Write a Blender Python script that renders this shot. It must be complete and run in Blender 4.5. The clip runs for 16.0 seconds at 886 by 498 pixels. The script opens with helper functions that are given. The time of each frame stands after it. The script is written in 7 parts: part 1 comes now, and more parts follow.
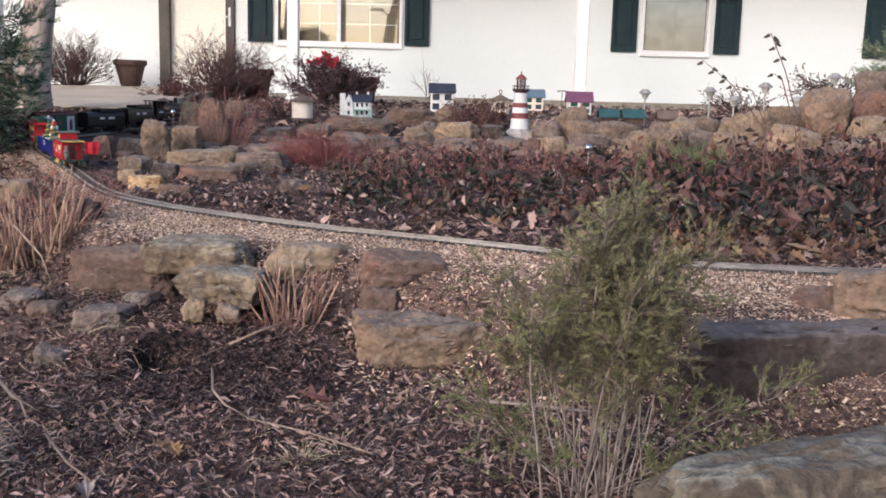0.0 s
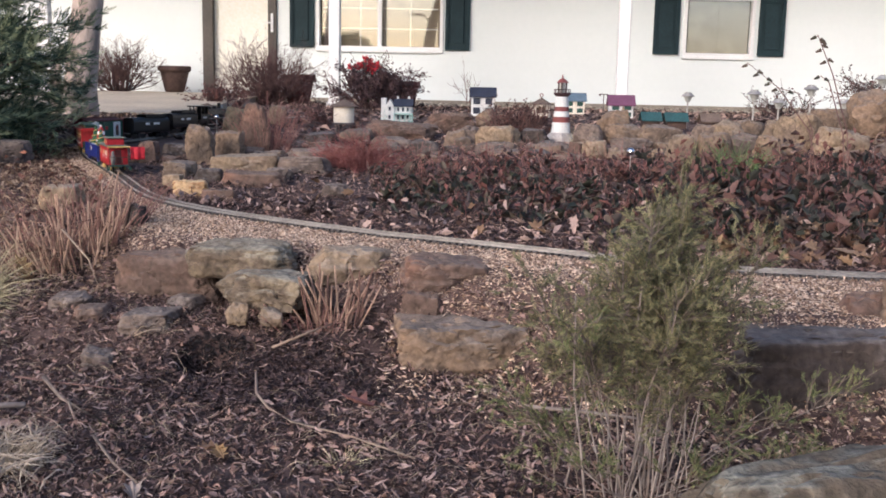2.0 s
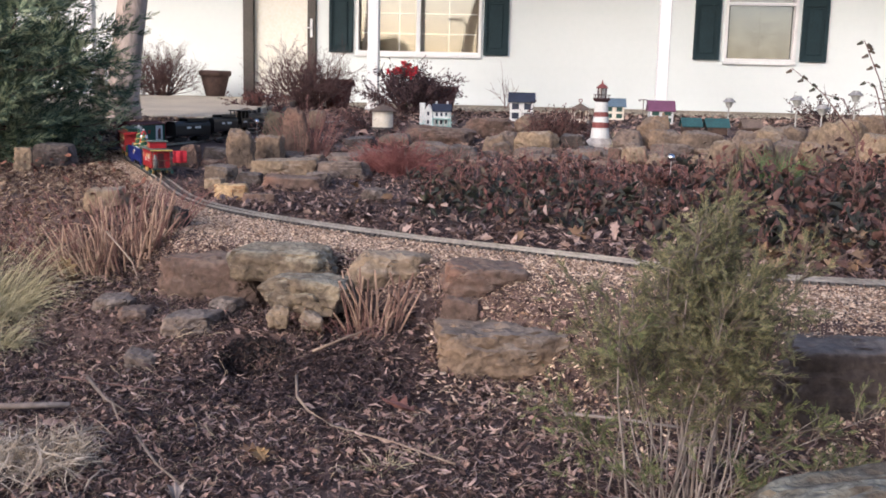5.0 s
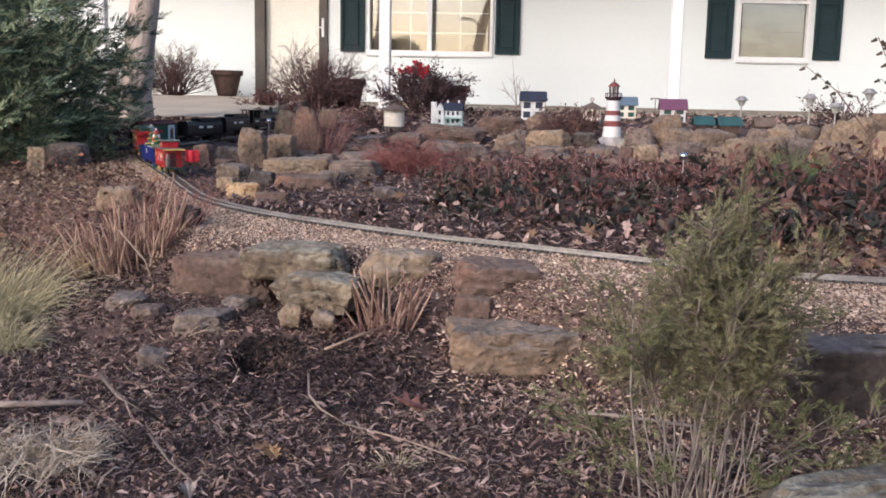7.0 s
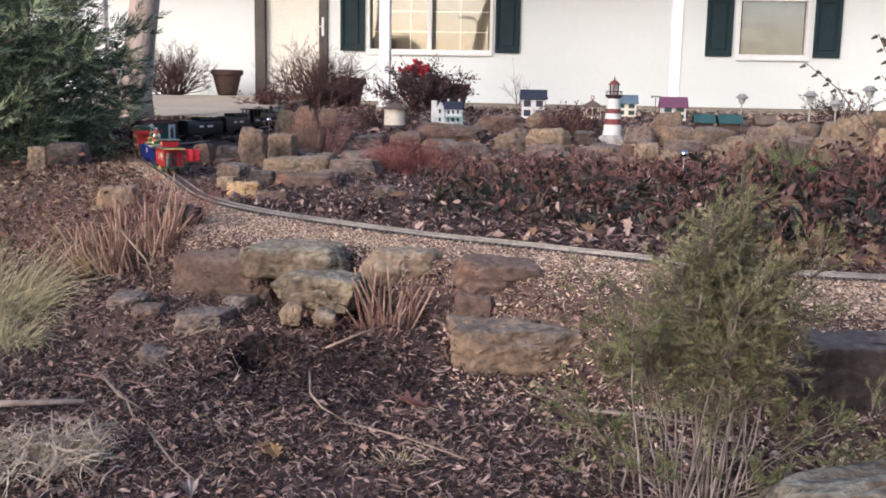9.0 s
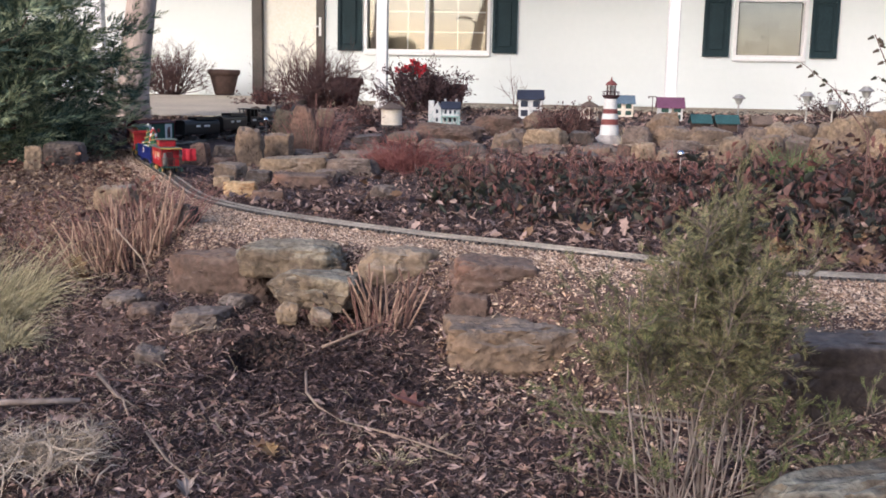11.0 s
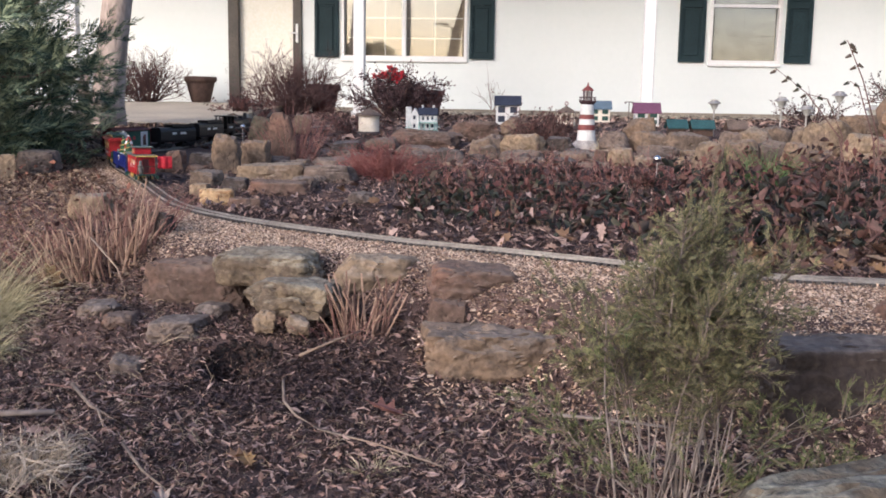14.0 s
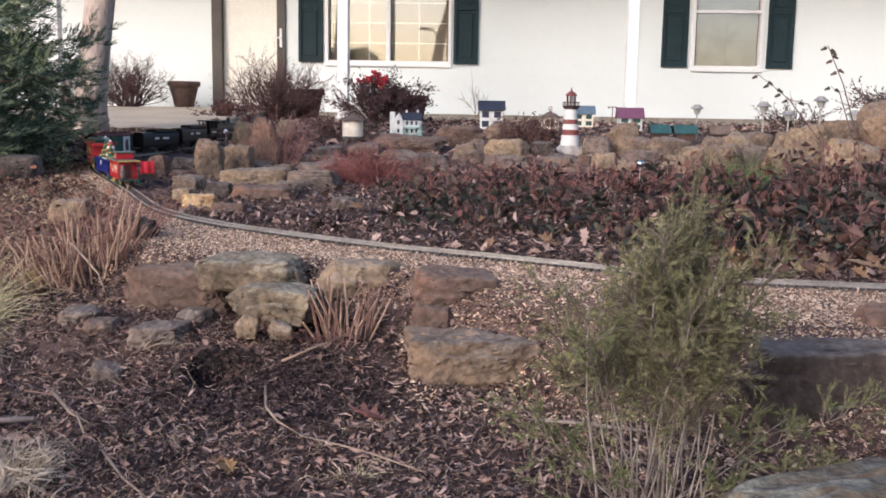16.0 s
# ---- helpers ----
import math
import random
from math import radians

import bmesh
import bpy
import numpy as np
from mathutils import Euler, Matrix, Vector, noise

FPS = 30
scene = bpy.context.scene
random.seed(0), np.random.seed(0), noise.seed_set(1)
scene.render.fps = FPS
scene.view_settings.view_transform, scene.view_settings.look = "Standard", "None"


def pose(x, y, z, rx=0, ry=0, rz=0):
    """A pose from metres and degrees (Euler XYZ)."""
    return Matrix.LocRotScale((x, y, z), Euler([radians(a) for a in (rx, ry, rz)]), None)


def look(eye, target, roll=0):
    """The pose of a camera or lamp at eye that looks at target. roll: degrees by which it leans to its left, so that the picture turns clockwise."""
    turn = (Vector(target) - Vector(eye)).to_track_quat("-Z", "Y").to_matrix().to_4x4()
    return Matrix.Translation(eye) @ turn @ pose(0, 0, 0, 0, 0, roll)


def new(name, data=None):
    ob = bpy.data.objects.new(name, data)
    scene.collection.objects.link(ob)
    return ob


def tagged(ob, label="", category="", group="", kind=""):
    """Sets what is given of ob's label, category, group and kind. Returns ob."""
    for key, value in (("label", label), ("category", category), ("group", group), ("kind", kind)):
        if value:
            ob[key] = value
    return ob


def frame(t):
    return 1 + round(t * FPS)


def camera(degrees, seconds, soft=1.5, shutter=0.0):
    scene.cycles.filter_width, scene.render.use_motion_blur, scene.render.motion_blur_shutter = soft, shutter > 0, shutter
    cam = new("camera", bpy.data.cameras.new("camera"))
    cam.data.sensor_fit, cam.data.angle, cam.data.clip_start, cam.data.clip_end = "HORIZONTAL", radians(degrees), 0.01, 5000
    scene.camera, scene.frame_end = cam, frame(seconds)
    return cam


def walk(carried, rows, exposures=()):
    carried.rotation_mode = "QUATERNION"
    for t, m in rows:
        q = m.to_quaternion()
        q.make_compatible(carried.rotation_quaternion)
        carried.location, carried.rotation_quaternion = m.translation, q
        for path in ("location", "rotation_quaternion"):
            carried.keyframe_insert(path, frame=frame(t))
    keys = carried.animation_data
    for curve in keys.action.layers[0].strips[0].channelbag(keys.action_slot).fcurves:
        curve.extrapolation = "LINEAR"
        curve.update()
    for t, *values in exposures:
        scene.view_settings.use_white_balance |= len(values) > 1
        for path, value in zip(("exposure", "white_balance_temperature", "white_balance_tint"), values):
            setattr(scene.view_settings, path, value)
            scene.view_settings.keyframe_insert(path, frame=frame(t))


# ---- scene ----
cam = camera(48.8, 16.0, soft=1.75)
# seconds, x, y, z, pitch, roll, yaw
PATH = [
    (0, 0.0217, -0.0078, 0.7533, -9.338, -1.532, 0.273),
    (0.5, 0.0194, -0.0053, 0.7522, -9.689, -1.360, 1.015),
    (1, 0.0166, -0.0054, 0.7559, -9.361, -1.376, 1.558),
    (1.5, 0.0177, -0.0080, 0.7558, -9.184, -1.230, 2.169),
    (2, 0.0159, -0.0054, 0.7542, -9.162, -1.231, 2.597),
    (2.5, 0.0120, -0.0047, 0.7529, -9.033, -1.285, 3.269),
    (3, 0.0074, -0.0038, 0.7524, -9.040, -1.334, 3.875),
    (3.5, 0.0083, -0.0028, 0.7527, -8.941, -1.106, 4.181),
    (4, 0.0065, -0.0018, 0.7542, -8.915, -1.170, 4.423),
    (6.5, 0.0006, -0.0013, 0.7517, -8.940, -1.342, 5.200),
    (7, 0.0011, 0.0005, 0.7503, -8.971, -1.231, 5.400),
    (7.5, -0.0003, 0.0000, 0.7493, -9.105, -1.158, 5.453),
    (8, 0.0000, 0.0000, 0.7500, -9.000, -1.100, 5.400),
    (8.5, 0.0006, -0.0002, 0.7476, -9.029, -0.973, 5.332),
    (9, 0.0008, 0.0002, 0.7482, -9.036, -1.057, 5.410),
    (11.5, 0.0035, 0.0003, 0.7456, -8.993, -1.212, 5.117),
    (12, 0.0040, 0.0014, 0.7487, -8.860, -1.327, 4.738),
    (12.5, 0.0062, 0.0013, 0.7497, -8.643, -1.154, 4.395),
    (13, 0.0068, 0.0035, 0.7486, -8.585, -1.119, 4.229),
    (13.5, 0.0069, 0.0036, 0.7488, -8.504, -0.992, 4.041),
    (14, 0.0072, 0.0036, 0.7478, -8.650, -0.920, 3.973),
    (14.5, 0.0058, 0.0028, 0.7472, -8.610, -0.900, 3.782),
    (15, 0.0080, 0.0034, 0.7466, -8.598, -0.679, 3.650),
    (15.5, 0.0101, 0.0045, 0.7478, -8.477, -0.865, 3.415),
    (16, 0.0122, 0.0064, 0.7482, -8.356, -0.951, 3.078),
]
walk(cam, [(t, pose(x, y, z, 90 + p, r, w)) for t, x, y, z, p, r, w in PATH], [(0, 0.5, 5900, 16), (16, 0.5, 5900, 16)])

# ---- light ----
SUN_ELEV, SUN_AZ = 24, 214  # the sun stands behind the camera, to the left
world = bpy.data.worlds.new("world")
scene.world = world
world.use_nodes = True
wn = world.node_tree.nodes
sky = wn.new("ShaderNodeTexSky")
sky.sky_type, sky.sun_disc = "NISHITA", False
sky.sun_elevation, sky.sun_rotation = radians(SUN_ELEV), radians(SUN_AZ)
sky.air_density, sky.dust_density = 1.0, 3.0
wn["Background"].inputs["Strength"].default_value = 0.15
world.node_tree.links.new(sky.outputs[0], wn["Background"].inputs["Color"])
sun_data = bpy.data.lights.new("sun", "SUN")
sun_data.energy, sun_data.angle, sun_data.color = 1.1, radians(25), (1.0, 0.93, 0.86)
sun = new("sun", sun_data)
s_el, s_az = radians(SUN_ELEV), radians(SUN_AZ)
sun_dir = Vector((math.sin(s_az) * math.cos(s_el), math.cos(s_az) * math.cos(s_el), math.sin(s_el)))
sun.matrix_world = look(sun_dir * 30, (0, 0, 0))

# ---- materials ----
def mat(name, a, b=None, c=None, rough=0.85, metal=0.0, scale=8.0, fine=60.0, bump=0.3, per=0.0, sheen=0.0, space="Object", stretch=(1, 1, 1), island=False, grain=0.55, top=None, crack=0.0, cut=-1.9):
    """Two or three colours mixed by noise at two scales, with a fine bump. per: how far each object differs."""
    m = bpy.data.materials.new(name)
    m.use_nodes = True
    n, l = m.node_tree.nodes, m.node_tree.links
    bs = n["Principled BSDF"]
    b = b or tuple(v * 0.7 for v in a)
    co = n.new("ShaderNodeTexCoord")
    mp = n.new("ShaderNodeMapping")
    mp.inputs["Scale"].default_value = stretch
    l.new(co.outputs[space], mp.inputs["Vector"])
    big, small = n.new("ShaderNodeTexNoise"), n.new("ShaderNodeTexNoise")
    for t, s, d in ((big, scale, 4), (small, fine, 3)):
        t.inputs["Scale"].default_value, t.inputs["Detail"].default_value = s, d
        l.new(mp.outputs[0], t.inputs["Vector"])
    r1 = n.new("ShaderNodeValToRGB")
    r1.color_ramp.elements[0].position, r1.color_ramp.elements[1].position = 0.36, 0.64
    r1.color_ramp.elements[0].color, r1.color_ramp.elements[1].color = (*a, 1), (*b, 1)
    src = big.outputs["Fac"]
    if per or island:
        rnd = n.new("ShaderNodeNewGeometry" if island else "ShaderNodeObjectInfo")
        sh = n.new("ShaderNodeMath")
        sh.operation = "MULTIPLY_ADD"
        sh.inputs[1].default_value, sh.inputs[2].default_value = per or 1.0, -(per or 1.0) / 2
        l.new(rnd.outputs["Random Per Island" if island else "Random"], sh.inputs[0])
        ad = n.new("ShaderNodeMath")
        l.new(src, ad.inputs[0]), l.new(sh.outputs[0], ad.inputs[1])
        src = ad.outputs[0]
    l.new(src, r1.inputs[0])
    if c:
        e = r1.color_ramp.elements.new(0.5)
        e.color = (*c, 1)
    mx = n.new("ShaderNodeMix")
    mx.data_type, mx.blend_type = "RGBA", "OVERLAY"
    mx.inputs["Factor"].default_value = grain
    l.new(r1.outputs[0], mx.inputs["A"]), l.new(small.outputs["Fac"], mx.inputs["B"])
    out = mx.outputs["Result"]
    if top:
        # upward faces turn to the top colour in noisy patches, lichen on some stones
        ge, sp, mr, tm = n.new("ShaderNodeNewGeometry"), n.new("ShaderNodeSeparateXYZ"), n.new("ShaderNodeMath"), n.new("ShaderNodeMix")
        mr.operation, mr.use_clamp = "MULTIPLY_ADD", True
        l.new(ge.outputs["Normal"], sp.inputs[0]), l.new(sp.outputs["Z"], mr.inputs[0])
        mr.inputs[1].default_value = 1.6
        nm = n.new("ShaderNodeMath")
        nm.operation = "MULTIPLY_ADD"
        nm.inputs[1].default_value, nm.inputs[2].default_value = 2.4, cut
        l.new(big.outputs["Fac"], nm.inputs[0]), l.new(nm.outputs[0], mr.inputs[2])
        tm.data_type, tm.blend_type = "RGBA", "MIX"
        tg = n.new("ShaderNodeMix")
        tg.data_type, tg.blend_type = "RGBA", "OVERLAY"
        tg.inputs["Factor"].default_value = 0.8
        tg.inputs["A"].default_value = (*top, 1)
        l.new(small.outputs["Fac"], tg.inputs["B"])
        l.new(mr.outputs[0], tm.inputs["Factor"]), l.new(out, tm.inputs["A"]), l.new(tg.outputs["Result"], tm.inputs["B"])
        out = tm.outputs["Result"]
    if crack:
        vo, cr, cm = n.new("ShaderNodeTexVoronoi"), n.new("ShaderNodeValToRGB"), n.new("ShaderNodeMix")
        vo.feature = "DISTANCE_TO_EDGE"
        vo.inputs["Scale"].default_value = scale * 0.55
        wob = n.new("ShaderNodeMix")
        wob.data_type = "VECTOR"
        wob.inputs["Factor"].default_value = 0.12
        l.new(mp.outputs[0], wob.inputs["A"]), l.new(small.outputs["Color"], wob.inputs["B"]), l.new(wob.outputs["Result"], vo.inputs["Vector"])
        cr.color_ramp.elements[0].color, cr.color_ramp.elements[1].color = (1 - crack, 1 - crack, 1 - crack, 1), (1, 1, 1, 1)
        cr.color_ramp.elements[0].position, cr.color_ramp.elements[1].position = 0.0, 0.045
        cm.data_type, cm.blend_type = "RGBA", "MULTIPLY"
        cm.inputs["Factor"].default_value = 1.0
        l.new(vo.outputs["Distance"], cr.inputs[0]), l.new(out, cm.inputs["A"]), l.new(cr.outputs[0], cm.inputs["B"])
        out = cm.outputs["Result"]
    l.new(out, bs.inputs["Base Color"])
    bs.inputs["Roughness"].default_value, bs.inputs["Metallic"].default_value = rough, metal
    if bump:
        bp = n.new("ShaderNodeBump")
        bp.inputs["Strength"].default_value, bp.inputs["Distance"].default_value = bump, 0.5 / fine
        l.new(small.outputs["Fac"], bp.inputs["Height"]), l.new(bp.outputs[0], bs.inputs["Normal"])
    return m


M = {}
M["soil"] = mat("soil", (0.058, 0.035, 0.032), (0.125, 0.08, 0.067), (0.085, 0.053, 0.046), rough=0.95, scale=2.2, fine=55, bump=0.8)
M["siding"] = mat("siding", (0.77, 0.82, 0.805), (0.745, 0.795, 0.78), rough=0.55, scale=0.7, fine=12, bump=0.01, per=0.15, grain=0.1)
M["white"] = mat("white_paint", (0.85, 0.85, 0.84), (0.8, 0.8, 0.79), rough=0.45, scale=3, fine=30, bump=0.05)
M["shutter"] = mat("shutter_paint", (0.007, 0.024, 0.03), (0.01, 0.03, 0.037), rough=0.8, scale=4, fine=40, bump=0.05)
M["darkframe"] = mat("dark_frame", (0.05, 0.042, 0.034), (0.075, 0.062, 0.05), rough=0.5, scale=5, fine=40, bump=0.05)
M["cream"] = mat("cream_door", (0.88, 0.86, 0.76), (0.84, 0.82, 0.72), rough=0.5, scale=2, fine=30, bump=0.03)
M["foundation"] = mat("foundation", (0.34, 0.3, 0.24), (0.26, 0.23, 0.19), rough=0.9, scale=4, fine=50, bump=0.4)
M["concrete"] = mat("concrete", (0.56, 0.48, 0.37), (0.47, 0.4, 0.31), rough=0.9, scale=1.6, fine=70, bump=0.3)
M["blind"] = mat("blind", (0.2, 0.152, 0.096), (0.17, 0.13, 0.082), rough=0.7, scale=1.5, fine=20, bump=0.05)
M["curtain"] = mat("curtain", (0.22, 0.2, 0.16), (0.1, 0.095, 0.082), (0.17, 0.155, 0.13), rough=0.8, scale=5, fine=12, bump=0.1)
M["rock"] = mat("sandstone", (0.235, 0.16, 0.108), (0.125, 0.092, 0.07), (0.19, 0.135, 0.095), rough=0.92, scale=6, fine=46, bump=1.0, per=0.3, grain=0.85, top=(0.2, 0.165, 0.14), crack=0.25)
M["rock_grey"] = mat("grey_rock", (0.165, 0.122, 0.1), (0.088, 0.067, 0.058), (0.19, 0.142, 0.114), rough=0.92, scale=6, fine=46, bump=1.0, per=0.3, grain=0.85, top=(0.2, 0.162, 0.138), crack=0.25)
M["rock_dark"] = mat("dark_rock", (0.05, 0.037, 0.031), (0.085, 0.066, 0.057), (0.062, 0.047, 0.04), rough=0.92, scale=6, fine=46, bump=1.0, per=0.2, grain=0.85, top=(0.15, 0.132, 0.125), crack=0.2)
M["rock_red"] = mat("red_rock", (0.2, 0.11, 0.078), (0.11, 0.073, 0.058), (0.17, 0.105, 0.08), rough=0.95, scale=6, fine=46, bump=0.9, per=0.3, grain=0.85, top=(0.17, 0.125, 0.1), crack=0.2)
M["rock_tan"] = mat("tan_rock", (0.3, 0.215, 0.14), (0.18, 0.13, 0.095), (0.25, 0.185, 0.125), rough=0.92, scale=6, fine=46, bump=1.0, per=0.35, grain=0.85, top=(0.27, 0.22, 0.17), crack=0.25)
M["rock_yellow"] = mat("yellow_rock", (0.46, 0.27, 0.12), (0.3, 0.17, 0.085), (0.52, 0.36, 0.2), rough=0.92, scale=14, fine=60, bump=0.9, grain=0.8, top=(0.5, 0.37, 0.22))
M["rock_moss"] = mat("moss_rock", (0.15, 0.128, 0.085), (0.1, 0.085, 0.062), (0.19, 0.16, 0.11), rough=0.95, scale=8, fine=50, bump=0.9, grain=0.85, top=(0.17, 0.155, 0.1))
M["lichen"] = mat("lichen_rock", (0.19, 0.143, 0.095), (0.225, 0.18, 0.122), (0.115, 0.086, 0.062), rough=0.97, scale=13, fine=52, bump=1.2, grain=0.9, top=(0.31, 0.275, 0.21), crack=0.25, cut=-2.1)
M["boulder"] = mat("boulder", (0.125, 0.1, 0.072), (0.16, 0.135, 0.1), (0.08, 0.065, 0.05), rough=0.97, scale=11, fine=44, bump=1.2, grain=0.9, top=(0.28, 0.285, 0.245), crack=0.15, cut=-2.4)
M["rail"] = mat("rail", (0.5, 0.47, 0.43), (0.36, 0.33, 0.3), rough=0.45, metal=0.7, scale=9, fine=80, bump=0.1)
M["tie"] = mat("tie", (0.06, 0.05, 0.045), (0.1, 0.085, 0.075), rough=0.8, scale=20, fine=90, bump=0.2)
M["bark"] = mat("bark", (0.43, 0.345, 0.29), (0.27, 0.215, 0.18), (0.49, 0.405, 0.345), rough=0.95, scale=5, fine=40, bump=0.9, stretch=(1, 1, 0.3))
M["leaf_grey"] = mat("litter", (0.058, 0.036, 0.035), (0.38, 0.272, 0.238), (0.165, 0.107, 0.097), rough=0.9, per=1.1, island=True, scale=14, fine=80, bump=0.2)
M["leaf_brown"] = mat("brown_litter", (0.055, 0.032, 0.028), (0.32, 0.205, 0.17), (0.145, 0.086, 0.074), rough=0.9, per=1.1, island=True, scale=14, fine=80, bump=0.2)
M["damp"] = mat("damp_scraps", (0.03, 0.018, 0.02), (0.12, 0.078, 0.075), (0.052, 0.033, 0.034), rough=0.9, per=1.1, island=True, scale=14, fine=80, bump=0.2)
M["scrap"] = mat("scraps", (0.046, 0.026, 0.025), (0.25, 0.155, 0.132), (0.115, 0.069, 0.062), rough=0.9, per=1.1, island=True, scale=14, fine=80, bump=0.2)
M["leaf_bed"] = mat("bed_litter", (0.05, 0.031, 0.029), (0.4, 0.275, 0.225), (0.165, 0.105, 0.092), rough=0.9, per=1.1, island=True, scale=14, fine=80, bump=0.2)
M["leaf_bank"] = mat("bank_litter", (0.1, 0.055, 0.04), (0.36, 0.26, 0.18), (0.2, 0.125, 0.09), rough=0.9, per=1.1, island=True, scale=14, fine=80, bump=0.2)
M["gravel"] = mat("gravel", (0.4, 0.36, 0.3), (0.2, 0.17, 0.14), (0.3, 0.26, 0.22), rough=0.9, per=1.0, island=True, scale=10, fine=80, bump=0.2)
M["chip"] = mat("wood_chip", (0.3, 0.19, 0.128), (0.78, 0.6, 0.45), (0.56, 0.4, 0.29), rough=0.9, per=1.0, island=True, scale=10, fine=90, bump=0.2)
M["oak"] = mat("oak_leaf", (0.06, 0.03, 0.024), (0.22, 0.13, 0.075), (0.12, 0.065, 0.045), rough=0.8, per=1.0, island=True, scale=8, fine=60, bump=0.15)
M["pale_tangle_bits"] = mat("bleached_straw", (0.5, 0.41, 0.32), (0.34, 0.27, 0.2), (0.6, 0.51, 0.41), rough=0.85, per=1.0, island=True, scale=10, fine=80, bump=0)
# scrap colour painted near black for the hollow's shade
M["hollow_shade"] = mat("hollow_shade_scraps", (0.012, 0.008, 0.009), (0.05, 0.033, 0.033), (0.022, 0.014, 0.015), rough=0.75, per=1.1, island=True, scale=14, fine=80, bump=0.2)
M["rust"] = mat("rust_leaf", (0.12, 0.05, 0.038), (0.26, 0.115, 0.08), (0.17, 0.075, 0.055), rough=0.85, per=1.0, island=True, scale=8, fine=60, bump=0.15)
M["straw_pale"] = mat("pale_straw", (0.2, 0.14, 0.09), (0.42, 0.33, 0.22), (0.3, 0.22, 0.15), rough=0.9, per=1.0, island=True, scale=10, fine=80, bump=0.2)
M["oak_tan"] = mat("tan_oak_leaf", (0.1, 0.05, 0.035), (0.3, 0.195, 0.115), (0.2, 0.12, 0.07), rough=0.8, per=1.0, island=True, scale=8, fine=60, bump=0.15)

# ---- helpers ----
def mesh_of(bm, material, smooth=False, name="mesh"):
    me = bpy.data.meshes.new(name)
    bmesh.ops.recalc_face_normals(bm, faces=bm.faces)
    bm.to_mesh(me)
    bm.free()
    for mm in (material if isinstance(material, (list, tuple)) else [material]):
        me.materials.append(mm)
    if smooth:
        me.polygons.foreach_set("use_smooth", [True] * len(me.polygons))
    return me


def part(name, bm, material, parent=None, label="", smooth=False):
    ob = new(name, mesh_of(bm, material, smooth, name))
    if parent is not None:
        ob.parent = parent
    return tagged(ob, label)


def thing(name, label, category, m=None, group="", kind=""):
    ob = tagged(new(name), label, category, group, kind)
    if m is not None:
        ob.matrix_world = m
    return ob


def box(bm, x0, x1, y0, y1, z0, z1, bevel=0.0):
    r = bmesh.ops.create_cube(bm, size=1, matrix=Matrix.Translation(((x0 + x1) / 2, (y0 + y1) / 2, (z0 + z1) / 2)) @ Matrix.Diagonal((x1 - x0, y1 - y0, z1 - z0, 1)))
    if bevel:
        vs = set(r["verts"])
        bmesh.ops.bevel(bm, geom=[e for e in bm.edges if e.verts[0] in vs], offset=bevel, segments=1, affect="EDGES")
    return bm


def B(*a, bevel=0.0):
    return box(bmesh.new(), *a, bevel=bevel)


def cyl(bm, r0, r1, z0, z1, seg=16, at=(0, 0), m=None):
    mm = Matrix.Translation((at[0], at[1], (z0 + z1) / 2))
    bmesh.ops.create_cone(bm, cap_ends=True, segments=seg, radius1=r0, radius2=r1, depth=z1 - z0, matrix=(m @ mm) if m is not None else mm)
    return bm


def rod(bm, p, q, r0, r1=None, seg=6):
    p, q = Vector(p), Vector(q)
    d = q - p
    if d.length < 1e-6:
        return bm
    m = Matrix.Translation((p + q) / 2) @ d.to_track_quat("Z", "Y").to_matrix().to_4x4()
    bmesh.ops.create_cone(bm, cap_ends=True, segments=seg, radius1=r0, radius2=r0 if r1 is None else r1, depth=d.length, matrix=m)
    return bm


class Soup:
    """Collects many small faces for one joined mesh."""

    def __init__(self):
        self.v, self.f, self.k = [], [], []

    def add(self, verts, faces, k=0):
        o = len(self.v)
        self.v.extend(tuple(p) for p in verts)
        self.f.extend(tuple(i + o for i in f) for f in faces)
        self.k.extend([k] * len(faces))

    def tube(self, pts, r0, r1, seg=5, k=0):
        rings = []
        n = len(pts)
        for i, p in enumerate(pts):
            p = Vector(p)
            d = (Vector(pts[min(i + 1, n - 1)]) - Vector(pts[max(i - 1, 0)])).normalized()
            a = d.orthogonal().normalized()
            b = d.cross(a)
            r = r0 + (r1 - r0) * i / max(n - 1, 1)
            rings.append([p + (a * math.cos(t) + b * math.sin(t)) * r for t in [j * math.tau / seg for j in range(seg)]])
        vs = [p for ring in rings for p in ring]
        fs = [(i * seg + j, i * seg + (j + 1) % seg, (i + 1) * seg + (j + 1) % seg, (i + 1) * seg + j) for i in range(n - 1) for j in range(seg)]
        fs.append(tuple(range(seg))[::-1])
        fs.append(tuple((n - 1) * seg + j for j in range(seg)))
        self.add(vs, fs, k)

    def object(self, name, material, parent=None, label="", smooth=False):
        me = bpy.data.meshes.new(name)
        me.from_pydata(self.v, [], self.f)
        mats = material if isinstance(material, (list, tuple)) else [material]
        for mm in mats:
            me.materials.append(mm)
        if len(mats) > 1:
            me.polygons.foreach_set("material_index", self.k)
        if smooth:
            me.polygons.foreach_set("use_smooth", [True] * len(me.polygons))
        me.update()
        ob = new(name, me)
        if parent is not None:
            ob.parent = parent
        return tagged(ob, label)


def lerp(x, pts):
    return float(np.interp(x, [p[0] for p in pts], [p[1] for p in pts]))


def smooth01(v):
    v = min(max(v, 0.0), 1.0)
    return v * v * (3 - 2 * v)


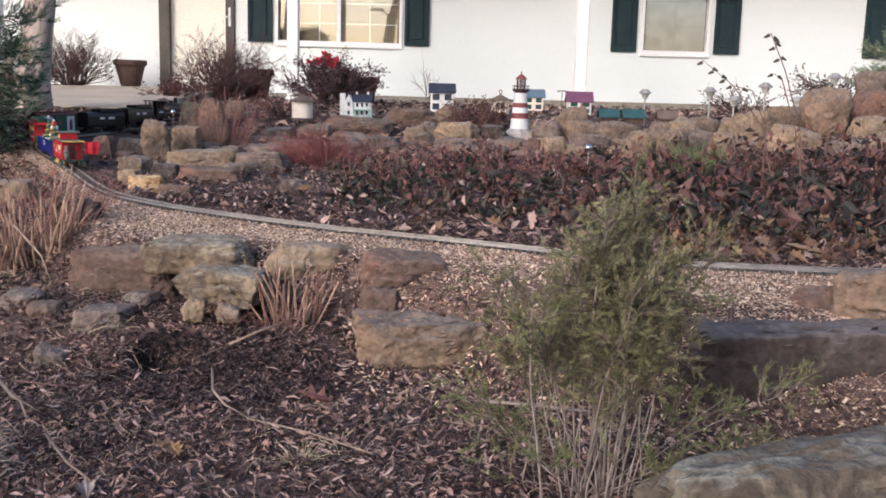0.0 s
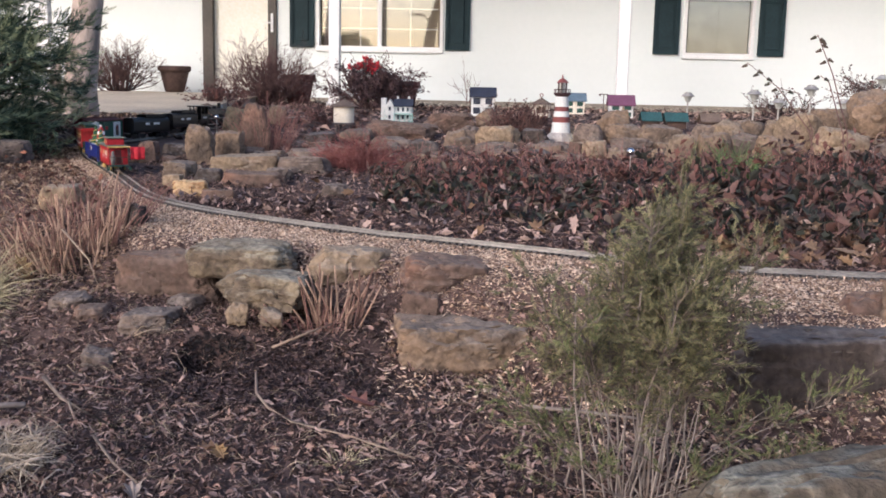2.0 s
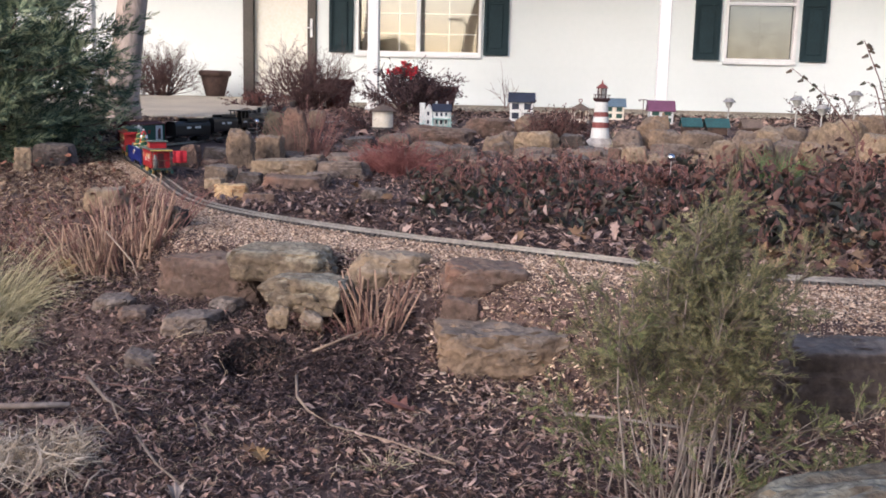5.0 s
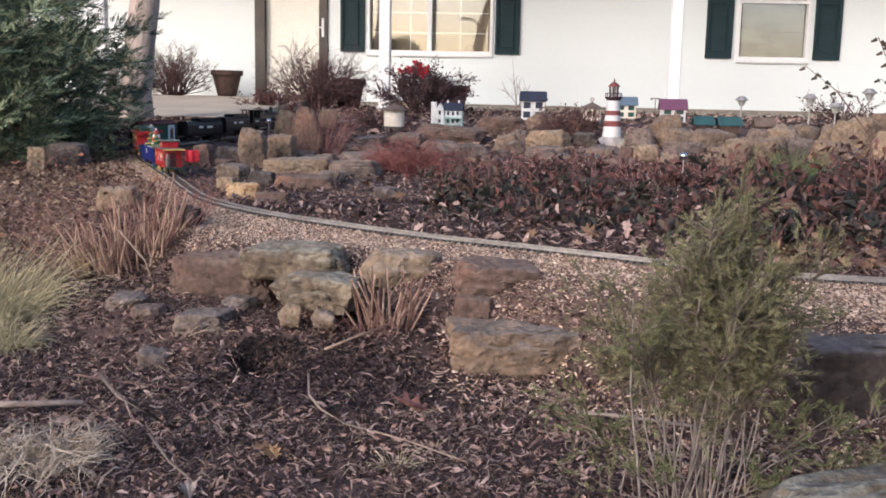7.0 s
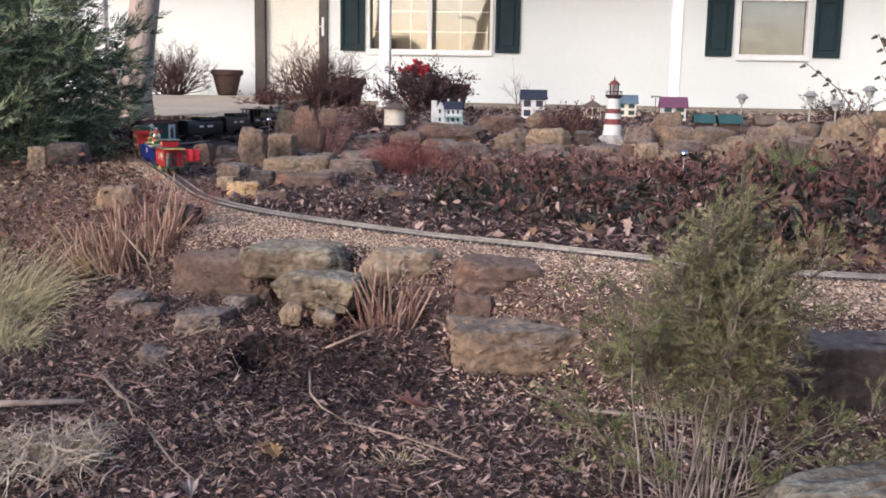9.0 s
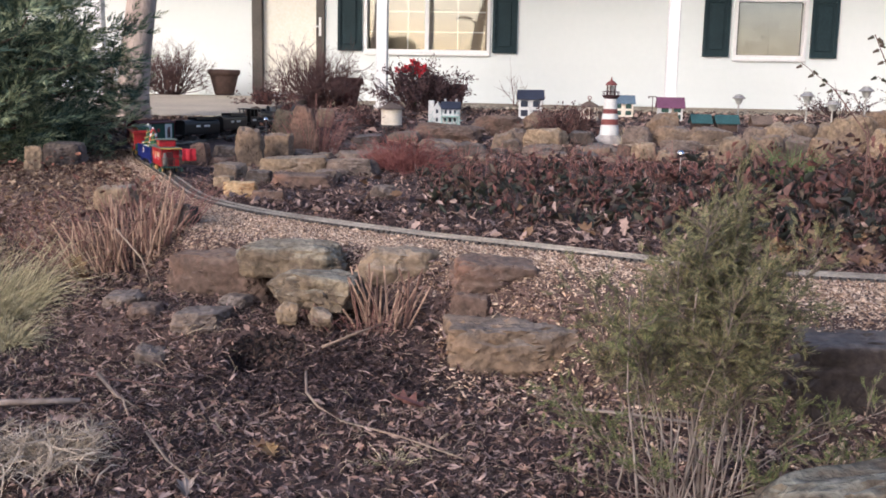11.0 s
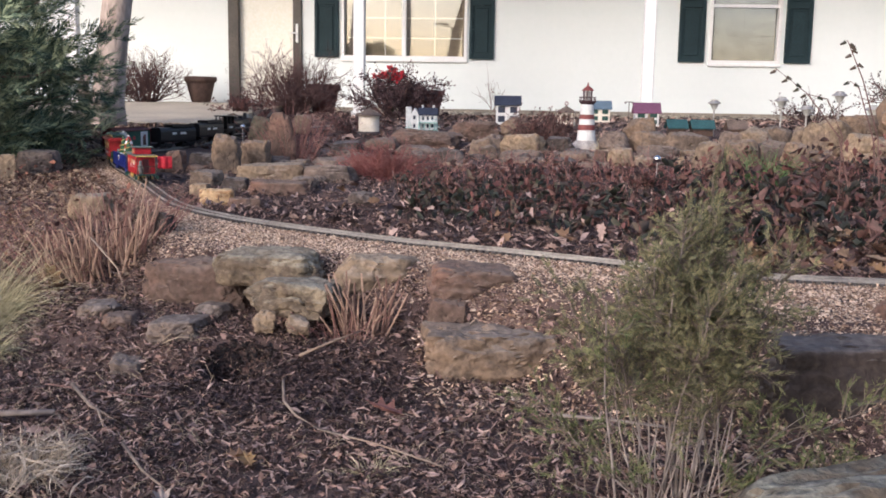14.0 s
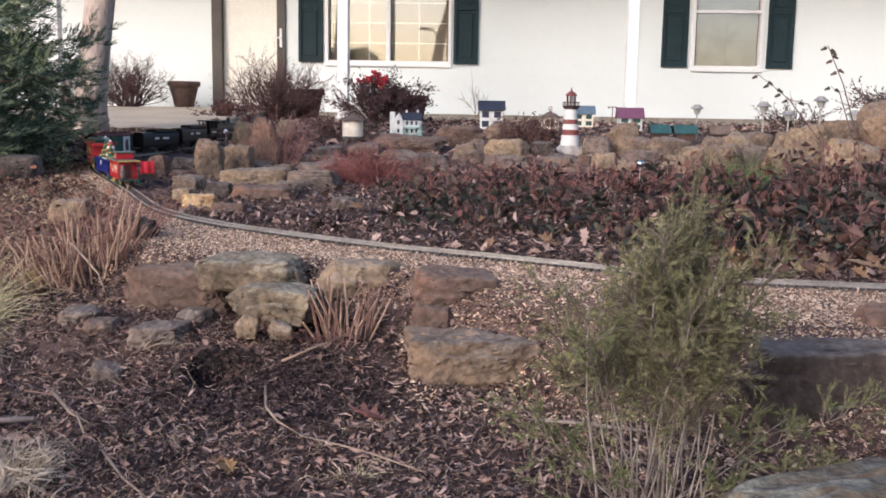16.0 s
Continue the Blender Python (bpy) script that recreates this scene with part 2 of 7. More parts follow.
# ---- ground ----
TRACK = [(3.2, 3.16), (2.4, 2.9), (1.7, 2.785), (1.2, 2.755), (0.979, 2.766), (0.672, 2.81), (0.46, 2.9), (0.251, 3.012), (-0.049, 3.159), (-0.299, 3.273), (-0.475, 3.369),
         (-0.6, 3.438), (-0.777, 3.545), (-0.976, 3.675), (-1.096, 3.77), (-1.256, 3.915), (-1.4, 4.085), (-1.54, 4.307), (-1.747, 4.686), (-1.971, 5.081), (-2.18, 5.44), (-2.36, 5.75),
         (-2.455, 5.95), (-2.509, 6.12), (-2.517, 6.28), (-2.466, 6.42), (-2.404, 6.52), (-2.34, 6.62), (-2.233, 6.98), (-2.159, 7.45), (-2.08, 8.1), (-1.95, 8.8), (-1.65, 9.6), (-1.0, 10.4)]
NEAR_TRACK = TRACK[:25][::-1]  # from the curve to the far end, x rising
TRACK_XY = np.array(TRACK)


def track_z(y):
    return lerp(y, [(2.8, 0.262), (3.3, 0.265), (4.2, 0.285), (5.6, 0.323), (5.95, 0.343), (6.28, 0.35), (6.62, 0.38), (6.98, 0.402), (7.45, 0.424), (9, 0.47), (10, 0.5)])


FOOT = [(-9, 7.3), (-4, 5.1), (-2.6, 3.9), (-1.9, 3.2), (-1.2, 2.5), (-0.6, 2.3), (-0.25, 2.36), (0, 2.5), (0.3, 2.28), (0.7, 2.0), (1.4, 1.85), (4, 1.7)]
BANK = [(-9, 7.5), (-4, 5.3), (-2.6, 4.2), (-1.9, 3.6), (-1.2, 3.12), (-0.9, 3.02), (-0.5, 2.86), (-0.25, 2.72), (0, 2.58), (0.3, 2.32), (0.7, 2.02), (1.4, 1.87), (4, 1.72)]
WALL = [(-9, 7.6), (-3.2, 7.4), (-2.0, 6.2), (-1.2, 5.7), (-0.6, 6.1), (0.2, 6.5), (1.2, 6.4), (2.0, 6.0), (2.8, 5.6), (6, 5.0)]


def ground_z(x, y):
    f, b, w = lerp(x, FOOT), lerp(x, BANK), lerp(x, WALL)
    z = 0.0
    bed = track_z(y) - 0.012
    z += 0.09 * smooth01((y - f + 0.03) / 0.34) + (bed - 0.09) * smooth01((y - b + 0.06) / 0.36)
    up = smooth01((y - w) / 0.75)
    terrace = lerp(y, [(5, 0.36), (7.3, 0.385), (9, 0.49), (12, 0.53), (14.5, 0.545), (40, 0.8)])
    z = z * (1 - up) + max(terrace, z) * up
    # mound on the lighthouse side of the bed
    z += 0.42 * math.exp(-(((x - 3.6) / 1.1) ** 2 + ((y - 7.2) / 1.5) ** 2))
    z += 0.10 * math.exp(-(((x - 3.0) / 1.0) ** 2 + ((y - 5.2) / 1.0) ** 2))
    # lawn rises on the conifer side
    z += 0.05 * smooth01((-x - 1.4) / 1.5) * smooth01((3.4 - y) / 1)
    # shallow hollow under the stones
    z -= 0.13 * math.exp(-((((x + 0.7) / 0.085) ** 2 + ((y - 2.5) / 0.07) ** 2) ** 2))
    if y < 12:
        z += 0.016 * noise.noise((x * 2.3, y * 2.3, 1.0)) + 0.01 * noise.noise((x * 7, y * 7, 3.0))
    if 2 < y < 12 and -4 < x < 4:
        d = float(np.sqrt(((TRACK_XY - (x, y)) ** 2).sum(1).min()))
        w = 1 - smooth01((d - 0.2) / 0.35)
        z = z * (1 - w) + (track_z(y) - 0.006 + 0.004 * noise.noise((x * 9, y * 9, 3.0))) * w
    return z


def on_ground(x, y, dz=0.0):
    return (x, y, ground_z(x, y) + dz)


def build_ground():
    xs = sorted(set([-400, -150, -60, -30, -18, -12, -9, -7] + list(np.arange(-5.5, 5.5, 0.055).round(3)) + list(np.arange(-0.9, -0.5, 0.0137).round(4)) + [5.6, 7, 9, 12, 18, 30, 60, 150, 400]))
    ys = sorted(set([-400, -150, -60, -30, -15, -8, -4] + list(np.arange(-3, 9, 0.055).round(3)) + list(np.arange(2.34, 2.66, 0.0137).round(4)) + list(np.arange(9, 15.4, 0.25).round(3)) + [16, 18, 22, 30, 60, 150, 400]))
    vs = [(x, y, ground_z(x, y)) for y in ys for x in xs]
    nx = len(xs)
    fs = [(j * nx + i, j * nx + i + 1, (j + 1) * nx + i + 1, (j + 1) * nx + i) for j in range(len(ys) - 1) for i in range(nx - 1)]
    me = bpy.data.meshes.new("ground")
    me.from_pydata(vs, [], fs)
    me.materials.append(M["soil"])
    me.polygons.foreach_set("use_smooth", [True] * len(me.polygons))
    return tagged(new("ground", me), "dark brown garden soil sloping up to the house", "ground", kind="structure")


build_ground()
GX, GY = np.arange(-6, 6.01, 0.05), np.arange(-3, 15.01, 0.05)
GH = np.array([[ground_z(x, y) for x in GX] for y in GY])


def heights(x, y):
    """Ground heights at many places at once."""
    u, v = np.clip((x - GX[0]) / 0.05, 0, len(GX) - 1.001), np.clip((y - GY[0]) / 0.05, 0, len(GY) - 1.001)
    i, j = u.astype(int), v.astype(int)
    a, b = u - i, v - j
    return (GH[j, i] * (1 - a) + GH[j, i + 1] * a) * (1 - b) + (GH[j + 1, i] * (1 - a) + GH[j + 1, i + 1] * a) * b


def turns(ex, ey, ez):
    """Turn matrices for arrays of angles in radians."""
    cx, sx, cy, sy, cz, sz = np.cos(ex), np.sin(ex), np.cos(ey), np.sin(ey), np.cos(ez), np.sin(ez)
    return np.stack([np.stack([cy * cz, sx * sy * cz - cx * sz, cx * sy * cz + sx * sz], -1),
                     np.stack([cy * sz, sx * sy * sz + cx * cz, cx * sy * sz - sx * cz], -1),
                     np.stack([-sy, sx * cy, cx * cy], -1)], -2)


def along(d, spin):
    """Turn matrices that lay a shape's y axis along the directions d."""
    d = d / np.linalg.norm(d, axis=1, keepdims=True)
    h = np.where(np.abs(d[:, 2:3]) < 0.9, np.array([[0.0, 0, 1]]), np.array([[1.0, 0, 0]]))
    a = np.cross(d, h)
    a /= np.linalg.norm(a, axis=1, keepdims=True)
    b = np.cross(a, d)
    c, s = np.cos(spin)[:, None], np.sin(spin)[:, None]
    return np.stack([a * c + b * s, d, b * c - a * s], -1)


def bulk(name, material, shapes, which, places, rots, sizes, parent=None, label=""):
    """One mesh of many small copies of a few shapes (each: vertices, faces)."""
    V, L, S, n, nl = [], [], [], 0, 0
    for k, (vs, fs) in enumerate(shapes):
        sel = which == k
        m = int(sel.sum())
        if not m:
            continue
        vs = np.array(vs, float)
        P = np.einsum("nij,vj->nvi", rots[sel], vs) * sizes[sel][:, None, None] + places[sel][:, None]
        off = n + np.arange(m) * len(vs)
        flat = np.array([i for f in fs for i in f])
        lens = np.array([len(f) for f in fs])
        L.append((off[:, None] + flat[None]).ravel())
        starts = np.concatenate([[0], np.cumsum(lens)[:-1]])
        S.append((nl + np.arange(m)[:, None] * len(flat) + starts[None]).ravel())
        V.append(P.reshape(-1, 3))
        n += m * len(vs)
        nl += m * len(flat)
    V, L, S = np.concatenate(V), np.concatenate(L), np.concatenate(S)
    me = bpy.data.meshes.new(name)
    me.vertices.add(len(V))
    me.vertices.foreach_set("co", V.astype(np.float32).ravel())
    me.loops.add(len(L))
    me.loops.foreach_set("vertex_index", L.astype(np.int32))
    me.polygons.add(len(S))
    me.polygons.foreach_set("loop_start", S.astype(np.int32))
    me.update(calc_edges=True)
    me.validate()
    me.materials.append(material)
    ob = new(name, me)
    if parent is not None:
        ob.parent = parent
    return tagged(ob, label)


# ---- house ----
WY = 15.0


def build_house():
    h = thing("house", "white single-storey house with lap siding and dark shutters", "house", kind="structure")
    x0, x1, top = -12.0, 10.0, 3.9
    holes = [(-8.4, -7.4, 2.05, 2.72), (-4.25, -3.25, 0.70, 2.75), (-2.58, -0.70, 1.355, 2.70), (2.90, 3.90, 1.37, 2.66)]
    bm = bmesh.new()
    # wall core with real openings, butted panels between them
    cuts = sorted({x0, x1, *[v for o in holes for v in o[:2]]})
    for a, b in zip(cuts, cuts[1:]):
        o = next((o for o in holes if o[0] <= (a + b) / 2 <= o[1]), None)
        if o:
            if o[2] > 0.71:
                box(bm, a, b, WY + 0.012, WY + 0.16, 0.70, o[2])
            box(bm, a, b, WY + 0.012, WY + 0.16, o[3], top)
        else:
            box(bm, a, b, WY + 0.012, WY + 0.16, 0.70, top)
    part("wall", bm, M["siding"], h, "white painted wall")
    part("foundation", B(x0, x1, WY + 0.014, WY + 0.16, 0.2, 0.699), M["foundation"], h, "tan concrete foundation strip")
    # siding boards, each a lapped plank
    z = 0.62
    while z < 2.9:
        for a, b in zip(cuts, cuts[1:]):
            o = next((o for o in holes if o[0] <= (a + b) / 2 <= o[1]), None)
            zz = z + 0.2
            if o and z < o[3] and zz > o[2]:
                if z >= o[2] - 0.03 and zz <= o[3]:
                    continue
                if z < o[2] - 0.03:
                    zz = o[2]
                else:
                    continue
            p = bmesh.new()
            vs = [p.verts.new(v) for v in ((a, WY - 0.007, z), (b, WY - 0.007, z), (b, WY - 0.001, zz), (a, WY - 0.001, zz), (a, WY + 0.011, z), (b, WY + 0.011, z), (b, WY + 0.011, zz), (a, WY + 0.011, zz))]
            for f in ((0, 1, 2, 3), (4, 7, 6, 5), (0, 4, 5, 1), (3, 2, 6, 7), (0, 3, 7, 4), (1, 5, 6, 2)):
                p.faces.new([vs[i] for i in f])
            part("siding_board", p, M["siding"], h)
        z += 0.2
    # rest of the shell, roof and porch roof, outside the view
    part("side_wall", B(x0, x0 + 0.15, WY + 0.165, 23, 0.3, top), M["siding"], h)
    part("side_wall", B(x1 - 0.15, x1, WY + 0.165, 23, 0.3, top), M["siding"], h)
    part("back_wall", B(x0, x1, 23.005, 23.2, 0.3, top), M["siding"], h)
    rf = bmesh.new()
    vs = [rf.verts.new(v) for v in ((x0 - 0.4, 12.1, 3.92), (x1 + 0.4, 12.1, 3.92), (x1 + 0.4, 19, 5.6), (x0 - 0.4, 19, 5.6), (x0 - 0.4, 23.6, 3.92), (x1 + 0.4, 23.6, 3.92))]
    for f in ((0, 1, 2, 3), (3, 2, 5, 4), (0, 3, 4), (1, 5, 2), (0, 4, 5, 1)):
        rf.faces.new([vs[i] for i in f])
    part("roof", rf, M["darkframe"], h, "dark shingle roof")
    for cx in (-5.56, -1.9, 1.66):
        c = bmesh.new()
        box(c, cx - 0.068, cx + 0.068, 12.232, 12.368, 0.45, 3.9, bevel=0.008)
        box(c, cx - 0.09, cx + 0.09, 12.21, 12.39, 0.45, 0.6, bevel=0.01)
        part("porch_post", c, M["white"], h, "square white porch post")
    # door
    d = part("door", B(-4.17, -3.33, WY + 0.05, WY + 0.09, 0.72, 2.70), M["cream"], h, "cream storm door in a dark frame")
    f = bmesh.new()
    box(f, -4.33, -4.17, WY - 0.05, WY + 0.11, 0.68, 2.72, bevel=0.006)
    box(f, -3.33, -3.20, WY - 0.05, WY + 0.11, 0.68, 2.72, bevel=0.006)
    box(f, -4.33, -3.20, WY - 0.05, WY + 0.11, 2.722, 2.8, bevel=0.006)
    part("door_frame", f, M["darkframe"], d, "dark brown door frame")
    hd = bmesh.new()
    box(hd, -3.285, -3.245, WY - 0.07, WY - 0.051, 1.58, 1.86, bevel=0.006)
    rod(hd, (-3.265, WY - 0.07, 1.72), (-3.265, WY - 0.11, 1.72), 0.012)
    rod(hd, (-3.265, WY - 0.11, 1.72), (-3.36, WY - 0.11, 1.72), 0.011)
    part("door_handle", hd, M["white"], d, "pale lever handle with a long plate")
    # windows
    def window(x0, x1, z0, z1, mull, label, back, rail=None):
        w = part("window", B(x0 - 0.05, x1 + 0.05, WY - 0.05, WY - 0.016, z0 - 0.06, z0 - 0.012, bevel=0.006), M["white"], h, label)
        w.name = "window"
        fr = bmesh.new()
        box(fr, x0 - 0.045, x0, WY - 0.035, WY + 0.1, z0 - 0.011, z1 + 0.06)
        box(fr, x1, x1 + 0.045, WY - 0.035, WY + 0.1, z0 - 0.011, z1 + 0.06)
        box(fr, x0, x1, WY - 0.035, WY + 0.1, z1, z1 + 0.06)
        box(fr, x0, x1, WY - 0.035, WY + 0.1, z0 - 0.011, z0 + 0.03)
        part("window_frame", fr, M["white"], w, "white window frame")
        xs = [x0, *mull, x1]
        for mx in mull:
            part("mullion", B(mx - 0.03, mx + 0.03, WY - 0.02, WY + 0.08, z0 + 0.031, z1 - 0.001), M["white"], w)
        if rail:
            part("meeting_rail", B(x0 + 0.001, x1 - 0.001, WY - 0.015, WY + 0.05, rail - 0.022, rail + 0.022), M["white"], w)
            part("glazing_bar", B(x0 + 0.2, x1 - 0.032, WY + 0.1, WY + 0.111, 1.758, 1.774), M["darkframe"], w)
            part("glazing_bar", B(3.42, 3.432, WY + 0.112, WY + 0.12, z0 + 0.032, rail - 0.03), M["darkframe"], w)
        for a, b in zip(xs, xs[1:]):
            g = part("pane", B(a + 0.031, b - 0.031, WY + 0.052, WY + 0.058, z0 + 0.031, z1 - 0.001), M["glass"], w, "reflecting window glass")
            g.visible_shadow = False
        part("blind", B(x0 + 0.002, x1 - 0.002, WY + 0.125, WY + 0.14, z0 + 0.031, z1 - 0.001), back, w, "drawn tan blind")
        if mull:
            for zz in np.arange(z0 + 0.3, z1, 0.3):
                part("glazing_bar", B(x0 + 0.032, x1 - 0.032, WY + 0.112, WY + 0.12, zz - 0.006, zz + 0.006), M["cream"], w)
            for xx in (-1.94, -1.18):
                part("glazing_bar", B(xx - 0.006, xx + 0.006, WY + 0.1, WY + 0.111, z0 + 0.032, z1 - 0.002), M["cream"], w)
        return w

    window(-2.55, -0.73, 1.375, 2.68, [-2.28, -1.64], "wide living-room window with tan blinds", M["blind"])
    window(2.94, 3.89, 1.37, 2.95, [], "sash window with grey curtains", M["curtain"], rail=2.19)
    window(-8.37, -7.43, 2.08, 2.68, [], "small high window with tan blind", M["blind"])
    return h


def shutters(h):
    for a, b in ((-3.0, -2.63), (-0.65, -0.28), (2.45, 2.83), (3.99, 4.37), (6.23, 6.6)):
        s = bmesh.new()
        z0, z1 = 1.37, 2.95
        box(s, a, a + 0.05, WY - 0.05, WY - 0.016, z0, z1, bevel=0.004)
        box(s, b - 0.05, b, WY - 0.05, WY - 0.016, z0, z1, bevel=0.004)
        for zz in (z0, z1 - 0.06):
            box(s, a + 0.0505, b - 0.0505, WY - 0.05, WY - 0.016, zz, zz + 0.06)
        sh = part("shutter", s, M["shutter"], h, "dark blue-green panelled shutter")
        part("mid_rail", B(a + 0.0505, b - 0.0505, WY - 0.05, WY - 0.016, 2.16, 2.22), M["shutter"], sh)
        for p0, p1 in ((z0 + 0.061, 2.159), (2.221, z1 - 0.061)):
            pb = B(a + 0.0505, b - 0.0505, WY - 0.024, WY - 0.016, p0, p1)
            box(pb, a + 0.085, b - 0.085, WY - 0.04, WY - 0.0245, p0 + 0.035, p1 - 0.035, bevel=0.01)
            part("panel", pb, M["shutter"], sh)


def glass_material():
    m = bpy.data.materials.new("glass")
    m.use_nodes = True
    b = m.node_tree.nodes["Principled BSDF"]
    b.inputs["Base Color"].default_value = (0.95, 0.97, 0.96, 1)
    b.inputs["Roughness"].default_value = 0.02
    b.inputs["Transmission Weight"].default_value = 1.0
    b.inputs["IOR"].default_value = 2.4
    return m


M["glass"] = glass_material()
HOUSE = build_house()
shutters(HOUSE)

# concrete walk up to the door and porch slab
def build_walk():
    bm = bmesh.new()
    L = [(-5.6, 9.0), (-5.9, 10), (-6.3, 12.6), (-6.9, 14.9)]
    R = [(-3.0, 9.1), (-2.8, 10), (-2.9, 12.6), (-3.0, 14.9)]
    zz = [0.50, 0.56, 0.655, 0.66]
    top = [[bm.verts.new((p[0], p[1], z)) for p in (a, b)] for a, b, z in zip(L, R, zz)]
    bot = [[bm.verts.new((p[0], p[1], z - 0.15)) for p in (a, b)] for a, b, z in zip(L, R, zz)]
    for i in range(3):
        bm.faces.new((top[i][0], top[i][1], top[i + 1][1], top[i + 1][0]))
        bm.faces.new((bot[i][0], bot[i + 1][0], bot[i + 1][1], bot[i][1]))
        for s in (0, 1):
            bm.faces.new((top[i][s], top[i + 1][s], bot[i + 1][s], bot[i][s]))
    bm.faces.new((top[0][0], bot[0][0], bot[0][1], top[0][1]))
    bm.faces.new((top[3][0], top[3][1], bot[3][1], bot[3][0]))
    return tagged(part("pavement", bm, M["concrete"]), "pale concrete walk leading to the front door", "pavement", kind="structure")


build_walk()

# ---- railway track ----
def dense(pts, step):
    """Even points along a smooth curve through pts: place and heading."""
    P = [Vector((x, y)) for x, y in pts]
    out = []
    for i in range(len(P) - 1):
        p0, p1, p2, p3 = P[max(i - 1, 0)], P[i], P[i + 1], P[min(i + 2, len(P) - 1)]
        n = 24
        for k in range(n):
            t = k / n
            out.append(0.5 * (2 * p1 + (p2 - p0) * t + (2 * p0 - 5 * p1 + 4 * p2 - p3) * t * t + (3 * p1 - p0 - 3 * p2 + p3) * t ** 3))
    out.append(P[-1])
    acc, res = 0.0, [out[0]]
    for a, b in zip(out, out[1:]):
        d = (b - a).length
        while acc + d >= step:
            a = a + (b - a) * ((step - acc) / d)
            d = (b - a).length
            acc = 0.0
            res.append(a.copy())
        acc += d
    return res


LINE = dense(TRACK, 0.024)


def line_at(s):
    """Place and heading at s metres along the track."""
    i = min(max(s / 0.024, 0), len(LINE) - 2)
    k = int(i)
    p = LINE[k].lerp(LINE[k + 1], i - k)
    d = (LINE[min(k + 2, len(LINE) - 1)] - LINE[max(k - 1, 0)]).normalized()
    return p, d


def build_track():
    t = thing("railway_track", "garden railway track of dull grey metal rails on dark ties", "track")
    n = len(LINE)
    for side in (-1, 1):
        bm = bmesh.new()
        prev = None
        for i in range(0, n, 2):
            p, d = line_at(i * 0.024)
            nrm = Vector((-d.y, d.x))
            z = track_z(p.y)
            c = p + nrm * 0.0225 * side
            prof = [(-0.0036, 0.004), (0.0036, 0.004), (0.0011, 0.006), (0.0019, 0.009), (0.0019, 0.0115), (-0.0019, 0.0115), (-0.0019, 0.009), (-0.0011, 0.006)]
            ring = [bm.verts.new((c.x + nrm.x * u, c.y + nrm.y * u, z + v)) for u, v in prof]
            if prev:
                for j in range(8):
                    bm.faces.new((prev[j], prev[(j + 1) % 8], ring[(j + 1) % 8], ring[j]))
            prev = ring
        part("rail", bm, M["rail"], t, "dull silver rail")
    me = mesh_of(B(-0.0075, 0.0075, -0.034, 0.034, -0.008, 0.0035, bevel=0.0015), M["tie"], name="tie")
    far = Soup()
    count = 0
    for i in range(0, n):
        p, d = line_at(i * 0.024)
        z = track_z(p.y)
        m = Matrix.Translation((p.x, p.y, z)) @ Matrix.Rotation(math.atan2(d.y, d.x), 4, "Z")
        if p.y < 6.0 and p.x < 1.5 and count < 300:
            o = new("tie", me)
            o.parent = t
            o.matrix_world = m
            count += 1
        else:
            far.add([m @ v.co for v in me.vertices], [tuple(q.vertices) for q in me.polygons])
    tagged(far.object("ties", M["tie"], t), kind="stuff")


build_track()

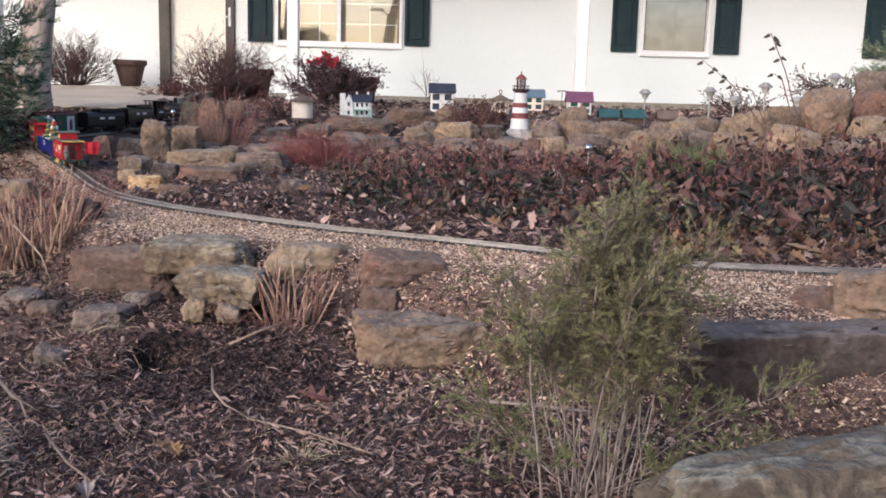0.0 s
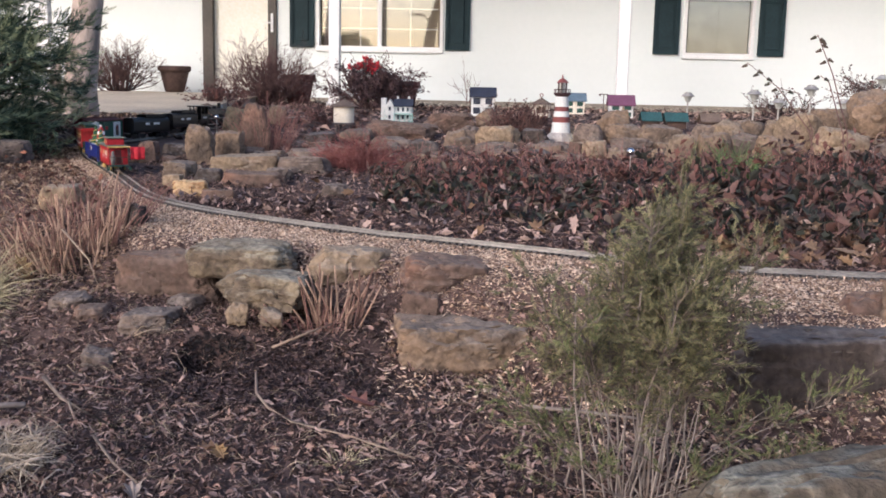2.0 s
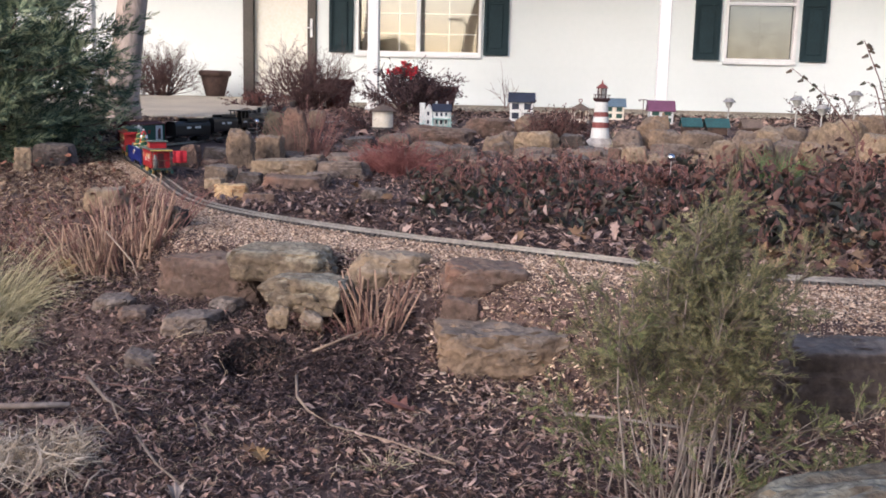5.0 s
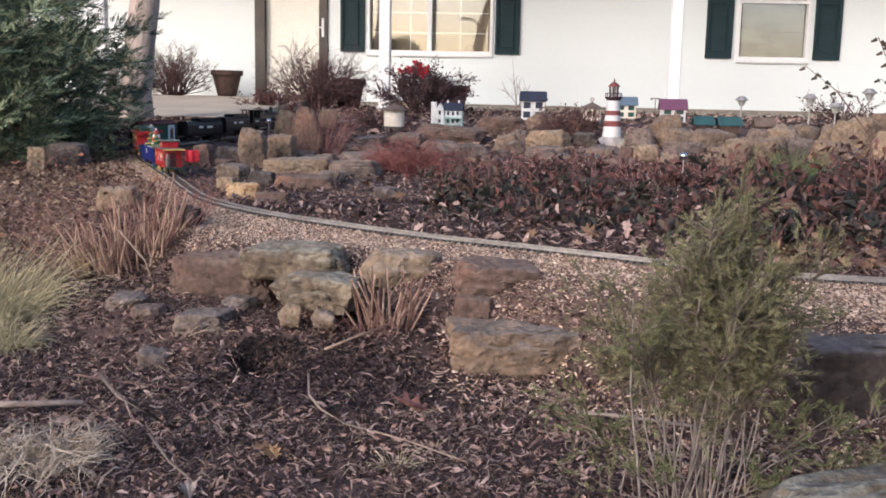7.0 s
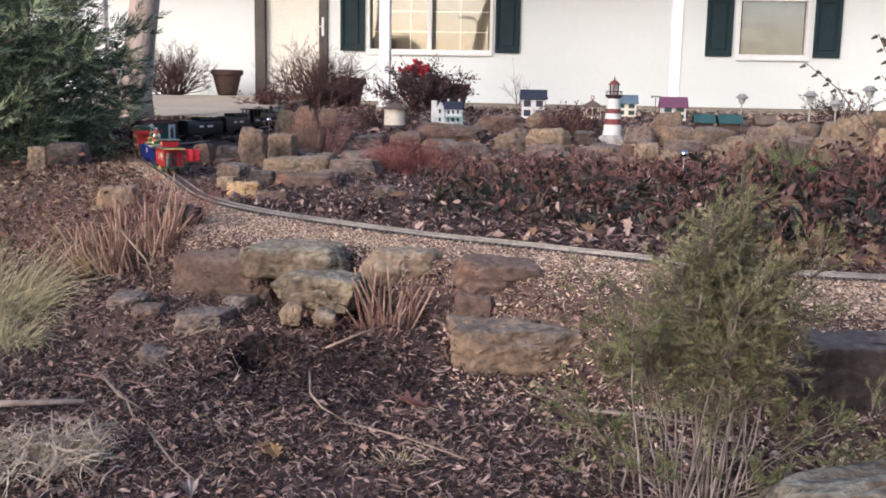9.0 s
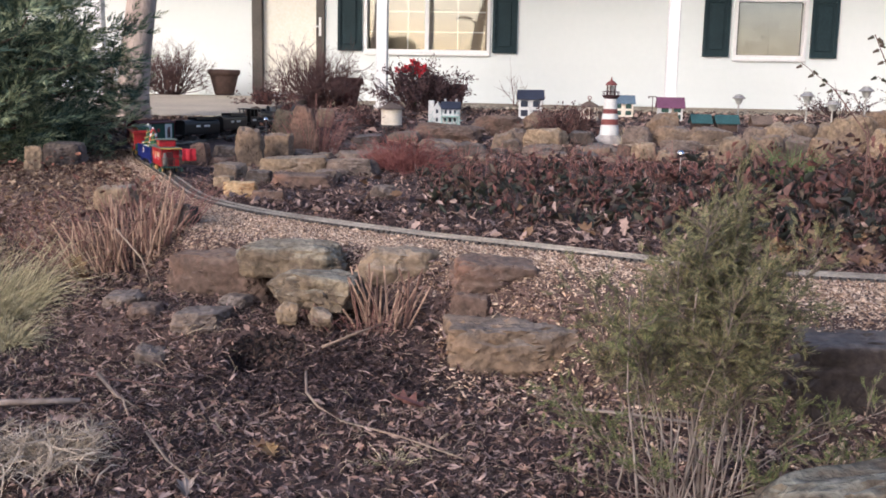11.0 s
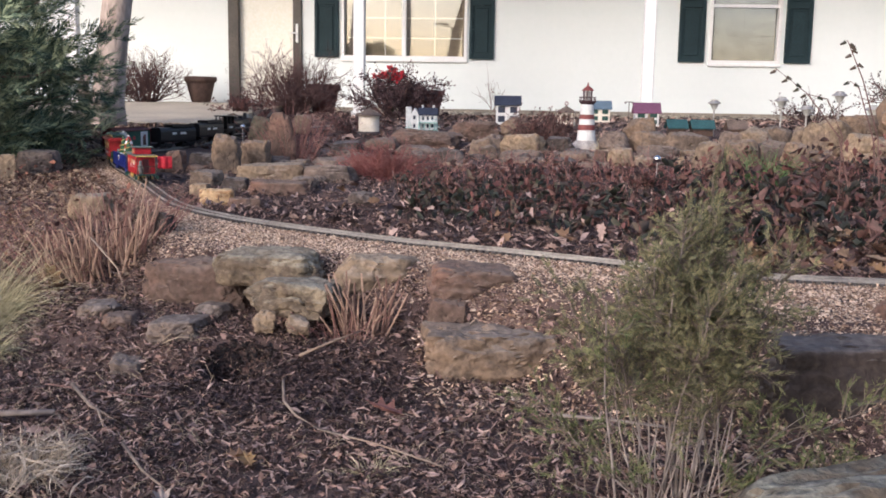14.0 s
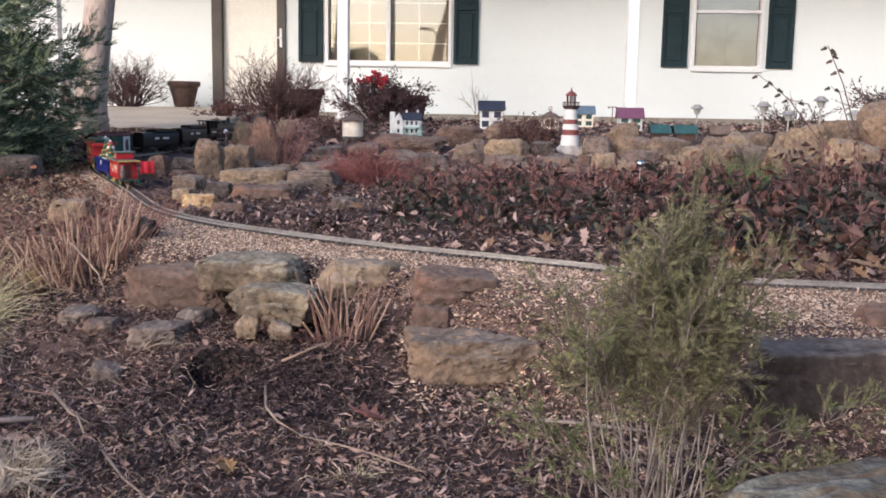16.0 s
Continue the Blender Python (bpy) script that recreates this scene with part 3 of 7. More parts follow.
# ---- rocks ----
def rock(name, x, y, z, sx, sy, sz, seed, material, label, rot=0.0, square=0.6, rough=1.0, perch=False, group="garden rocks"):
    """A broken field stone: the hull of a few scattered corners, its edges a little worn, its faces bedded and chipped."""
    g = random.Random(seed)
    if not perch:
        # the foot reaches into the soil
        top, foot = max(z + sz / 2, ground_z(x, y) + 0.03), z - sz / 2
        foot = min(foot, max(ground_z(x, y - sy * 0.4) - 0.02, foot - 0.06))
        z, sz = (top + foot) / 2, top - foot
    bm = bmesh.new()
    if y > 5.8:
        square *= 0.72
    k, lo = 0.55 + 0.42 * square, 0.52 + 0.42 * square
    for ix in (-1, 1):
        for iy in (-1, 1):
            for iz in (-1, 1):
                q = k * (1 if iz < 0 else g.uniform(lo, 1.0))
                bm.verts.new((ix * g.uniform(q * lo, q), iy * g.uniform(q * lo, q), iz * g.uniform(lo - 0.1, 1)))
    for _ in range(5 + round(9 * (1 - square))):
        v = Vector((g.gauss(0, 1), g.gauss(0, 1), g.gauss(0, 0.7))).normalized()
        bm.verts.new(v / max(abs(v.x), abs(v.y), abs(v.z)) ** 0.6 * g.uniform(0.94, 1.04))
    r = bmesh.ops.convex_hull(bm, input=bm.verts[:])
    bmesh.ops.delete(bm, geom=list({e for e in r["geom_interior"] + r["geom_unused"] if isinstance(e, bmesh.types.BMVert)}), context="VERTS")
    bmesh.ops.triangulate(bm, faces=bm.faces[:])
    close = y < 3.4 and sx > 0.15

    def split(limit):
        for _ in range(5):
            long = [e for e in bm.edges if e.calc_length() > limit]
            if not long:
                break
            bmesh.ops.subdivide_edges(bm, edges=long, cuts=1)
            bmesh.ops.triangulate(bm, faces=[f for f in bm.faces if len(f.verts) > 3])

    split(0.2)
    for _ in range(1 + round(4 * (1 - square))):
        bmesh.ops.smooth_vert(bm, verts=bm.verts, factor=0.5, use_axis_x=True, use_axis_y=True, use_axis_z=True)
    if close:
        split(0.115)
        bmesh.ops.smooth_vert(bm, verts=bm.verts, factor=0.5, use_axis_x=True, use_axis_y=True, use_axis_z=True)
    hi = max(abs(v.co.x) for v in bm.verts), max(abs(v.co.y) for v in bm.verts), max(abs(v.co.z) for v in bm.verts)
    o = Vector((seed * 7.31, seed * 3.17, seed * 1.73))
    flat = sz / max(sx, 0.01)
    for v in bm.verts:
        c = Vector((v.co.x / hi[0], v.co.y / hi[1], v.co.z / hi[2]))
        n = c.normalized()
        w = Vector((c.x, c.y, c.z * max(flat, 0.35)))
        d = 0.08 * noise.noise(w * 1.3 + o) + 0.1 * noise.noise(w * 3.1 + o) + 0.06 * noise.noise(w * 7.5 + o)
        if close:
            d += 0.028 * noise.noise(w * 17 + o)
        d += 0.07 * noise.noise(Vector((c.x * 0.6, c.y * 0.6, c.z * 4.0)) + o) * (1 - abs(n.z))
        d -= 0.10 * max(0, 0.06 - abs(noise.noise(w * 1.5 + o * 2))) / 0.06
        c += n * d * rough
        v.co = (c.x * sx / 2, c.y * sy / 2, c.z * sz / 2)
    me = mesh_of(bm, material, True, name)
    me.set_sharp_from_angle(angle=radians(34))
    ob = tagged(new(name, me), label, "rock", group)
    ob.matrix_world = pose(x, y, z, g.uniform(-4, 4), g.uniform(-4, 4), rot + g.uniform(-6, 6))
    return ob


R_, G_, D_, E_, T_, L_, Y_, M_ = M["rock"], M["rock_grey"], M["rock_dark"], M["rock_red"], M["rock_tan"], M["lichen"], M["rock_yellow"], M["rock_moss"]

rock("rock", -0.040, 2.625, 0.062, 0.358, 0.251, 0.160, 1, R_, "large tan slab stone with a grey top", rot=6, square=0.95)
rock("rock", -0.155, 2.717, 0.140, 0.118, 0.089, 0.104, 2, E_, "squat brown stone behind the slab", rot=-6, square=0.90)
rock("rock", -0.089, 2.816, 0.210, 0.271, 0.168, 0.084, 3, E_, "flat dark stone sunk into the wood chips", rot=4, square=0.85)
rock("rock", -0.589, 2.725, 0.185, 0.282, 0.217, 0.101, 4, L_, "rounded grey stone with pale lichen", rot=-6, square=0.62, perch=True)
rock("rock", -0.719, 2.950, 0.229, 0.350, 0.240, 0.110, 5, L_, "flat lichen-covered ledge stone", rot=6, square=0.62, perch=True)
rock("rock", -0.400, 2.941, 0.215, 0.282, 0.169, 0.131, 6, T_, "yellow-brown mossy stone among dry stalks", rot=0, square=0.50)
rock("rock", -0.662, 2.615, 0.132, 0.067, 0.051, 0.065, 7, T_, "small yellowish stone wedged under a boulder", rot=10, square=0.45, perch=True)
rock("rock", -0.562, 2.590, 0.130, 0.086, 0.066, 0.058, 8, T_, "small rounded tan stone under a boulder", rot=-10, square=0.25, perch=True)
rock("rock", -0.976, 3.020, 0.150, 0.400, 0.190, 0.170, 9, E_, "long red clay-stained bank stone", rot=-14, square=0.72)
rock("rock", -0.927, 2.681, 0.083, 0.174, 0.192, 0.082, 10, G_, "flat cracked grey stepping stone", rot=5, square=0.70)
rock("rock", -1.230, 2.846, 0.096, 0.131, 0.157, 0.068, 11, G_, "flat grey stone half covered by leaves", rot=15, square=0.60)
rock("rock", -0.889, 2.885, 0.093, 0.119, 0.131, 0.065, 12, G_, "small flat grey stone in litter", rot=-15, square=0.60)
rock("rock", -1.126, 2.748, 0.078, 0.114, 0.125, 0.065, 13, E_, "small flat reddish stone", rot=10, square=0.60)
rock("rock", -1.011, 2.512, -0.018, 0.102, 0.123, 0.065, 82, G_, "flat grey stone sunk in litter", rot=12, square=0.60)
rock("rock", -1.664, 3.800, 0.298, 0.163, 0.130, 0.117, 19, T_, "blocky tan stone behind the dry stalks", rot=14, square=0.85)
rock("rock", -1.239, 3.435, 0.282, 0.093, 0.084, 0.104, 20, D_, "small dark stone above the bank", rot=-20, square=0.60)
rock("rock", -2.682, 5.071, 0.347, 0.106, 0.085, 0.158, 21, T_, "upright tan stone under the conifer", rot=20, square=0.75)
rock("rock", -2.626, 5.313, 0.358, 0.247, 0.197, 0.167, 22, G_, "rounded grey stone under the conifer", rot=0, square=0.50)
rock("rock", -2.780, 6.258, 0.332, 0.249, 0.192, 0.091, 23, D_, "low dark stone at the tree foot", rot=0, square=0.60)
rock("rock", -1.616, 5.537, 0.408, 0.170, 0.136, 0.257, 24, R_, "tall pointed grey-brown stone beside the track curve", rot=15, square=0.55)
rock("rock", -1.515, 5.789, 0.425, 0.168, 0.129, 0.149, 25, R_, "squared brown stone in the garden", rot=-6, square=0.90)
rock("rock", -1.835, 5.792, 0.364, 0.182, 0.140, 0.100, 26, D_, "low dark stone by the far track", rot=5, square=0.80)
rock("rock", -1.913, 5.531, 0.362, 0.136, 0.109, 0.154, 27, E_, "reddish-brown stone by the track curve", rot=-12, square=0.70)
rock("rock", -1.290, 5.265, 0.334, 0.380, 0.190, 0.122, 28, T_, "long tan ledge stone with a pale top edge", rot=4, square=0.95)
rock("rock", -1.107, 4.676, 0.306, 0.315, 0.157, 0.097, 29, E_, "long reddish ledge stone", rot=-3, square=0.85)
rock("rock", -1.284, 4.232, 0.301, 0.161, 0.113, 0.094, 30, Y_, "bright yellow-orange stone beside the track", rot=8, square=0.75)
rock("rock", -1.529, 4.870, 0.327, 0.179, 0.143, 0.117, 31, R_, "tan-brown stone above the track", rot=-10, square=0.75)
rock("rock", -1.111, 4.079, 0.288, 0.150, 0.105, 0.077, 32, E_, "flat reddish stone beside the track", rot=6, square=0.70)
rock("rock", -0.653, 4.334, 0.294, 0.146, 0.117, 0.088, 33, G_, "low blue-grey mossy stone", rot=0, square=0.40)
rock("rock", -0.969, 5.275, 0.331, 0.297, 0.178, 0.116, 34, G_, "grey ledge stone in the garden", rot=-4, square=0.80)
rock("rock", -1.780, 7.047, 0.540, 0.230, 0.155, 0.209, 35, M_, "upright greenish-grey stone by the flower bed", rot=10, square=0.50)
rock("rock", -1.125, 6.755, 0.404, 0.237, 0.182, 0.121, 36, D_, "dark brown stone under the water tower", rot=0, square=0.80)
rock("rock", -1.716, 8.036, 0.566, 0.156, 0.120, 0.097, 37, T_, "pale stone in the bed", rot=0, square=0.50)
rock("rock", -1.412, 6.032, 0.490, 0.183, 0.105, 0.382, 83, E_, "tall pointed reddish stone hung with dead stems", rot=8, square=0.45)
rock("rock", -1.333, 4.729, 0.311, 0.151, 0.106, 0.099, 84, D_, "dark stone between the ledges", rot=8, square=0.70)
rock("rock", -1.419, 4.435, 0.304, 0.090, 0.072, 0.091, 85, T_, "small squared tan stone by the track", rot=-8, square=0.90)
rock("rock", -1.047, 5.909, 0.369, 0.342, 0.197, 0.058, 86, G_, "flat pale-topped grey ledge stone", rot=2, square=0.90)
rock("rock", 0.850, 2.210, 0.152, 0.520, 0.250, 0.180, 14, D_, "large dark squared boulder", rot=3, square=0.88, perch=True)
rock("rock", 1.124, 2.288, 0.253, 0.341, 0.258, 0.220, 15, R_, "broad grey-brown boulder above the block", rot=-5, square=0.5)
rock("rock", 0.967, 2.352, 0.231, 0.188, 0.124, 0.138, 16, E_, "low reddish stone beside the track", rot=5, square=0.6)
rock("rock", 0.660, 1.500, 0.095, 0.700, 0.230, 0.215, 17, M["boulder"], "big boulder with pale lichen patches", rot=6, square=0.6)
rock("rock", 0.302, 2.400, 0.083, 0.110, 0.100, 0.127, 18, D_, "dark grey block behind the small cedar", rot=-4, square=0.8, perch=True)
rock("rock", -0.638, 7.349, 0.444, 0.578, 0.298, 0.182, 38, E_, "long flat orange-brown capstone", rot=2, square=0.8200000000000001)
rock("rock", -0.272, 7.934, 0.507, 0.434, 0.268, 0.185, 39, E_, "flat brown capstone in the garden", rot=-2, square=0.77)
rock("rock", -0.195, 6.626, 0.367, 0.211, 0.153, 0.266, 40, R_, "tilted tan-brown wall stone", rot=12, square=0.62)
rock("rock", -0.110, 6.916, 0.400, 0.160, 0.132, 0.245, 41, G_, "dark grey wall stone", rot=0, square=0.52)
rock("rock", 0.082, 6.907, 0.433, 0.345, 0.214, 0.187, 42, T_, "pale tan capstone in the garden", rot=-3, square=0.72)
rock("rock", 0.090, 6.657, 0.335, 0.347, 0.215, 0.187, 43, G_, "grey-brown wall stone in the garden", rot=2, square=0.77)
rock("rock", 0.353, 6.987, 0.416, 0.211, 0.174, 0.212, 44, D_, "dark grey wall stone", rot=0, square=0.52)
rock("rock", 0.434, 6.592, 0.339, 0.256, 0.185, 0.171, 45, R_, "tan wall stone in the garden", rot=-3, square=0.8200000000000001)
rock("rock", 0.612, 6.550, 0.355, 0.120, 0.099, 0.197, 46, E_, "small brown wall stone", rot=6, square=0.62)
rock("rock", 0.736, 6.478, 0.367, 0.188, 0.155, 0.200, 47, T_, "bright yellow sandstone block", rot=0, square=0.72)
rock("rock", 0.888, 6.552, 0.351, 0.127, 0.105, 0.174, 48, G_, "small grey wall stone", rot=0, square=0.62)
rock("rock", 0.111, 6.507, 0.247, 0.347, 0.215, 0.153, 49, R_, "lower-course brown wall stone", rot=2, square=0.8200000000000001)
rock("rock", 0.483, 6.381, 0.252, 0.263, 0.163, 0.156, 50, G_, "lower-course grey wall stone", rot=-2, square=0.8200000000000001)
rock("rock", 0.750, 6.996, 0.456, 0.232, 0.191, 0.196, 51, G_, "grey wall stone in the garden", rot=0, square=0.62)
rock("rock", 0.990, 7.109, 0.465, 0.264, 0.218, 0.181, 52, R_, "brown capstone in the garden", rot=0, square=0.72)
rock("rock", 1.004, 6.801, 0.401, 0.325, 0.201, 0.144, 53, G_, "long thin grey wall stone", rot=0, square=0.8200000000000001)
rock("rock", 1.252, 7.010, 0.463, 0.354, 0.219, 0.187, 54, R_, "brown capstone in the garden", rot=3, square=0.72)
rock("rock", 1.248, 6.221, 0.401, 0.197, 0.142, 0.277, 55, T_, "upright tan wall stone", rot=-8, square=0.62)
rock("rock", 1.460, 6.242, 0.412, 0.254, 0.183, 0.248, 56, R_, "broad brown wall stone", rot=5, square=0.62)
rock("rock", 1.509, 6.782, 0.485, 0.199, 0.164, 0.169, 57, G_, "grey-brown capstone in the garden", rot=0, square=0.62)
rock("rock", 1.650, 6.698, 0.507, 0.237, 0.195, 0.196, 58, T_, "tan capstone in the garden", rot=0, square=0.62)
rock("rock", 1.651, 6.286, 0.424, 0.209, 0.172, 0.229, 59, G_, "grey wall stone behind grass", rot=8, square=0.52)
rock("rock", 1.771, 6.187, 0.412, 0.211, 0.174, 0.238, 60, R_, "grey-tan wall stone in the garden", rot=-6, square=0.62)
rock("rock", 1.926, 6.578, 0.524, 0.190, 0.157, 0.209, 61, T_, "bright tan capstone in the garden", rot=4, square=0.62)
rock("rock", 2.076, 6.496, 0.574, 0.232, 0.191, 0.234, 62, T_, "large tan stone in the garden", rot=-4, square=0.5700000000000001)
rock("rock", 2.486, 6.430, 0.657, 0.314, 0.259, 0.333, 63, R_, "big round brown boulder on the mound", rot=5, square=0.2)
rock("rock", 2.900, 6.657, 0.671, 0.381, 0.314, 0.283, 64, E_, "broad brown boulder on the mound", rot=0, square=0.25)
rock("rock", 2.222, 6.228, 0.470, 0.354, 0.256, 0.222, 65, T_, "tan wall stone in the garden", rot=-4, square=0.67)
rock("rock", 2.314, 6.729, 0.596, 0.359, 0.259, 0.216, 66, R_, "brown stone on the mound", rot=4, square=0.5700000000000001)
rock("rock", 2.708, 6.240, 0.536, 0.339, 0.279, 0.230, 67, T_, "tan stone on the mound", rot=8, square=0.62)
rock("rock", 3.080, 7.041, 0.841, 0.342, 0.282, 0.236, 68, G_, "grey stone at the top of the mound", rot=0, square=0.52)
rock("rock", 1.980, 6.479, 0.531, 0.192, 0.158, 0.218, 69, T_, "pale tan wall stone", rot=-10, square=0.62)
rock("rock", 2.461, 6.036, 0.394, 0.329, 0.271, 0.235, 70, G_, "grey stone behind dark plants", rot=0, square=0.52)
rock("rock", -0.925, 6.111, 0.331, 0.307, 0.222, 0.169, 71, R_, "brown stone behind red twigs", rot=0, square=0.62)
rock("rock", -0.637, 6.632, 0.357, 0.367, 0.265, 0.186, 72, G_, "grey wall stone in the garden", rot=0, square=0.62)
rock("rock", -0.405, 6.392, 0.338, 0.254, 0.183, 0.198, 73, D_, "dark wall stone in the garden", rot=0, square=0.62)
rock("rock", -0.910, 7.100, 0.387, 0.277, 0.200, 0.175, 74, R_, "brown wall stone in the garden", rot=0, square=0.62)
rock("rock", 0.056, 8.298, 0.520, 0.271, 0.195, 0.207, 75, R_, "brown stone in the upper bed", rot=0, square=0.52)
rock("rock", 1.014, 7.710, 0.558, 0.266, 0.219, 0.185, 76, R_, "brown stone below the birdhouses", rot=0, square=0.52)
rock("rock", 1.850, 6.891, 0.510, 0.221, 0.182, 0.197, 77, R_, "grey-brown capstone before the path lights", rot=0, square=0.52)
rock("rock", -3.816, 8.540, 0.324, 0.454, 0.281, 0.172, 79, G_, "low stone edging the walk", rot=0, square=0.62)
rock("rock", -2.708, 9.501, 0.467, 0.328, 0.203, 0.232, 80, R_, "flat stone edging the walk", rot=0, square=0.62)
rock("rock", -1.8, 8.3, 0.477, 0.213, 0.154, 0.201, 81, G_, "grey stone beside the far track", rot=0, square=0.52)
# small stones that fill the joints of the dry wall
fr = random.Random(9)
for k in range(120):
    fx = -1.5 + 4.9 * (k + fr.random()) / 120
    fy = lerp(fx, WALL) + fr.uniform(-0.08, 0.6)
    w = fr.uniform(0.06, 0.2)
    rock("rock", fx, fy, ground_z(fx, fy) + fr.uniform(-0.01, 0.02), w, w * 0.8, w * fr.uniform(0.45, 0.7), 200 + k, fr.choice((R_, G_, D_, E_, G_, T_)), "small filler stone in the dry wall", square=fr.uniform(0.35, 0.75), group="wall filler stones in the garden")
for k in range(26):
    fx = fr.uniform(-2.3, -0.9)
    fy = fr.uniform(4.9, 6.6)
    if fy < lerp(fx, NEAR_TRACK) + 0.3:
        continue
    w = fr.uniform(0.07, 0.17)
    rock("rock", fx, fy, ground_z(fx, fy) + 0.01, w, w * 0.8, w * 0.6, 300 + k, fr.choice((R_, G_, E_, E_)), "small loose stone by the track curve", square=0.45, group="wall filler stones in the garden")

# ---- litter ----
rng = random.Random(5)
nr = np.random.RandomState(5)


def leaf_shape(kind, s):
    """Outline of a leaf or chip lying in its own plane, as vertices and faces with a curl."""
    c = rng.uniform(0.1, 0.5) * s
    if kind == "chip":
        w, t = s * rng.uniform(0.3, 0.7), s * rng.uniform(0.08, 0.25)
        return ([(-s / 2, -w / 2, 0), (s / 2, -w / 3, 0), (s * 0.4, w / 2, 0), (-s * 0.45, w / 2.5, 0), (-s / 2, -w / 2, t), (s / 2, -w / 3, t), (s * 0.4, w / 2, t), (-s * 0.45, w / 2.5, t)],
                [(4, 5, 6, 7), (0, 1, 5, 4), (1, 2, 6, 5), (2, 3, 7, 6), (3, 0, 4, 7)])
    if kind == "crumb":
        w = s * rng.uniform(0.3, 0.6)
        return [(-s / 2, -w / 2, 0), (s / 2, -w / 3, 0), (0, w / 2, 0), (s * 0.1, 0, s * 0.3)], [(0, 1, 3), (1, 2, 3), (2, 0, 3)]
    if kind == "curl":
        # a shrivelled leaf, rolled along its rib
        w = s * rng.uniform(0.1, 0.24)
        b, k = rng.uniform(-0.3, 0.3) * s, rng.uniform(0.3, 1.0)
        vs, fs = [], []
        for i in range(3):
            t = i / 2
            y, x, z = (t - 0.5) * s, b * (t - 0.5) ** 2 * 3, c * 1.2 * (t - 0.4) ** 2
            ww = w * (0.25 + 0.75 * math.sin(0.35 + t * 2.5))
            vs += [(x - ww / 2, y, z + ww * k), (x, y, z), (x + ww / 2, y, z + ww * 0.7 * k)]
            if i:
                o = 3 * i - 3
                fs += [(o, o + 1, o + 4, o + 3), (o + 1, o + 2, o + 5, o + 4)]
        return vs, fs
    if kind == "oak":
        pts = [(0, -0.5), (0.06, -0.3), (0.2, -0.3), (0.13, -0.14), (0.34, -0.02), (0.17, 0.08), (0.28, 0.28), (0.1, 0.28), (0, 0.52)]
        k = [rng.uniform(0.75, 1.2) for _ in range(18)]
        vs = [(x * s * k[i], y * s, c * (abs(x) * 2.2) ** 2 + c * 0.9 * y * y) for i, (x, y) in enumerate(pts)]
        vs += [(-x * s * k[i + 9], y * s, c * 1.3 * (abs(x) * 2.2) ** 2 + c * 0.9 * y * y) for i, (x, y) in enumerate(pts[1:-1])]
        return vs, [(0, 1, 2, 3), (0, 3, 4, 5), (0, 5, 6, 7), (0, 7, 8), (0, 10, 9), (0, 11, 10), (0, 12, 11), (0, 13, 12), (0, 14, 13), (0, 15, 14), (0, 8, 15)]
    if kind in ("strip", "strand"):
        w = s * (rng.uniform(0.08, 0.22) if kind == "strip" else rng.uniform(0.02, 0.035))
        b = rng.uniform(-0.35, 0.35) * s
        vs, fs = [], []
        for i in range(5):
            t = i / 4
            y, x, z = (t - 0.5) * s, b * (t - 0.5) ** 2 * 3, c * 0.8 * math.sin(t * 3.1)
            ww = w * (0.5 + 0.5 * math.sin(t * 3.14))
            vs += [(x - ww / 2, y, z), (x + ww / 2, y, z + 0.3 * ww)]
            if i:
                fs.append((2 * i - 2, 2 * i - 1, 2 * i + 1, 2 * i))
        return vs, fs
    w = s * rng.uniform(0.3, 0.55)
    return ([(0, -s / 2, 0), (w / 2, -s * 0.1, c), (w * 0.4, s * 0.25, c * 0.8), (0, s / 2, c * 0.5), (-w * 0.4, s * 0.25, c * 0.6), (-w / 2, -s * 0.1, c * 0.7), (0, 0, 0)],
            [(0, 1, 6), (1, 2, 6), (2, 3, 6), (3, 4, 6), (4, 5, 6), (5, 0, 6)])


def scatter(name, label, category, material, xy, kinds, size, flat=25, lift=0.002, stack=0.01, power=1.5, steep=False):
    n = len(xy)
    shapes = [leaf_shape(k, 1.0) for k in kinds for _ in range(8)]
    p = np.column_stack([xy, (np.array([ground_z(*v) for v in xy]) if steep else heights(xy[:, 0], xy[:, 1])) + lift + nr.random_sample(n) * stack])
    r = turns(np.radians(nr.normal(0, flat, n)), np.radians(nr.normal(0, flat, n)), nr.uniform(0, 6.28, n))
    ob = bulk(name, material, shapes, nr.randint(0, len(shapes), n), p, r, size[0] + (size[1] - size[0]) * nr.random_sample(n) ** power)
    return tagged(ob, label, category, kind="stuff")


def interp(x, pts):
    return np.interp(x, [q[0] for q in pts], [q[1] for q in pts])


TL_X, TL_Y = [q[0] for q in NEAR_TRACK], [q[1] for q in NEAR_TRACK]


def track_y(x):
    return np.interp(x, TL_X, TL_Y)


def take(n, x0, x1, y0, y1, test, near=1.0, wide=False):
    """n places in a rectangle that pass the test, thinning with distance."""
    out = []
    got = 0
    while got < n:
        x = nr.uniform(x0, x1, 4 * n)
        y = y0 + (y1 - y0) * nr.random_sample(4 * n) ** near
        strip = np.abs(x + 0.02) < 0.62 * y + 0.35
        ok = test(x, y) & (~(strip & (y > 1.1)) if wide else strip)
        q = np.column_stack([x[ok], y[ok]])
        out.append(q)
        got += len(q)
    return np.concatenate(out)[:n]


def patchy(x, y, s, cut):
    v = np.sin(x * s + 1.3 * np.sin(y * s * 0.7)) + np.sin(y * s * 1.2 + 2 * np.sin(x * s * 0.6 + 1))
    return v > cut * 2 - nr.random_sample(len(x)) * 1.2


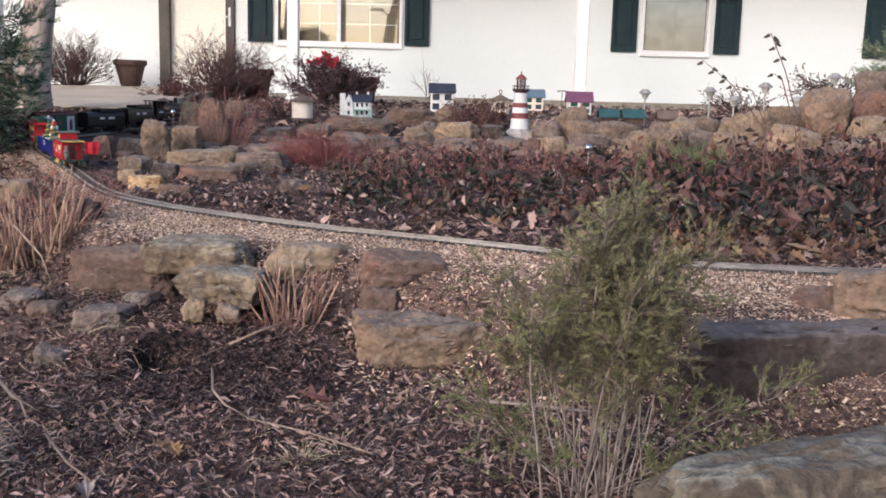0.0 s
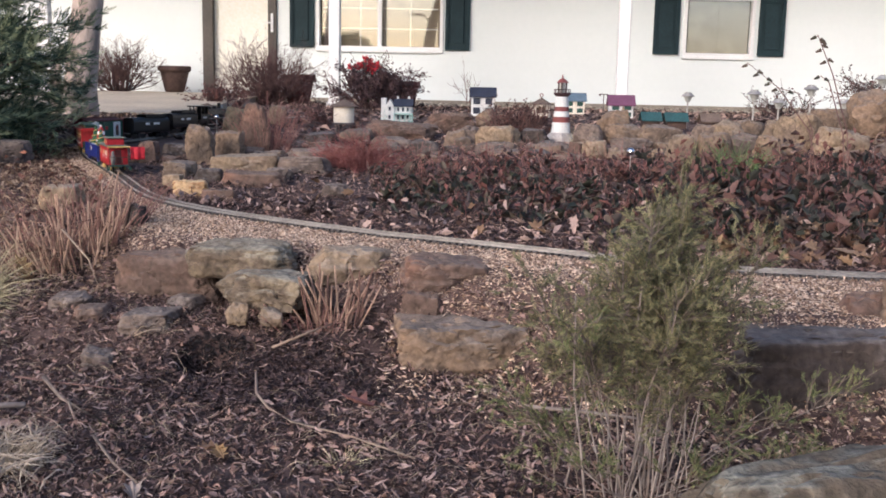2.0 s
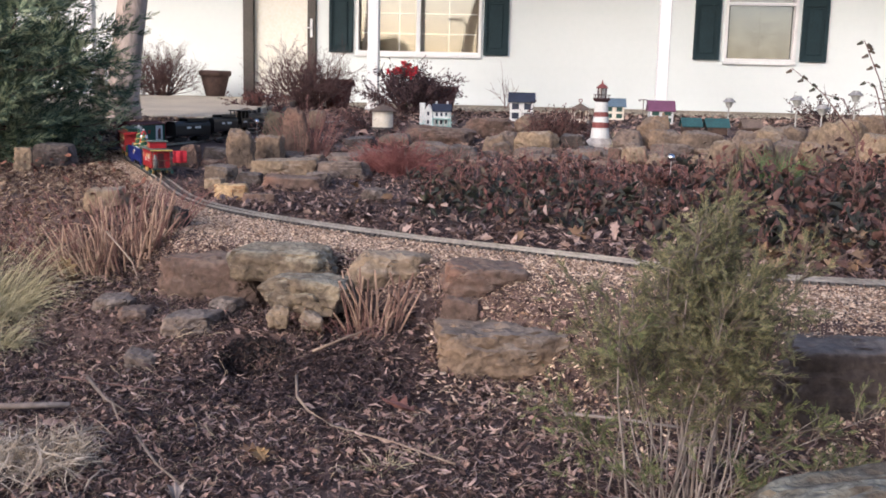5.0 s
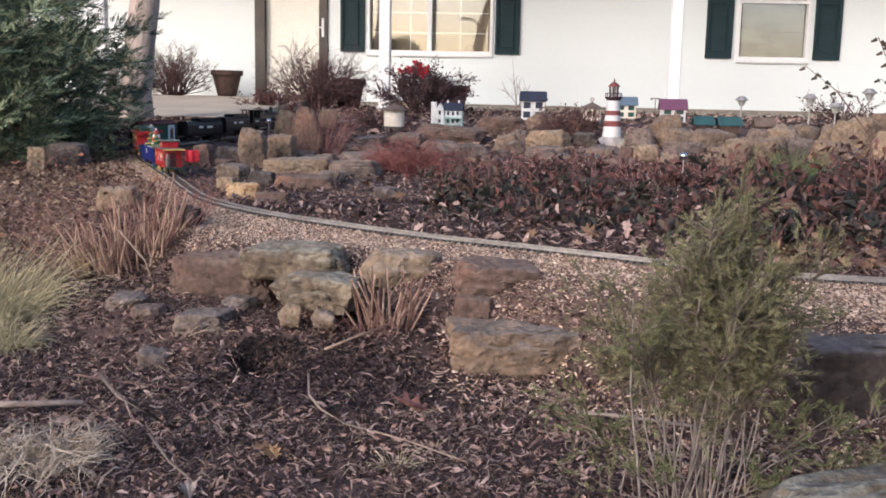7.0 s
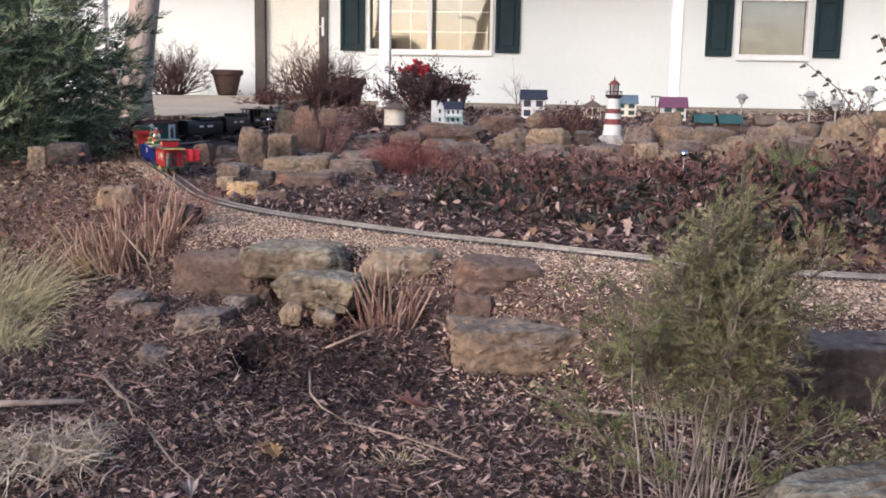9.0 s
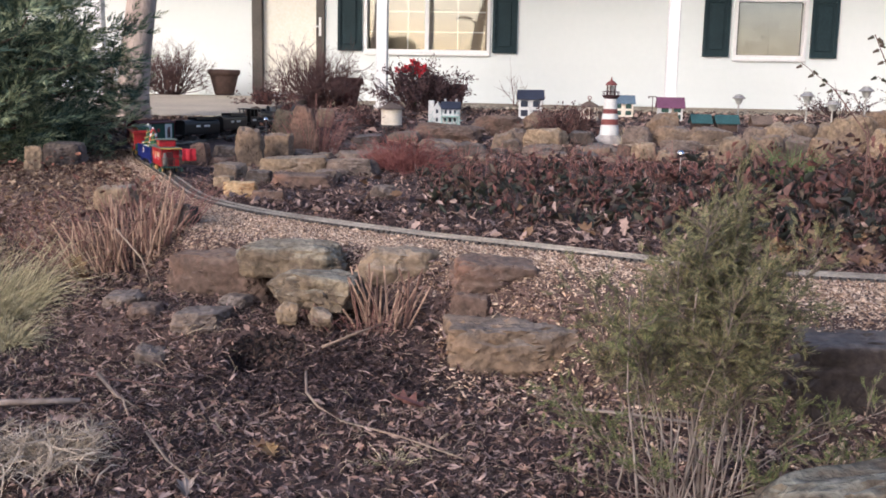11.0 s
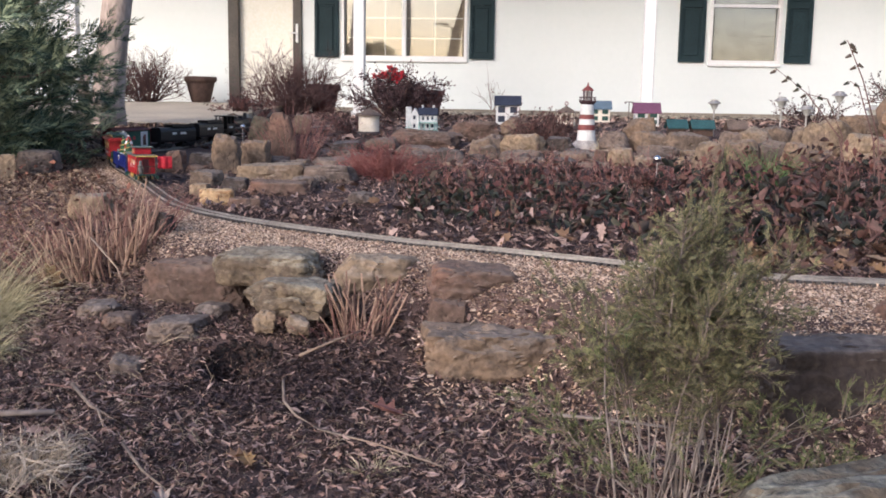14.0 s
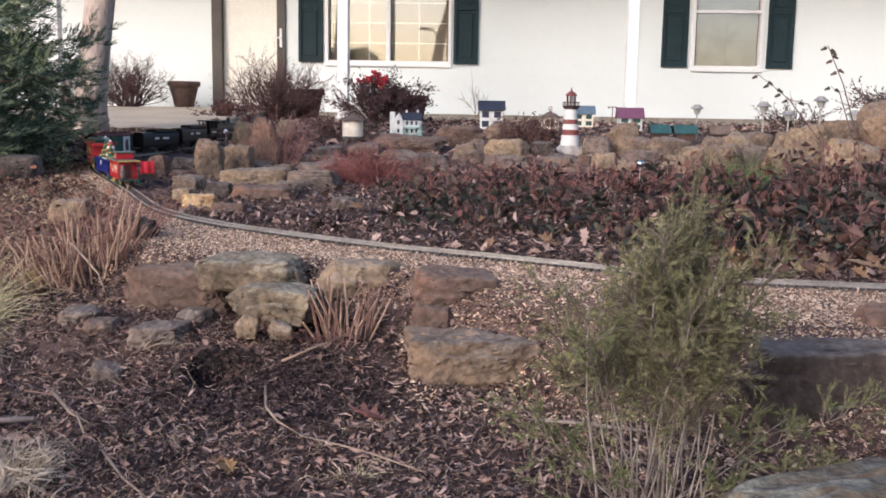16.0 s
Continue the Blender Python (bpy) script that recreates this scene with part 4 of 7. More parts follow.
pit = lambda x, y: ((x + 0.7) / 0.08) ** 2 + ((y - 2.49) / 0.066) ** 2 < 0.6 + 0.6 * nr.random_sample(len(x))
bare = lambda x, y: ((x + 0.45) / 0.36) ** 2 + ((y - 2.34) / 0.16) ** 2 < 1
lower = lambda x, y: ~pit(x, y) & (~bare(x, y) | (nr.random_sample(len(x)) < 0.55)) & (y < interp(x, BANK) + 0.1 + 0.1 * nr.random_sample(len(x))) & (patchy(x, y, 5.5, -0.75))
open_soil = lambda x, y: lower(x, y) & (~bare(x, y) | (nr.random_sample(len(x)) < 0.5))
scatter("leaf_litter", "dry curled grey-brown leaf litter on dark soil", "leaf litter", M["leaf_grey"], take(40000, -2.9, 1.9, 1.1, 4.6, open_soil, 1.15), ("curl", "strip", "curl"), (0.008, 0.036), 28, 0.0, 0.014, 1.7)
scatter("leaf_litter", "small crumpled brown leaf pieces on dark soil", "leaf litter", M["leaf_brown"], take(20000, -2.9, 1.9, 1.1, 4.6, open_soil, 1.15), ("leaf", "leaf", "oak"), (0.008, 0.026), 38, 0.002, 0.014, 1.4)
scatter("leaf_scraps", "fine shredded leaf scraps on dark soil", "leaf litter", M["scrap"], take(46000, -2.9, 1.9, 1.1, 4.6, lower, 1.1), ("strip", "leaf"), (0.005, 0.018), 18, 0.0, 0.006)
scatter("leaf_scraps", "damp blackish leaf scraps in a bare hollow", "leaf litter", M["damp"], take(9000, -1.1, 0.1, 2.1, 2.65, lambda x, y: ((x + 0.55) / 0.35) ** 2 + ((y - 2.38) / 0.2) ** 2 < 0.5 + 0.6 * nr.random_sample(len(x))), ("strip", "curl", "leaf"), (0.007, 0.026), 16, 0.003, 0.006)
# these near-black scraps stand in for the shade inside the hollow
scatter("leaf_scraps", "black leaf scraps painted as shade, lining the hollow", "leaf litter", M["hollow_shade"], take(3600, -0.84, -0.56, 2.38, 2.64, lambda x, y: ((x + 0.7) / 0.105) ** 2 + ((y - 2.505) / 0.09) ** 2 < 0.8 + 0.3 * nr.random_sample(len(x))), ("strip", "curl", "leaf"), (0.008, 0.026), 34, 0.0, 0.006, steep=True)
scatter("litter_stems", "thin dry stems and needles over the litter", "leaf litter", M["straw_pale"], take(9000, -2.9, 1.9, 1.1, 4.4, lower, 1.1), ("strand",), (0.015, 0.06), 12, 0.004, 0.014)
scatter("brown_leaves", "scattered whole brown leaves on the litter", "leaves", M["leaf_grey"], take(90, -2.6, 1.6, 1.1, 3.4, lower, 1.1), ("oak",), (0.025, 0.05), 30, 0.008, 0.012)
scatter("bank_litter", "straw-coloured dead grass bits near the tuft", "leaf litter", M["leaf_bank"], take(12000, -2.2, -0.3, 1.1, 2.3, lambda x, y: (x + 1.25) / 0.85 + (y - 1.6) / 0.9 < 0.45 * nr.random_sample(len(x))), ("strip", "strand", "leaf"), (0.012, 0.05), 20, 0.004, 0.014)
chipzone = lambda x, y: (y > interp(x, BANK) + 0.02 + 0.1 * nr.random_sample(len(x))) & (y < track_y(x) + 0.07) & ((x > -1.5) | (y > track_y(x) - 0.6)) & (x > -2.7)
scatter("wood_chips", "pale tan wood chip mulch beside the track", "wood chips", M["chip"], take(30000, -2.7, 2.4, 1.6, 7.0, chipzone), ("chip", "leaf", "curl"), (0.004, 0.015), 24, -0.002, 0.007)
scatter("chip_dust", "fine pale wood chip crumbs between the chips", "wood chips", M["chip"], take(85000, -2.7, 2.4, 1.6, 7.0, chipzone), ("crumb",), (0.0045, 0.012), 14, -0.001, 0.003)
scatter("wood_chips", "coarse wood chips spilling below the slab stones", "wood chips", M["chip"], take(5000, -0.25, 1.6, 1.6, 2.7, lambda x, y: (y < interp(x, BANK) + 0.1) & (y > interp(x, BANK) - 0.42 * nr.random_sample(len(x)))), ("chip", "leaf", "curl"), (0.006, 0.021), 24, 0.0, 0.012)
bedzone = lambda x, y: (y > track_y(x) + 0.045) & (y < interp(x, WALL) + 0.7) & (x > -1.9)
scatter("bed_litter", "dead brown leaves and mulch in the garden bed", "leaf litter", M["leaf_bed"], take(23000, -1.9, 4.2, 2.7, 7.4, bedzone), ("curl", "strip", "leaf", "curl"), (0.01, 0.042), 26, 0.0, 0.016, 1.8)
scatter("oak_leaves", "fallen tan and russet oak leaves in the garden bed", "leaves", M["oak"], take(150, -1.0, 3.4, 2.8, 6.2, bedzone), ("oak",), (0.045, 0.09), 34, 0.015, 0.03)
scatter("oak_leaves", "tan oak leaves drifted beside the track", "leaves", M["oak_tan"], take(420, 0.75, 2.4, 2.9, 3.8, bedzone), ("oak",), (0.045, 0.09), 36, 0.015, 0.035)
scatter("leaf_scraps", "fine purplish leaf scraps over the bed's near edge", "leaf litter", M["scrap"], take(14000, -1.6, 3.0, 2.8, 5.6, lambda x, y: (y > track_y(x) + 0.03) & (y < track_y(x) + 0.3 + 0.9 * nr.random_sample(len(x)))), ("curl", "leaf", "strip"), (0.008, 0.028), 26, 0.0, 0.012)
scatter("bed_leaves", "grey-tan curled leaves along the bed's edge", "leaves", M["leaf_grey"], take(900, -1.4, 2.4, 2.8, 5.2, lambda x, y: (y > track_y(x) + 0.08) & (y < track_y(x) + 0.2 + 0.9 * nr.random_sample(len(x)))), ("leaf", "oak", "curl"), (0.025, 0.06), 34, 0.008, 0.02)
scatter("terrace_litter", "brown leaf mulch on the upper terrace", "leaf litter", M["leaf_bed"], take(9000, -5.5, 5.5, 6.0, 13.5, lambda x, y: (y > interp(x, WALL) + 0.3) & ((x > -2.6) | (y < 8.7))), ("leaf", "strip"), (0.03, 0.1), 25, 0.0, 0.02)
scatter("bank_litter", "dry leaves and grass bits on the bank by the conifer", "leaf litter", M["leaf_bank"], take(16000, -4.6, -1.2, 2.6, 7.0, lambda x, y: (y > interp(x, BANK) - 0.3) & (y < track_y(x) - 0.3)), ("strip", "leaf", "strip", "strand"), (0.012, 0.042), 28, 0.0, 0.014)
scatter("rust_leaves", "rust-red dead leaves caught in the weeds on the bank", "leaves", M["rust"], take(420, -3.0, -1.3, 3.3, 5.2, lambda x, y: (y < track_y(x) - 0.35) & patchy(x, y, 6.5, 0.25)), ("leaf", "curl", "oak"), (0.014, 0.04), 45, 0.01, 0.09)
scatter("bank_litter", "dry leaves between the conifer and the walk", "leaf litter", M["leaf_bank"], take(6000, -5.6, -2.7, 5.7, 8.8, lambda x, y: (y > track_y(x) - 0.6)), ("strip", "leaf", "leaf"), (0.025, 0.07), 28, 0.0, 0.02)
scatter("gravel", "small pale stones along the house foundation", "gravel", M["gravel"], take(1500, -2.6, 5.5, 13.6, 14.95, lambda x, y: x > -2.6), ("chip",), (0.03, 0.08), 20, 0.0, 0.02)
scatter("straw_tangle", "bleached dead grass strands matted on the litter", "dry grass", M["pale_tangle_bits"], take(420, -1.2, -0.6, 1.45, 2.1, lambda x, y: ((x + 0.95) / 0.17) ** 2 + ((y - 1.74) / 0.17) ** 2 < nr.random_sample(len(x))), ("strand",), (0.04, 0.11), 24, 0.01, 0.05)
scatter("straw_strands", "long dry grass strands over the leaf litter", "dry grass", M["straw_pale"], take(420, -1.8, 0.2, 1.2, 2.6, lambda x, y: (x < -0.5 - 0.6 * nr.random_sample(len(x)))), ("strand",), (0.03, 0.09), 10, 0.006, 0.02)

# the same ground cover goes on to both sides and behind
open_ground = lambda x, y: ((y < interp(x, BANK) + 0.1) | (x > 2.9 + nr.random_sample(len(x)))) & (y > -3.4 + 2.2 * nr.random_sample(len(x)) ** 2) & (np.abs(x) < 5.8 - 1.4 * nr.random_sample(len(x)) ** 2)
scatter("leaf_litter", "dry brown leaf litter spread over the open ground", "leaf litter", M["leaf_grey"], take(16000, -5.8, 5.8, -3.4, 5.5, open_ground, 1.0, True), ("curl", "strip", "leaf", "oak"), (0.02, 0.07), 20, 0.0, 0.014)
scatter("leaf_scraps", "shredded leaf scraps over the open ground", "leaf litter", M["scrap"], take(12000, -5.8, 5.8, -3.4, 5.5, open_ground, 1.0, True), ("leaf",), (0.02, 0.06), 16, 0.0, 0.006)
scatter("wood_chips", "pale wood chips along the rest of the track", "wood chips", M["chip"], take(9000, -4.5, 4.0, 1.7, 7.0, lambda x, y: (y > interp(x, BANK) + 0.02) & (y < track_y(x) + 0.07) & (x > -2.7) & (x < 2.9 + 1.1 * nr.random_sample(len(x))), 1.0, True), ("chip", "leaf"), (0.008, 0.026), 20, -0.002, 0.007)
scatter("bed_litter", "dead leaves over the far ends of the bed", "leaf litter", M["leaf_bed"], take(6000, -5.8, 5.8, 3.0, 12.0, lambda x, y: ((x > 0) & (y > track_y(x) + 0.05)) | ((x < -3) & (y > interp(x, BANK))), 1.0, True), ("leaf", "strip", "oak"), (0.025, 0.08), 24, 0.0, 0.014)

# ---- plants ----
M["cedar"] = mat("cedar_sprig", (0.08, 0.085, 0.04), (0.265, 0.245, 0.125), (0.16, 0.158, 0.078), rough=0.8, per=0.8, island=True, scale=10, fine=80, bump=0)
M["cedar_green"] = mat("green_cedar_sprig", (0.07, 0.092, 0.034), (0.23, 0.24, 0.098), (0.135, 0.155, 0.062), rough=0.8, per=0.8, island=True, scale=10, fine=80, bump=0)
M["cedar_wood"] = mat("cedar_wood", (0.34, 0.29, 0.262), (0.21, 0.17, 0.15), rough=0.9, scale=30, fine=120, bump=0.4)
M["cedar_twig"] = mat("cedar_twig", (0.11, 0.085, 0.066), (0.17, 0.135, 0.105), rough=0.9, per=0.8, island=True, scale=20, fine=90, bump=0)
M["conifer"] = mat("conifer_sprig", (0.062, 0.102, 0.066), (0.28, 0.325, 0.19), (0.15, 0.195, 0.12), rough=0.75, per=0.9, island=True, scale=6, fine=60, bump=0)
M["straw"] = mat("straw", (0.27, 0.175, 0.115), (0.14, 0.08, 0.06), (0.33, 0.225, 0.15), rough=0.85, per=1.0, island=True, scale=10, fine=80, bump=0.2)
M["stalk"] = mat("cut_stalk", (0.38, 0.25, 0.18), (0.2, 0.115, 0.088), (0.46, 0.32, 0.235), rough=0.85, per=0.8, scale=14, fine=80, bump=0.3)
M["pale_grass"] = mat("pale_grass", (0.5, 0.44, 0.27), (0.33, 0.29, 0.165), (0.62, 0.55, 0.37), rough=0.8, per=1.0, island=True, scale=10, fine=80, bump=0)
M["pale_tangle"] = mat("pale_tangle", (0.55, 0.45, 0.33), (0.36, 0.28, 0.2), (0.66, 0.56, 0.43), rough=0.85, per=1.0, island=True, scale=10, fine=80, bump=0)
M["yellow_grass"] = mat("yellow_grass", (0.42, 0.4, 0.13), (0.3, 0.3, 0.1), rough=0.8, per=0.8, island=True, scale=10, fine=80, bump=0)
M["green_grass"] = mat("green_grass", (0.08, 0.17, 0.05), (0.13, 0.22, 0.075), rough=0.75, per=0.8, island=True, scale=10, fine=80, bump=0)
M["twig"] = mat("twig", (0.1, 0.055, 0.05), (0.17, 0.1, 0.085), rough=0.9, per=0.8, island=True, scale=20, fine=90, bump=0.2)
M["maroontwig"] = mat("maroon_twig", (0.075, 0.04, 0.04), (0.13, 0.075, 0.07), rough=0.9, scale=20, fine=90, bump=0.2)
M["redtwig"] = mat("red_twig", (0.17, 0.066, 0.058), (0.27, 0.14, 0.12), rough=0.85, per=0.9, island=True, scale=20, fine=90, bump=0)
M["redshrub"] = mat("red_shrub_twig", (0.17, 0.05, 0.046), (0.27, 0.11, 0.095), rough=0.85, per=0.9, island=True, scale=20, fine=90, bump=0)
M["bedleaf"] = mat("bed_leaf", (0.02, 0.022, 0.017), (0.12, 0.06, 0.05), (0.045, 0.032, 0.028), rough=0.7, per=1.0, island=True, scale=9, fine=60, bump=0.1)
M["maroon"] = mat("maroon_leaf", (0.035, 0.017, 0.017), (0.14, 0.055, 0.046), (0.065, 0.028, 0.026), rough=0.75, per=1.0, island=True, scale=9, fine=60, bump=0)
M["darkleaf"] = mat("dark_leaf", (0.022, 0.026, 0.019), (0.095, 0.068, 0.048), (0.045, 0.05, 0.03), rough=0.7, per=1.0, island=True, scale=9, fine=60, bump=0)
M["purpleleaf"] = mat("purple_leaf", (0.05, 0.03, 0.033), (0.13, 0.075, 0.078), rough=0.8, per=1.0, island=True, scale=9, fine=60, bump=0)
M["flower"] = mat("red_flower", (0.45, 0.012, 0.025), (0.6, 0.03, 0.05), rough=0.6, scale=20, fine=60, bump=0)
M["deadwood"] = mat("dead_wood", (0.36, 0.29, 0.25), (0.2, 0.155, 0.13), rough=0.9, scale=25, fine=100, bump=0.4)
M["greywood"] = mat("grey_wood_stick", (0.24, 0.185, 0.15), (0.15, 0.11, 0.09), rough=0.9, scale=25, fine=100, bump=0.4)
M["palestem"] = mat("pale_stem", (0.34, 0.26, 0.2), (0.24, 0.17, 0.13), rough=0.85, scale=25, fine=100, bump=0.2)
pr = random.Random(11)


def rv(s=1.0):
    return Vector((pr.gauss(0, s), pr.gauss(0, s), pr.gauss(0, s)))


def sprig(soup, p, d, length, width, k=0):
    """A narrow pointed leaf or scale spray, folded along its middle."""
    d = d.normalized()
    a = d.cross(rv()).normalized() * width / 2
    up = d.cross(a).normalized() * width * 0.35
    q = p + d * length
    m = p + d * length * 0.45
    soup.add([p, m + a, q, m - a, m + up], [(0, 1, 4), (1, 2, 4), (2, 3, 4), (3, 0, 4)], k)


def blade(soup, p, d, length, width, droop=0.3, n=4, k=0):
    """A grass blade or thin stalk that bows down."""
    d = d.normalized()
    side = d.cross(Vector((pr.gauss(0, 1), pr.gauss(0, 1), 0.2))).normalized() * width / 2
    vs, fs = [], []
    for i in range(n + 1):
        t = i / n
        c = p + d * length * t + Vector((0, 0, -droop * length * t * t)) + Vector((d.x, d.y, 0)) * droop * 0.6 * length * t * t
        w = side * (1 - 0.85 * t)
        vs += [c - w, c + w]
        if i:
            fs.append((2 * i - 2, 2 * i - 1, 2 * i + 1, 2 * i))
    soup.add(vs, fs, k)


def grow(wood, leaf, p, d, length, r, depth, spread=0.5, up=0.12, kids=(3, 5), leafy=None, start=0.35, wander=0.12):
    """A twig that bends and forks; leafy(point, direction) puts leaves on the outer orders."""
    n = 5
    pts, q, dd = [p], p.copy(), d.normalized()
    for i in range(n):
        dd = (dd + rv(wander) + Vector((0, 0, up * 0.3))).normalized()
        q = q + dd * length / n
        pts.append(q.copy())
    wood.tube(pts, r, r * 0.45, seg=5 if depth > 1 else 3)
    if leafy and depth <= 1:
        leafy(pts, dd)
    if depth > 0:
        for _ in range(pr.randint(*kids)):
            t = pr.uniform(start, 1.0)
            i = min(int(t * n), n - 1)
            base = pts[i].lerp(pts[i + 1], t * n - i)
            nd = (dd + rv(spread) + Vector((0, 0, up))).normalized()
            grow(wood, leaf, base, nd, length * pr.uniform(0.35, 0.6), r * 0.5, depth - 1, spread, up, kids, leafy, 0.25, wander)


SPRIG = ([(0, 0, 0), (0.14, 0.45, 0), (0, 1, 0), (-0.14, 0.45, 0), (0, 0.45, 0.07)], [(0, 1, 4), (1, 2, 4), (2, 3, 4), (3, 0, 4)])


def spray_shape(g, n, spread, fat):
    """A flat feathery spray: a stem with side leaflets, one unit long along y."""
    vs, fs = [], []
    for k in range(n):
        t = (k + 0.5) / n
        s = 1 if k % 2 else -1
        a = s * (0.5 + 0.5 * g.random()) * spread
        L = (0.42 - 0.25 * t) * g.uniform(0.7, 1.2)
        d = Vector((math.sin(a), math.cos(a), g.uniform(-0.35, 0.35))).normalized()
        p = Vector((0, t * 0.85, 0))
        c = d.cross(Vector((0, 0, 1))).normalized() * L * fat
        o = len(vs)
        vs += [p, p + d * L * 0.5 + c, p + d * L, p + d * L * 0.5 - c]
        fs.append((o, o + 1, o + 2, o + 3))
    o = len(vs)
    vs += [Vector((-0.015, 0, 0)), Vector((0.015, 0, 0)), Vector((0.008, 1, 0)), Vector((-0.008, 1, 0))]
    fs.append((o, o + 1, o + 2, o + 3))
    return [tuple(v) for v in vs], fs


def small_cedar():
    g = random.Random(77)
    t = thing("cedar_bush", "small olive-green cedar bush with many bare grey stems", "bush", pose(0.31, 1.72, 0.0))
    P, D, Z = [], [], []
    low = []  # which sprays belong to the greener low boughs
    twigs = Soup()

    def tuft(c, d, n, size, green=False):
        """Sprays round a twig."""
        L = size * g.uniform(1.2, 2.4)
        d = d.normalized()
        tip = c + d * L
        twigs.tube([c, c.lerp(tip, 0.5) + rv(0.003), tip], 0.0011, 0.0005, seg=3)
        for _ in range(n):
            P.append(c.lerp(tip, g.uniform(0.1, 1.0)))
            D.append(d + rv(0.45) + Vector((0, 0, 0.15)))
            Z.append(size * g.uniform(0.55, 1.15))
            low.append(green)

    def stem(p, d, L, r, bend, bare, n, out, size=0.03, green=False):
        pts, q = [p], p.copy()
        for i in range(8):
            d = (d + bend * 0.1 + rv(0.085)).normalized()
            q = q + d * L / 8
            pts.append(q.copy())
        s = Soup()
        s.tube(pts, r, r * 0.3, seg=6)
        s.object("stem", M["cedar_wood"], t, "", smooth=True)
        for _ in range(n):
            u = g.uniform(bare, 1.0)
            i = min(int(u * 8), 7)
            c = pts[i].lerp(pts[i + 1], u * 8 - i)
            o = Vector((c.x * out, c.y * out, 0)) + rv(0.28) + Vector((0, 0, 0.3))
            L2 = g.uniform(0.02, 0.095) * (1.25 - 0.6 * u)
            e = c + o.normalized() * L2
            twigs.tube([c, e], 0.0014, 0.0008, seg=3)
            for _ in range(3):
                tuft(c.lerp(e, g.uniform(0.3, 1)), o.normalized() + rv(0.4), 6, size, green)

    up = Vector((0, 0, 1))
    # upright stems, close together and bare below
    for k in range(21):
        b = Vector((g.gauss(0.0, 0.034), g.gauss(0, 0.04), -0.01))
        x = g.gauss(0.0, 0.08)
        d = Vector((x * 0.9, g.gauss(0, 0.06), 0.5)).normalized()
        L = g.uniform(0.34, 0.585) * (1 - 0.9 * abs(x - 0.03))
        stem(b, d, L, g.uniform(0.0014, 0.003), up * 0.4 + Vector((0.01, 0, 0)), g.uniform(0.52, 0.74), 26, 0.75, 0.023)
    stem(Vector((0.02, 0, 0)), Vector((0.06, 0, 1)).normalized(), 0.585, 0.0036, up, 0.52, 40, 0.6, 0.024)
    stem(Vector((0.03, 0.01, 0)), Vector((0.0, 0, 1)).normalized(), 0.56, 0.0036, up, 0.52, 40, 0.6, 0.024)
    # bare grey stems that cross the open middle
    for k in range(9):
        b = Vector((g.gauss(0.0, 0.04), g.gauss(-0.03, 0.02), -0.01))
        stem(b, Vector((g.gauss(0, 0.07), g.gauss(-0.06, 0.06), 1)).normalized(), g.uniform(0.32, 0.48), g.uniform(0.0018, 0.003), up * 0.3, 0.88, 2, 0.8, 0.02)
    # low side boughs
    for dx, dy, dz, L, n in ((-1, -0.1, 1.25, 0.42, 18), (-1, -0.15, 0.5, 0.24, 14), (-0.9, -0.25, 0.35, 0.2, 6), (1, -0.1, 0.32, 0.3, 16), (1, 0.1, 0.75, 0.26, 10),
                             (1, 0.15, 0.25, 0.38, 16), (1, 0.05, 0.3, 0.42, 14), (1, -0.05, 0.12, 0.38, 9), (-1, -0.1, 0.75, 0.34, 16), (1, 0.1, 0.55, 0.3, 12), (0.6, -0.3, 0.2, 0.18, 8), (-0.3, -0.3, 0.22, 0.18, 8), (0.2, -0.35, 0.3, 0.16, 8), (1, 0.0, 0.15, 0.3, 4), (1, 0.1, 0.1, 0.35, 3)):
        stem(Vector((g.gauss(0, 0.02), g.gauss(0, 0.02), 0.015)), Vector((dx, dy, dz)).normalized(), L, 0.0019, up * 0.12, 0.6, round(n * 0.9), 0.7, 0.02, True)
    shapes = [spray_shape(g, 15, 0.6, 0.07) for _ in range(8)]
    q = np.random.RandomState(7)
    P, D, Z, low = np.array([tuple(p) for p in P]), np.array([tuple(d) for d in D]), np.array(Z), np.array(low)
    for sel, m, label in ((~low, "cedar", "olive scale foliage"), (low, "cedar_green", "greener scale foliage on the low boughs")):
        n = int(sel.sum())
        tagged(bulk("foliage", M[m], shapes, q.randint(0, 8, n), P[sel], along(D[sel], q.uniform(0, 6.28, n)), Z[sel], t, label), kind="stuff")
    tagged(twigs.object("twig_mass", M["cedar_twig"], t, "fine grey-brown twigs"), kind="stuff")


small_cedar()


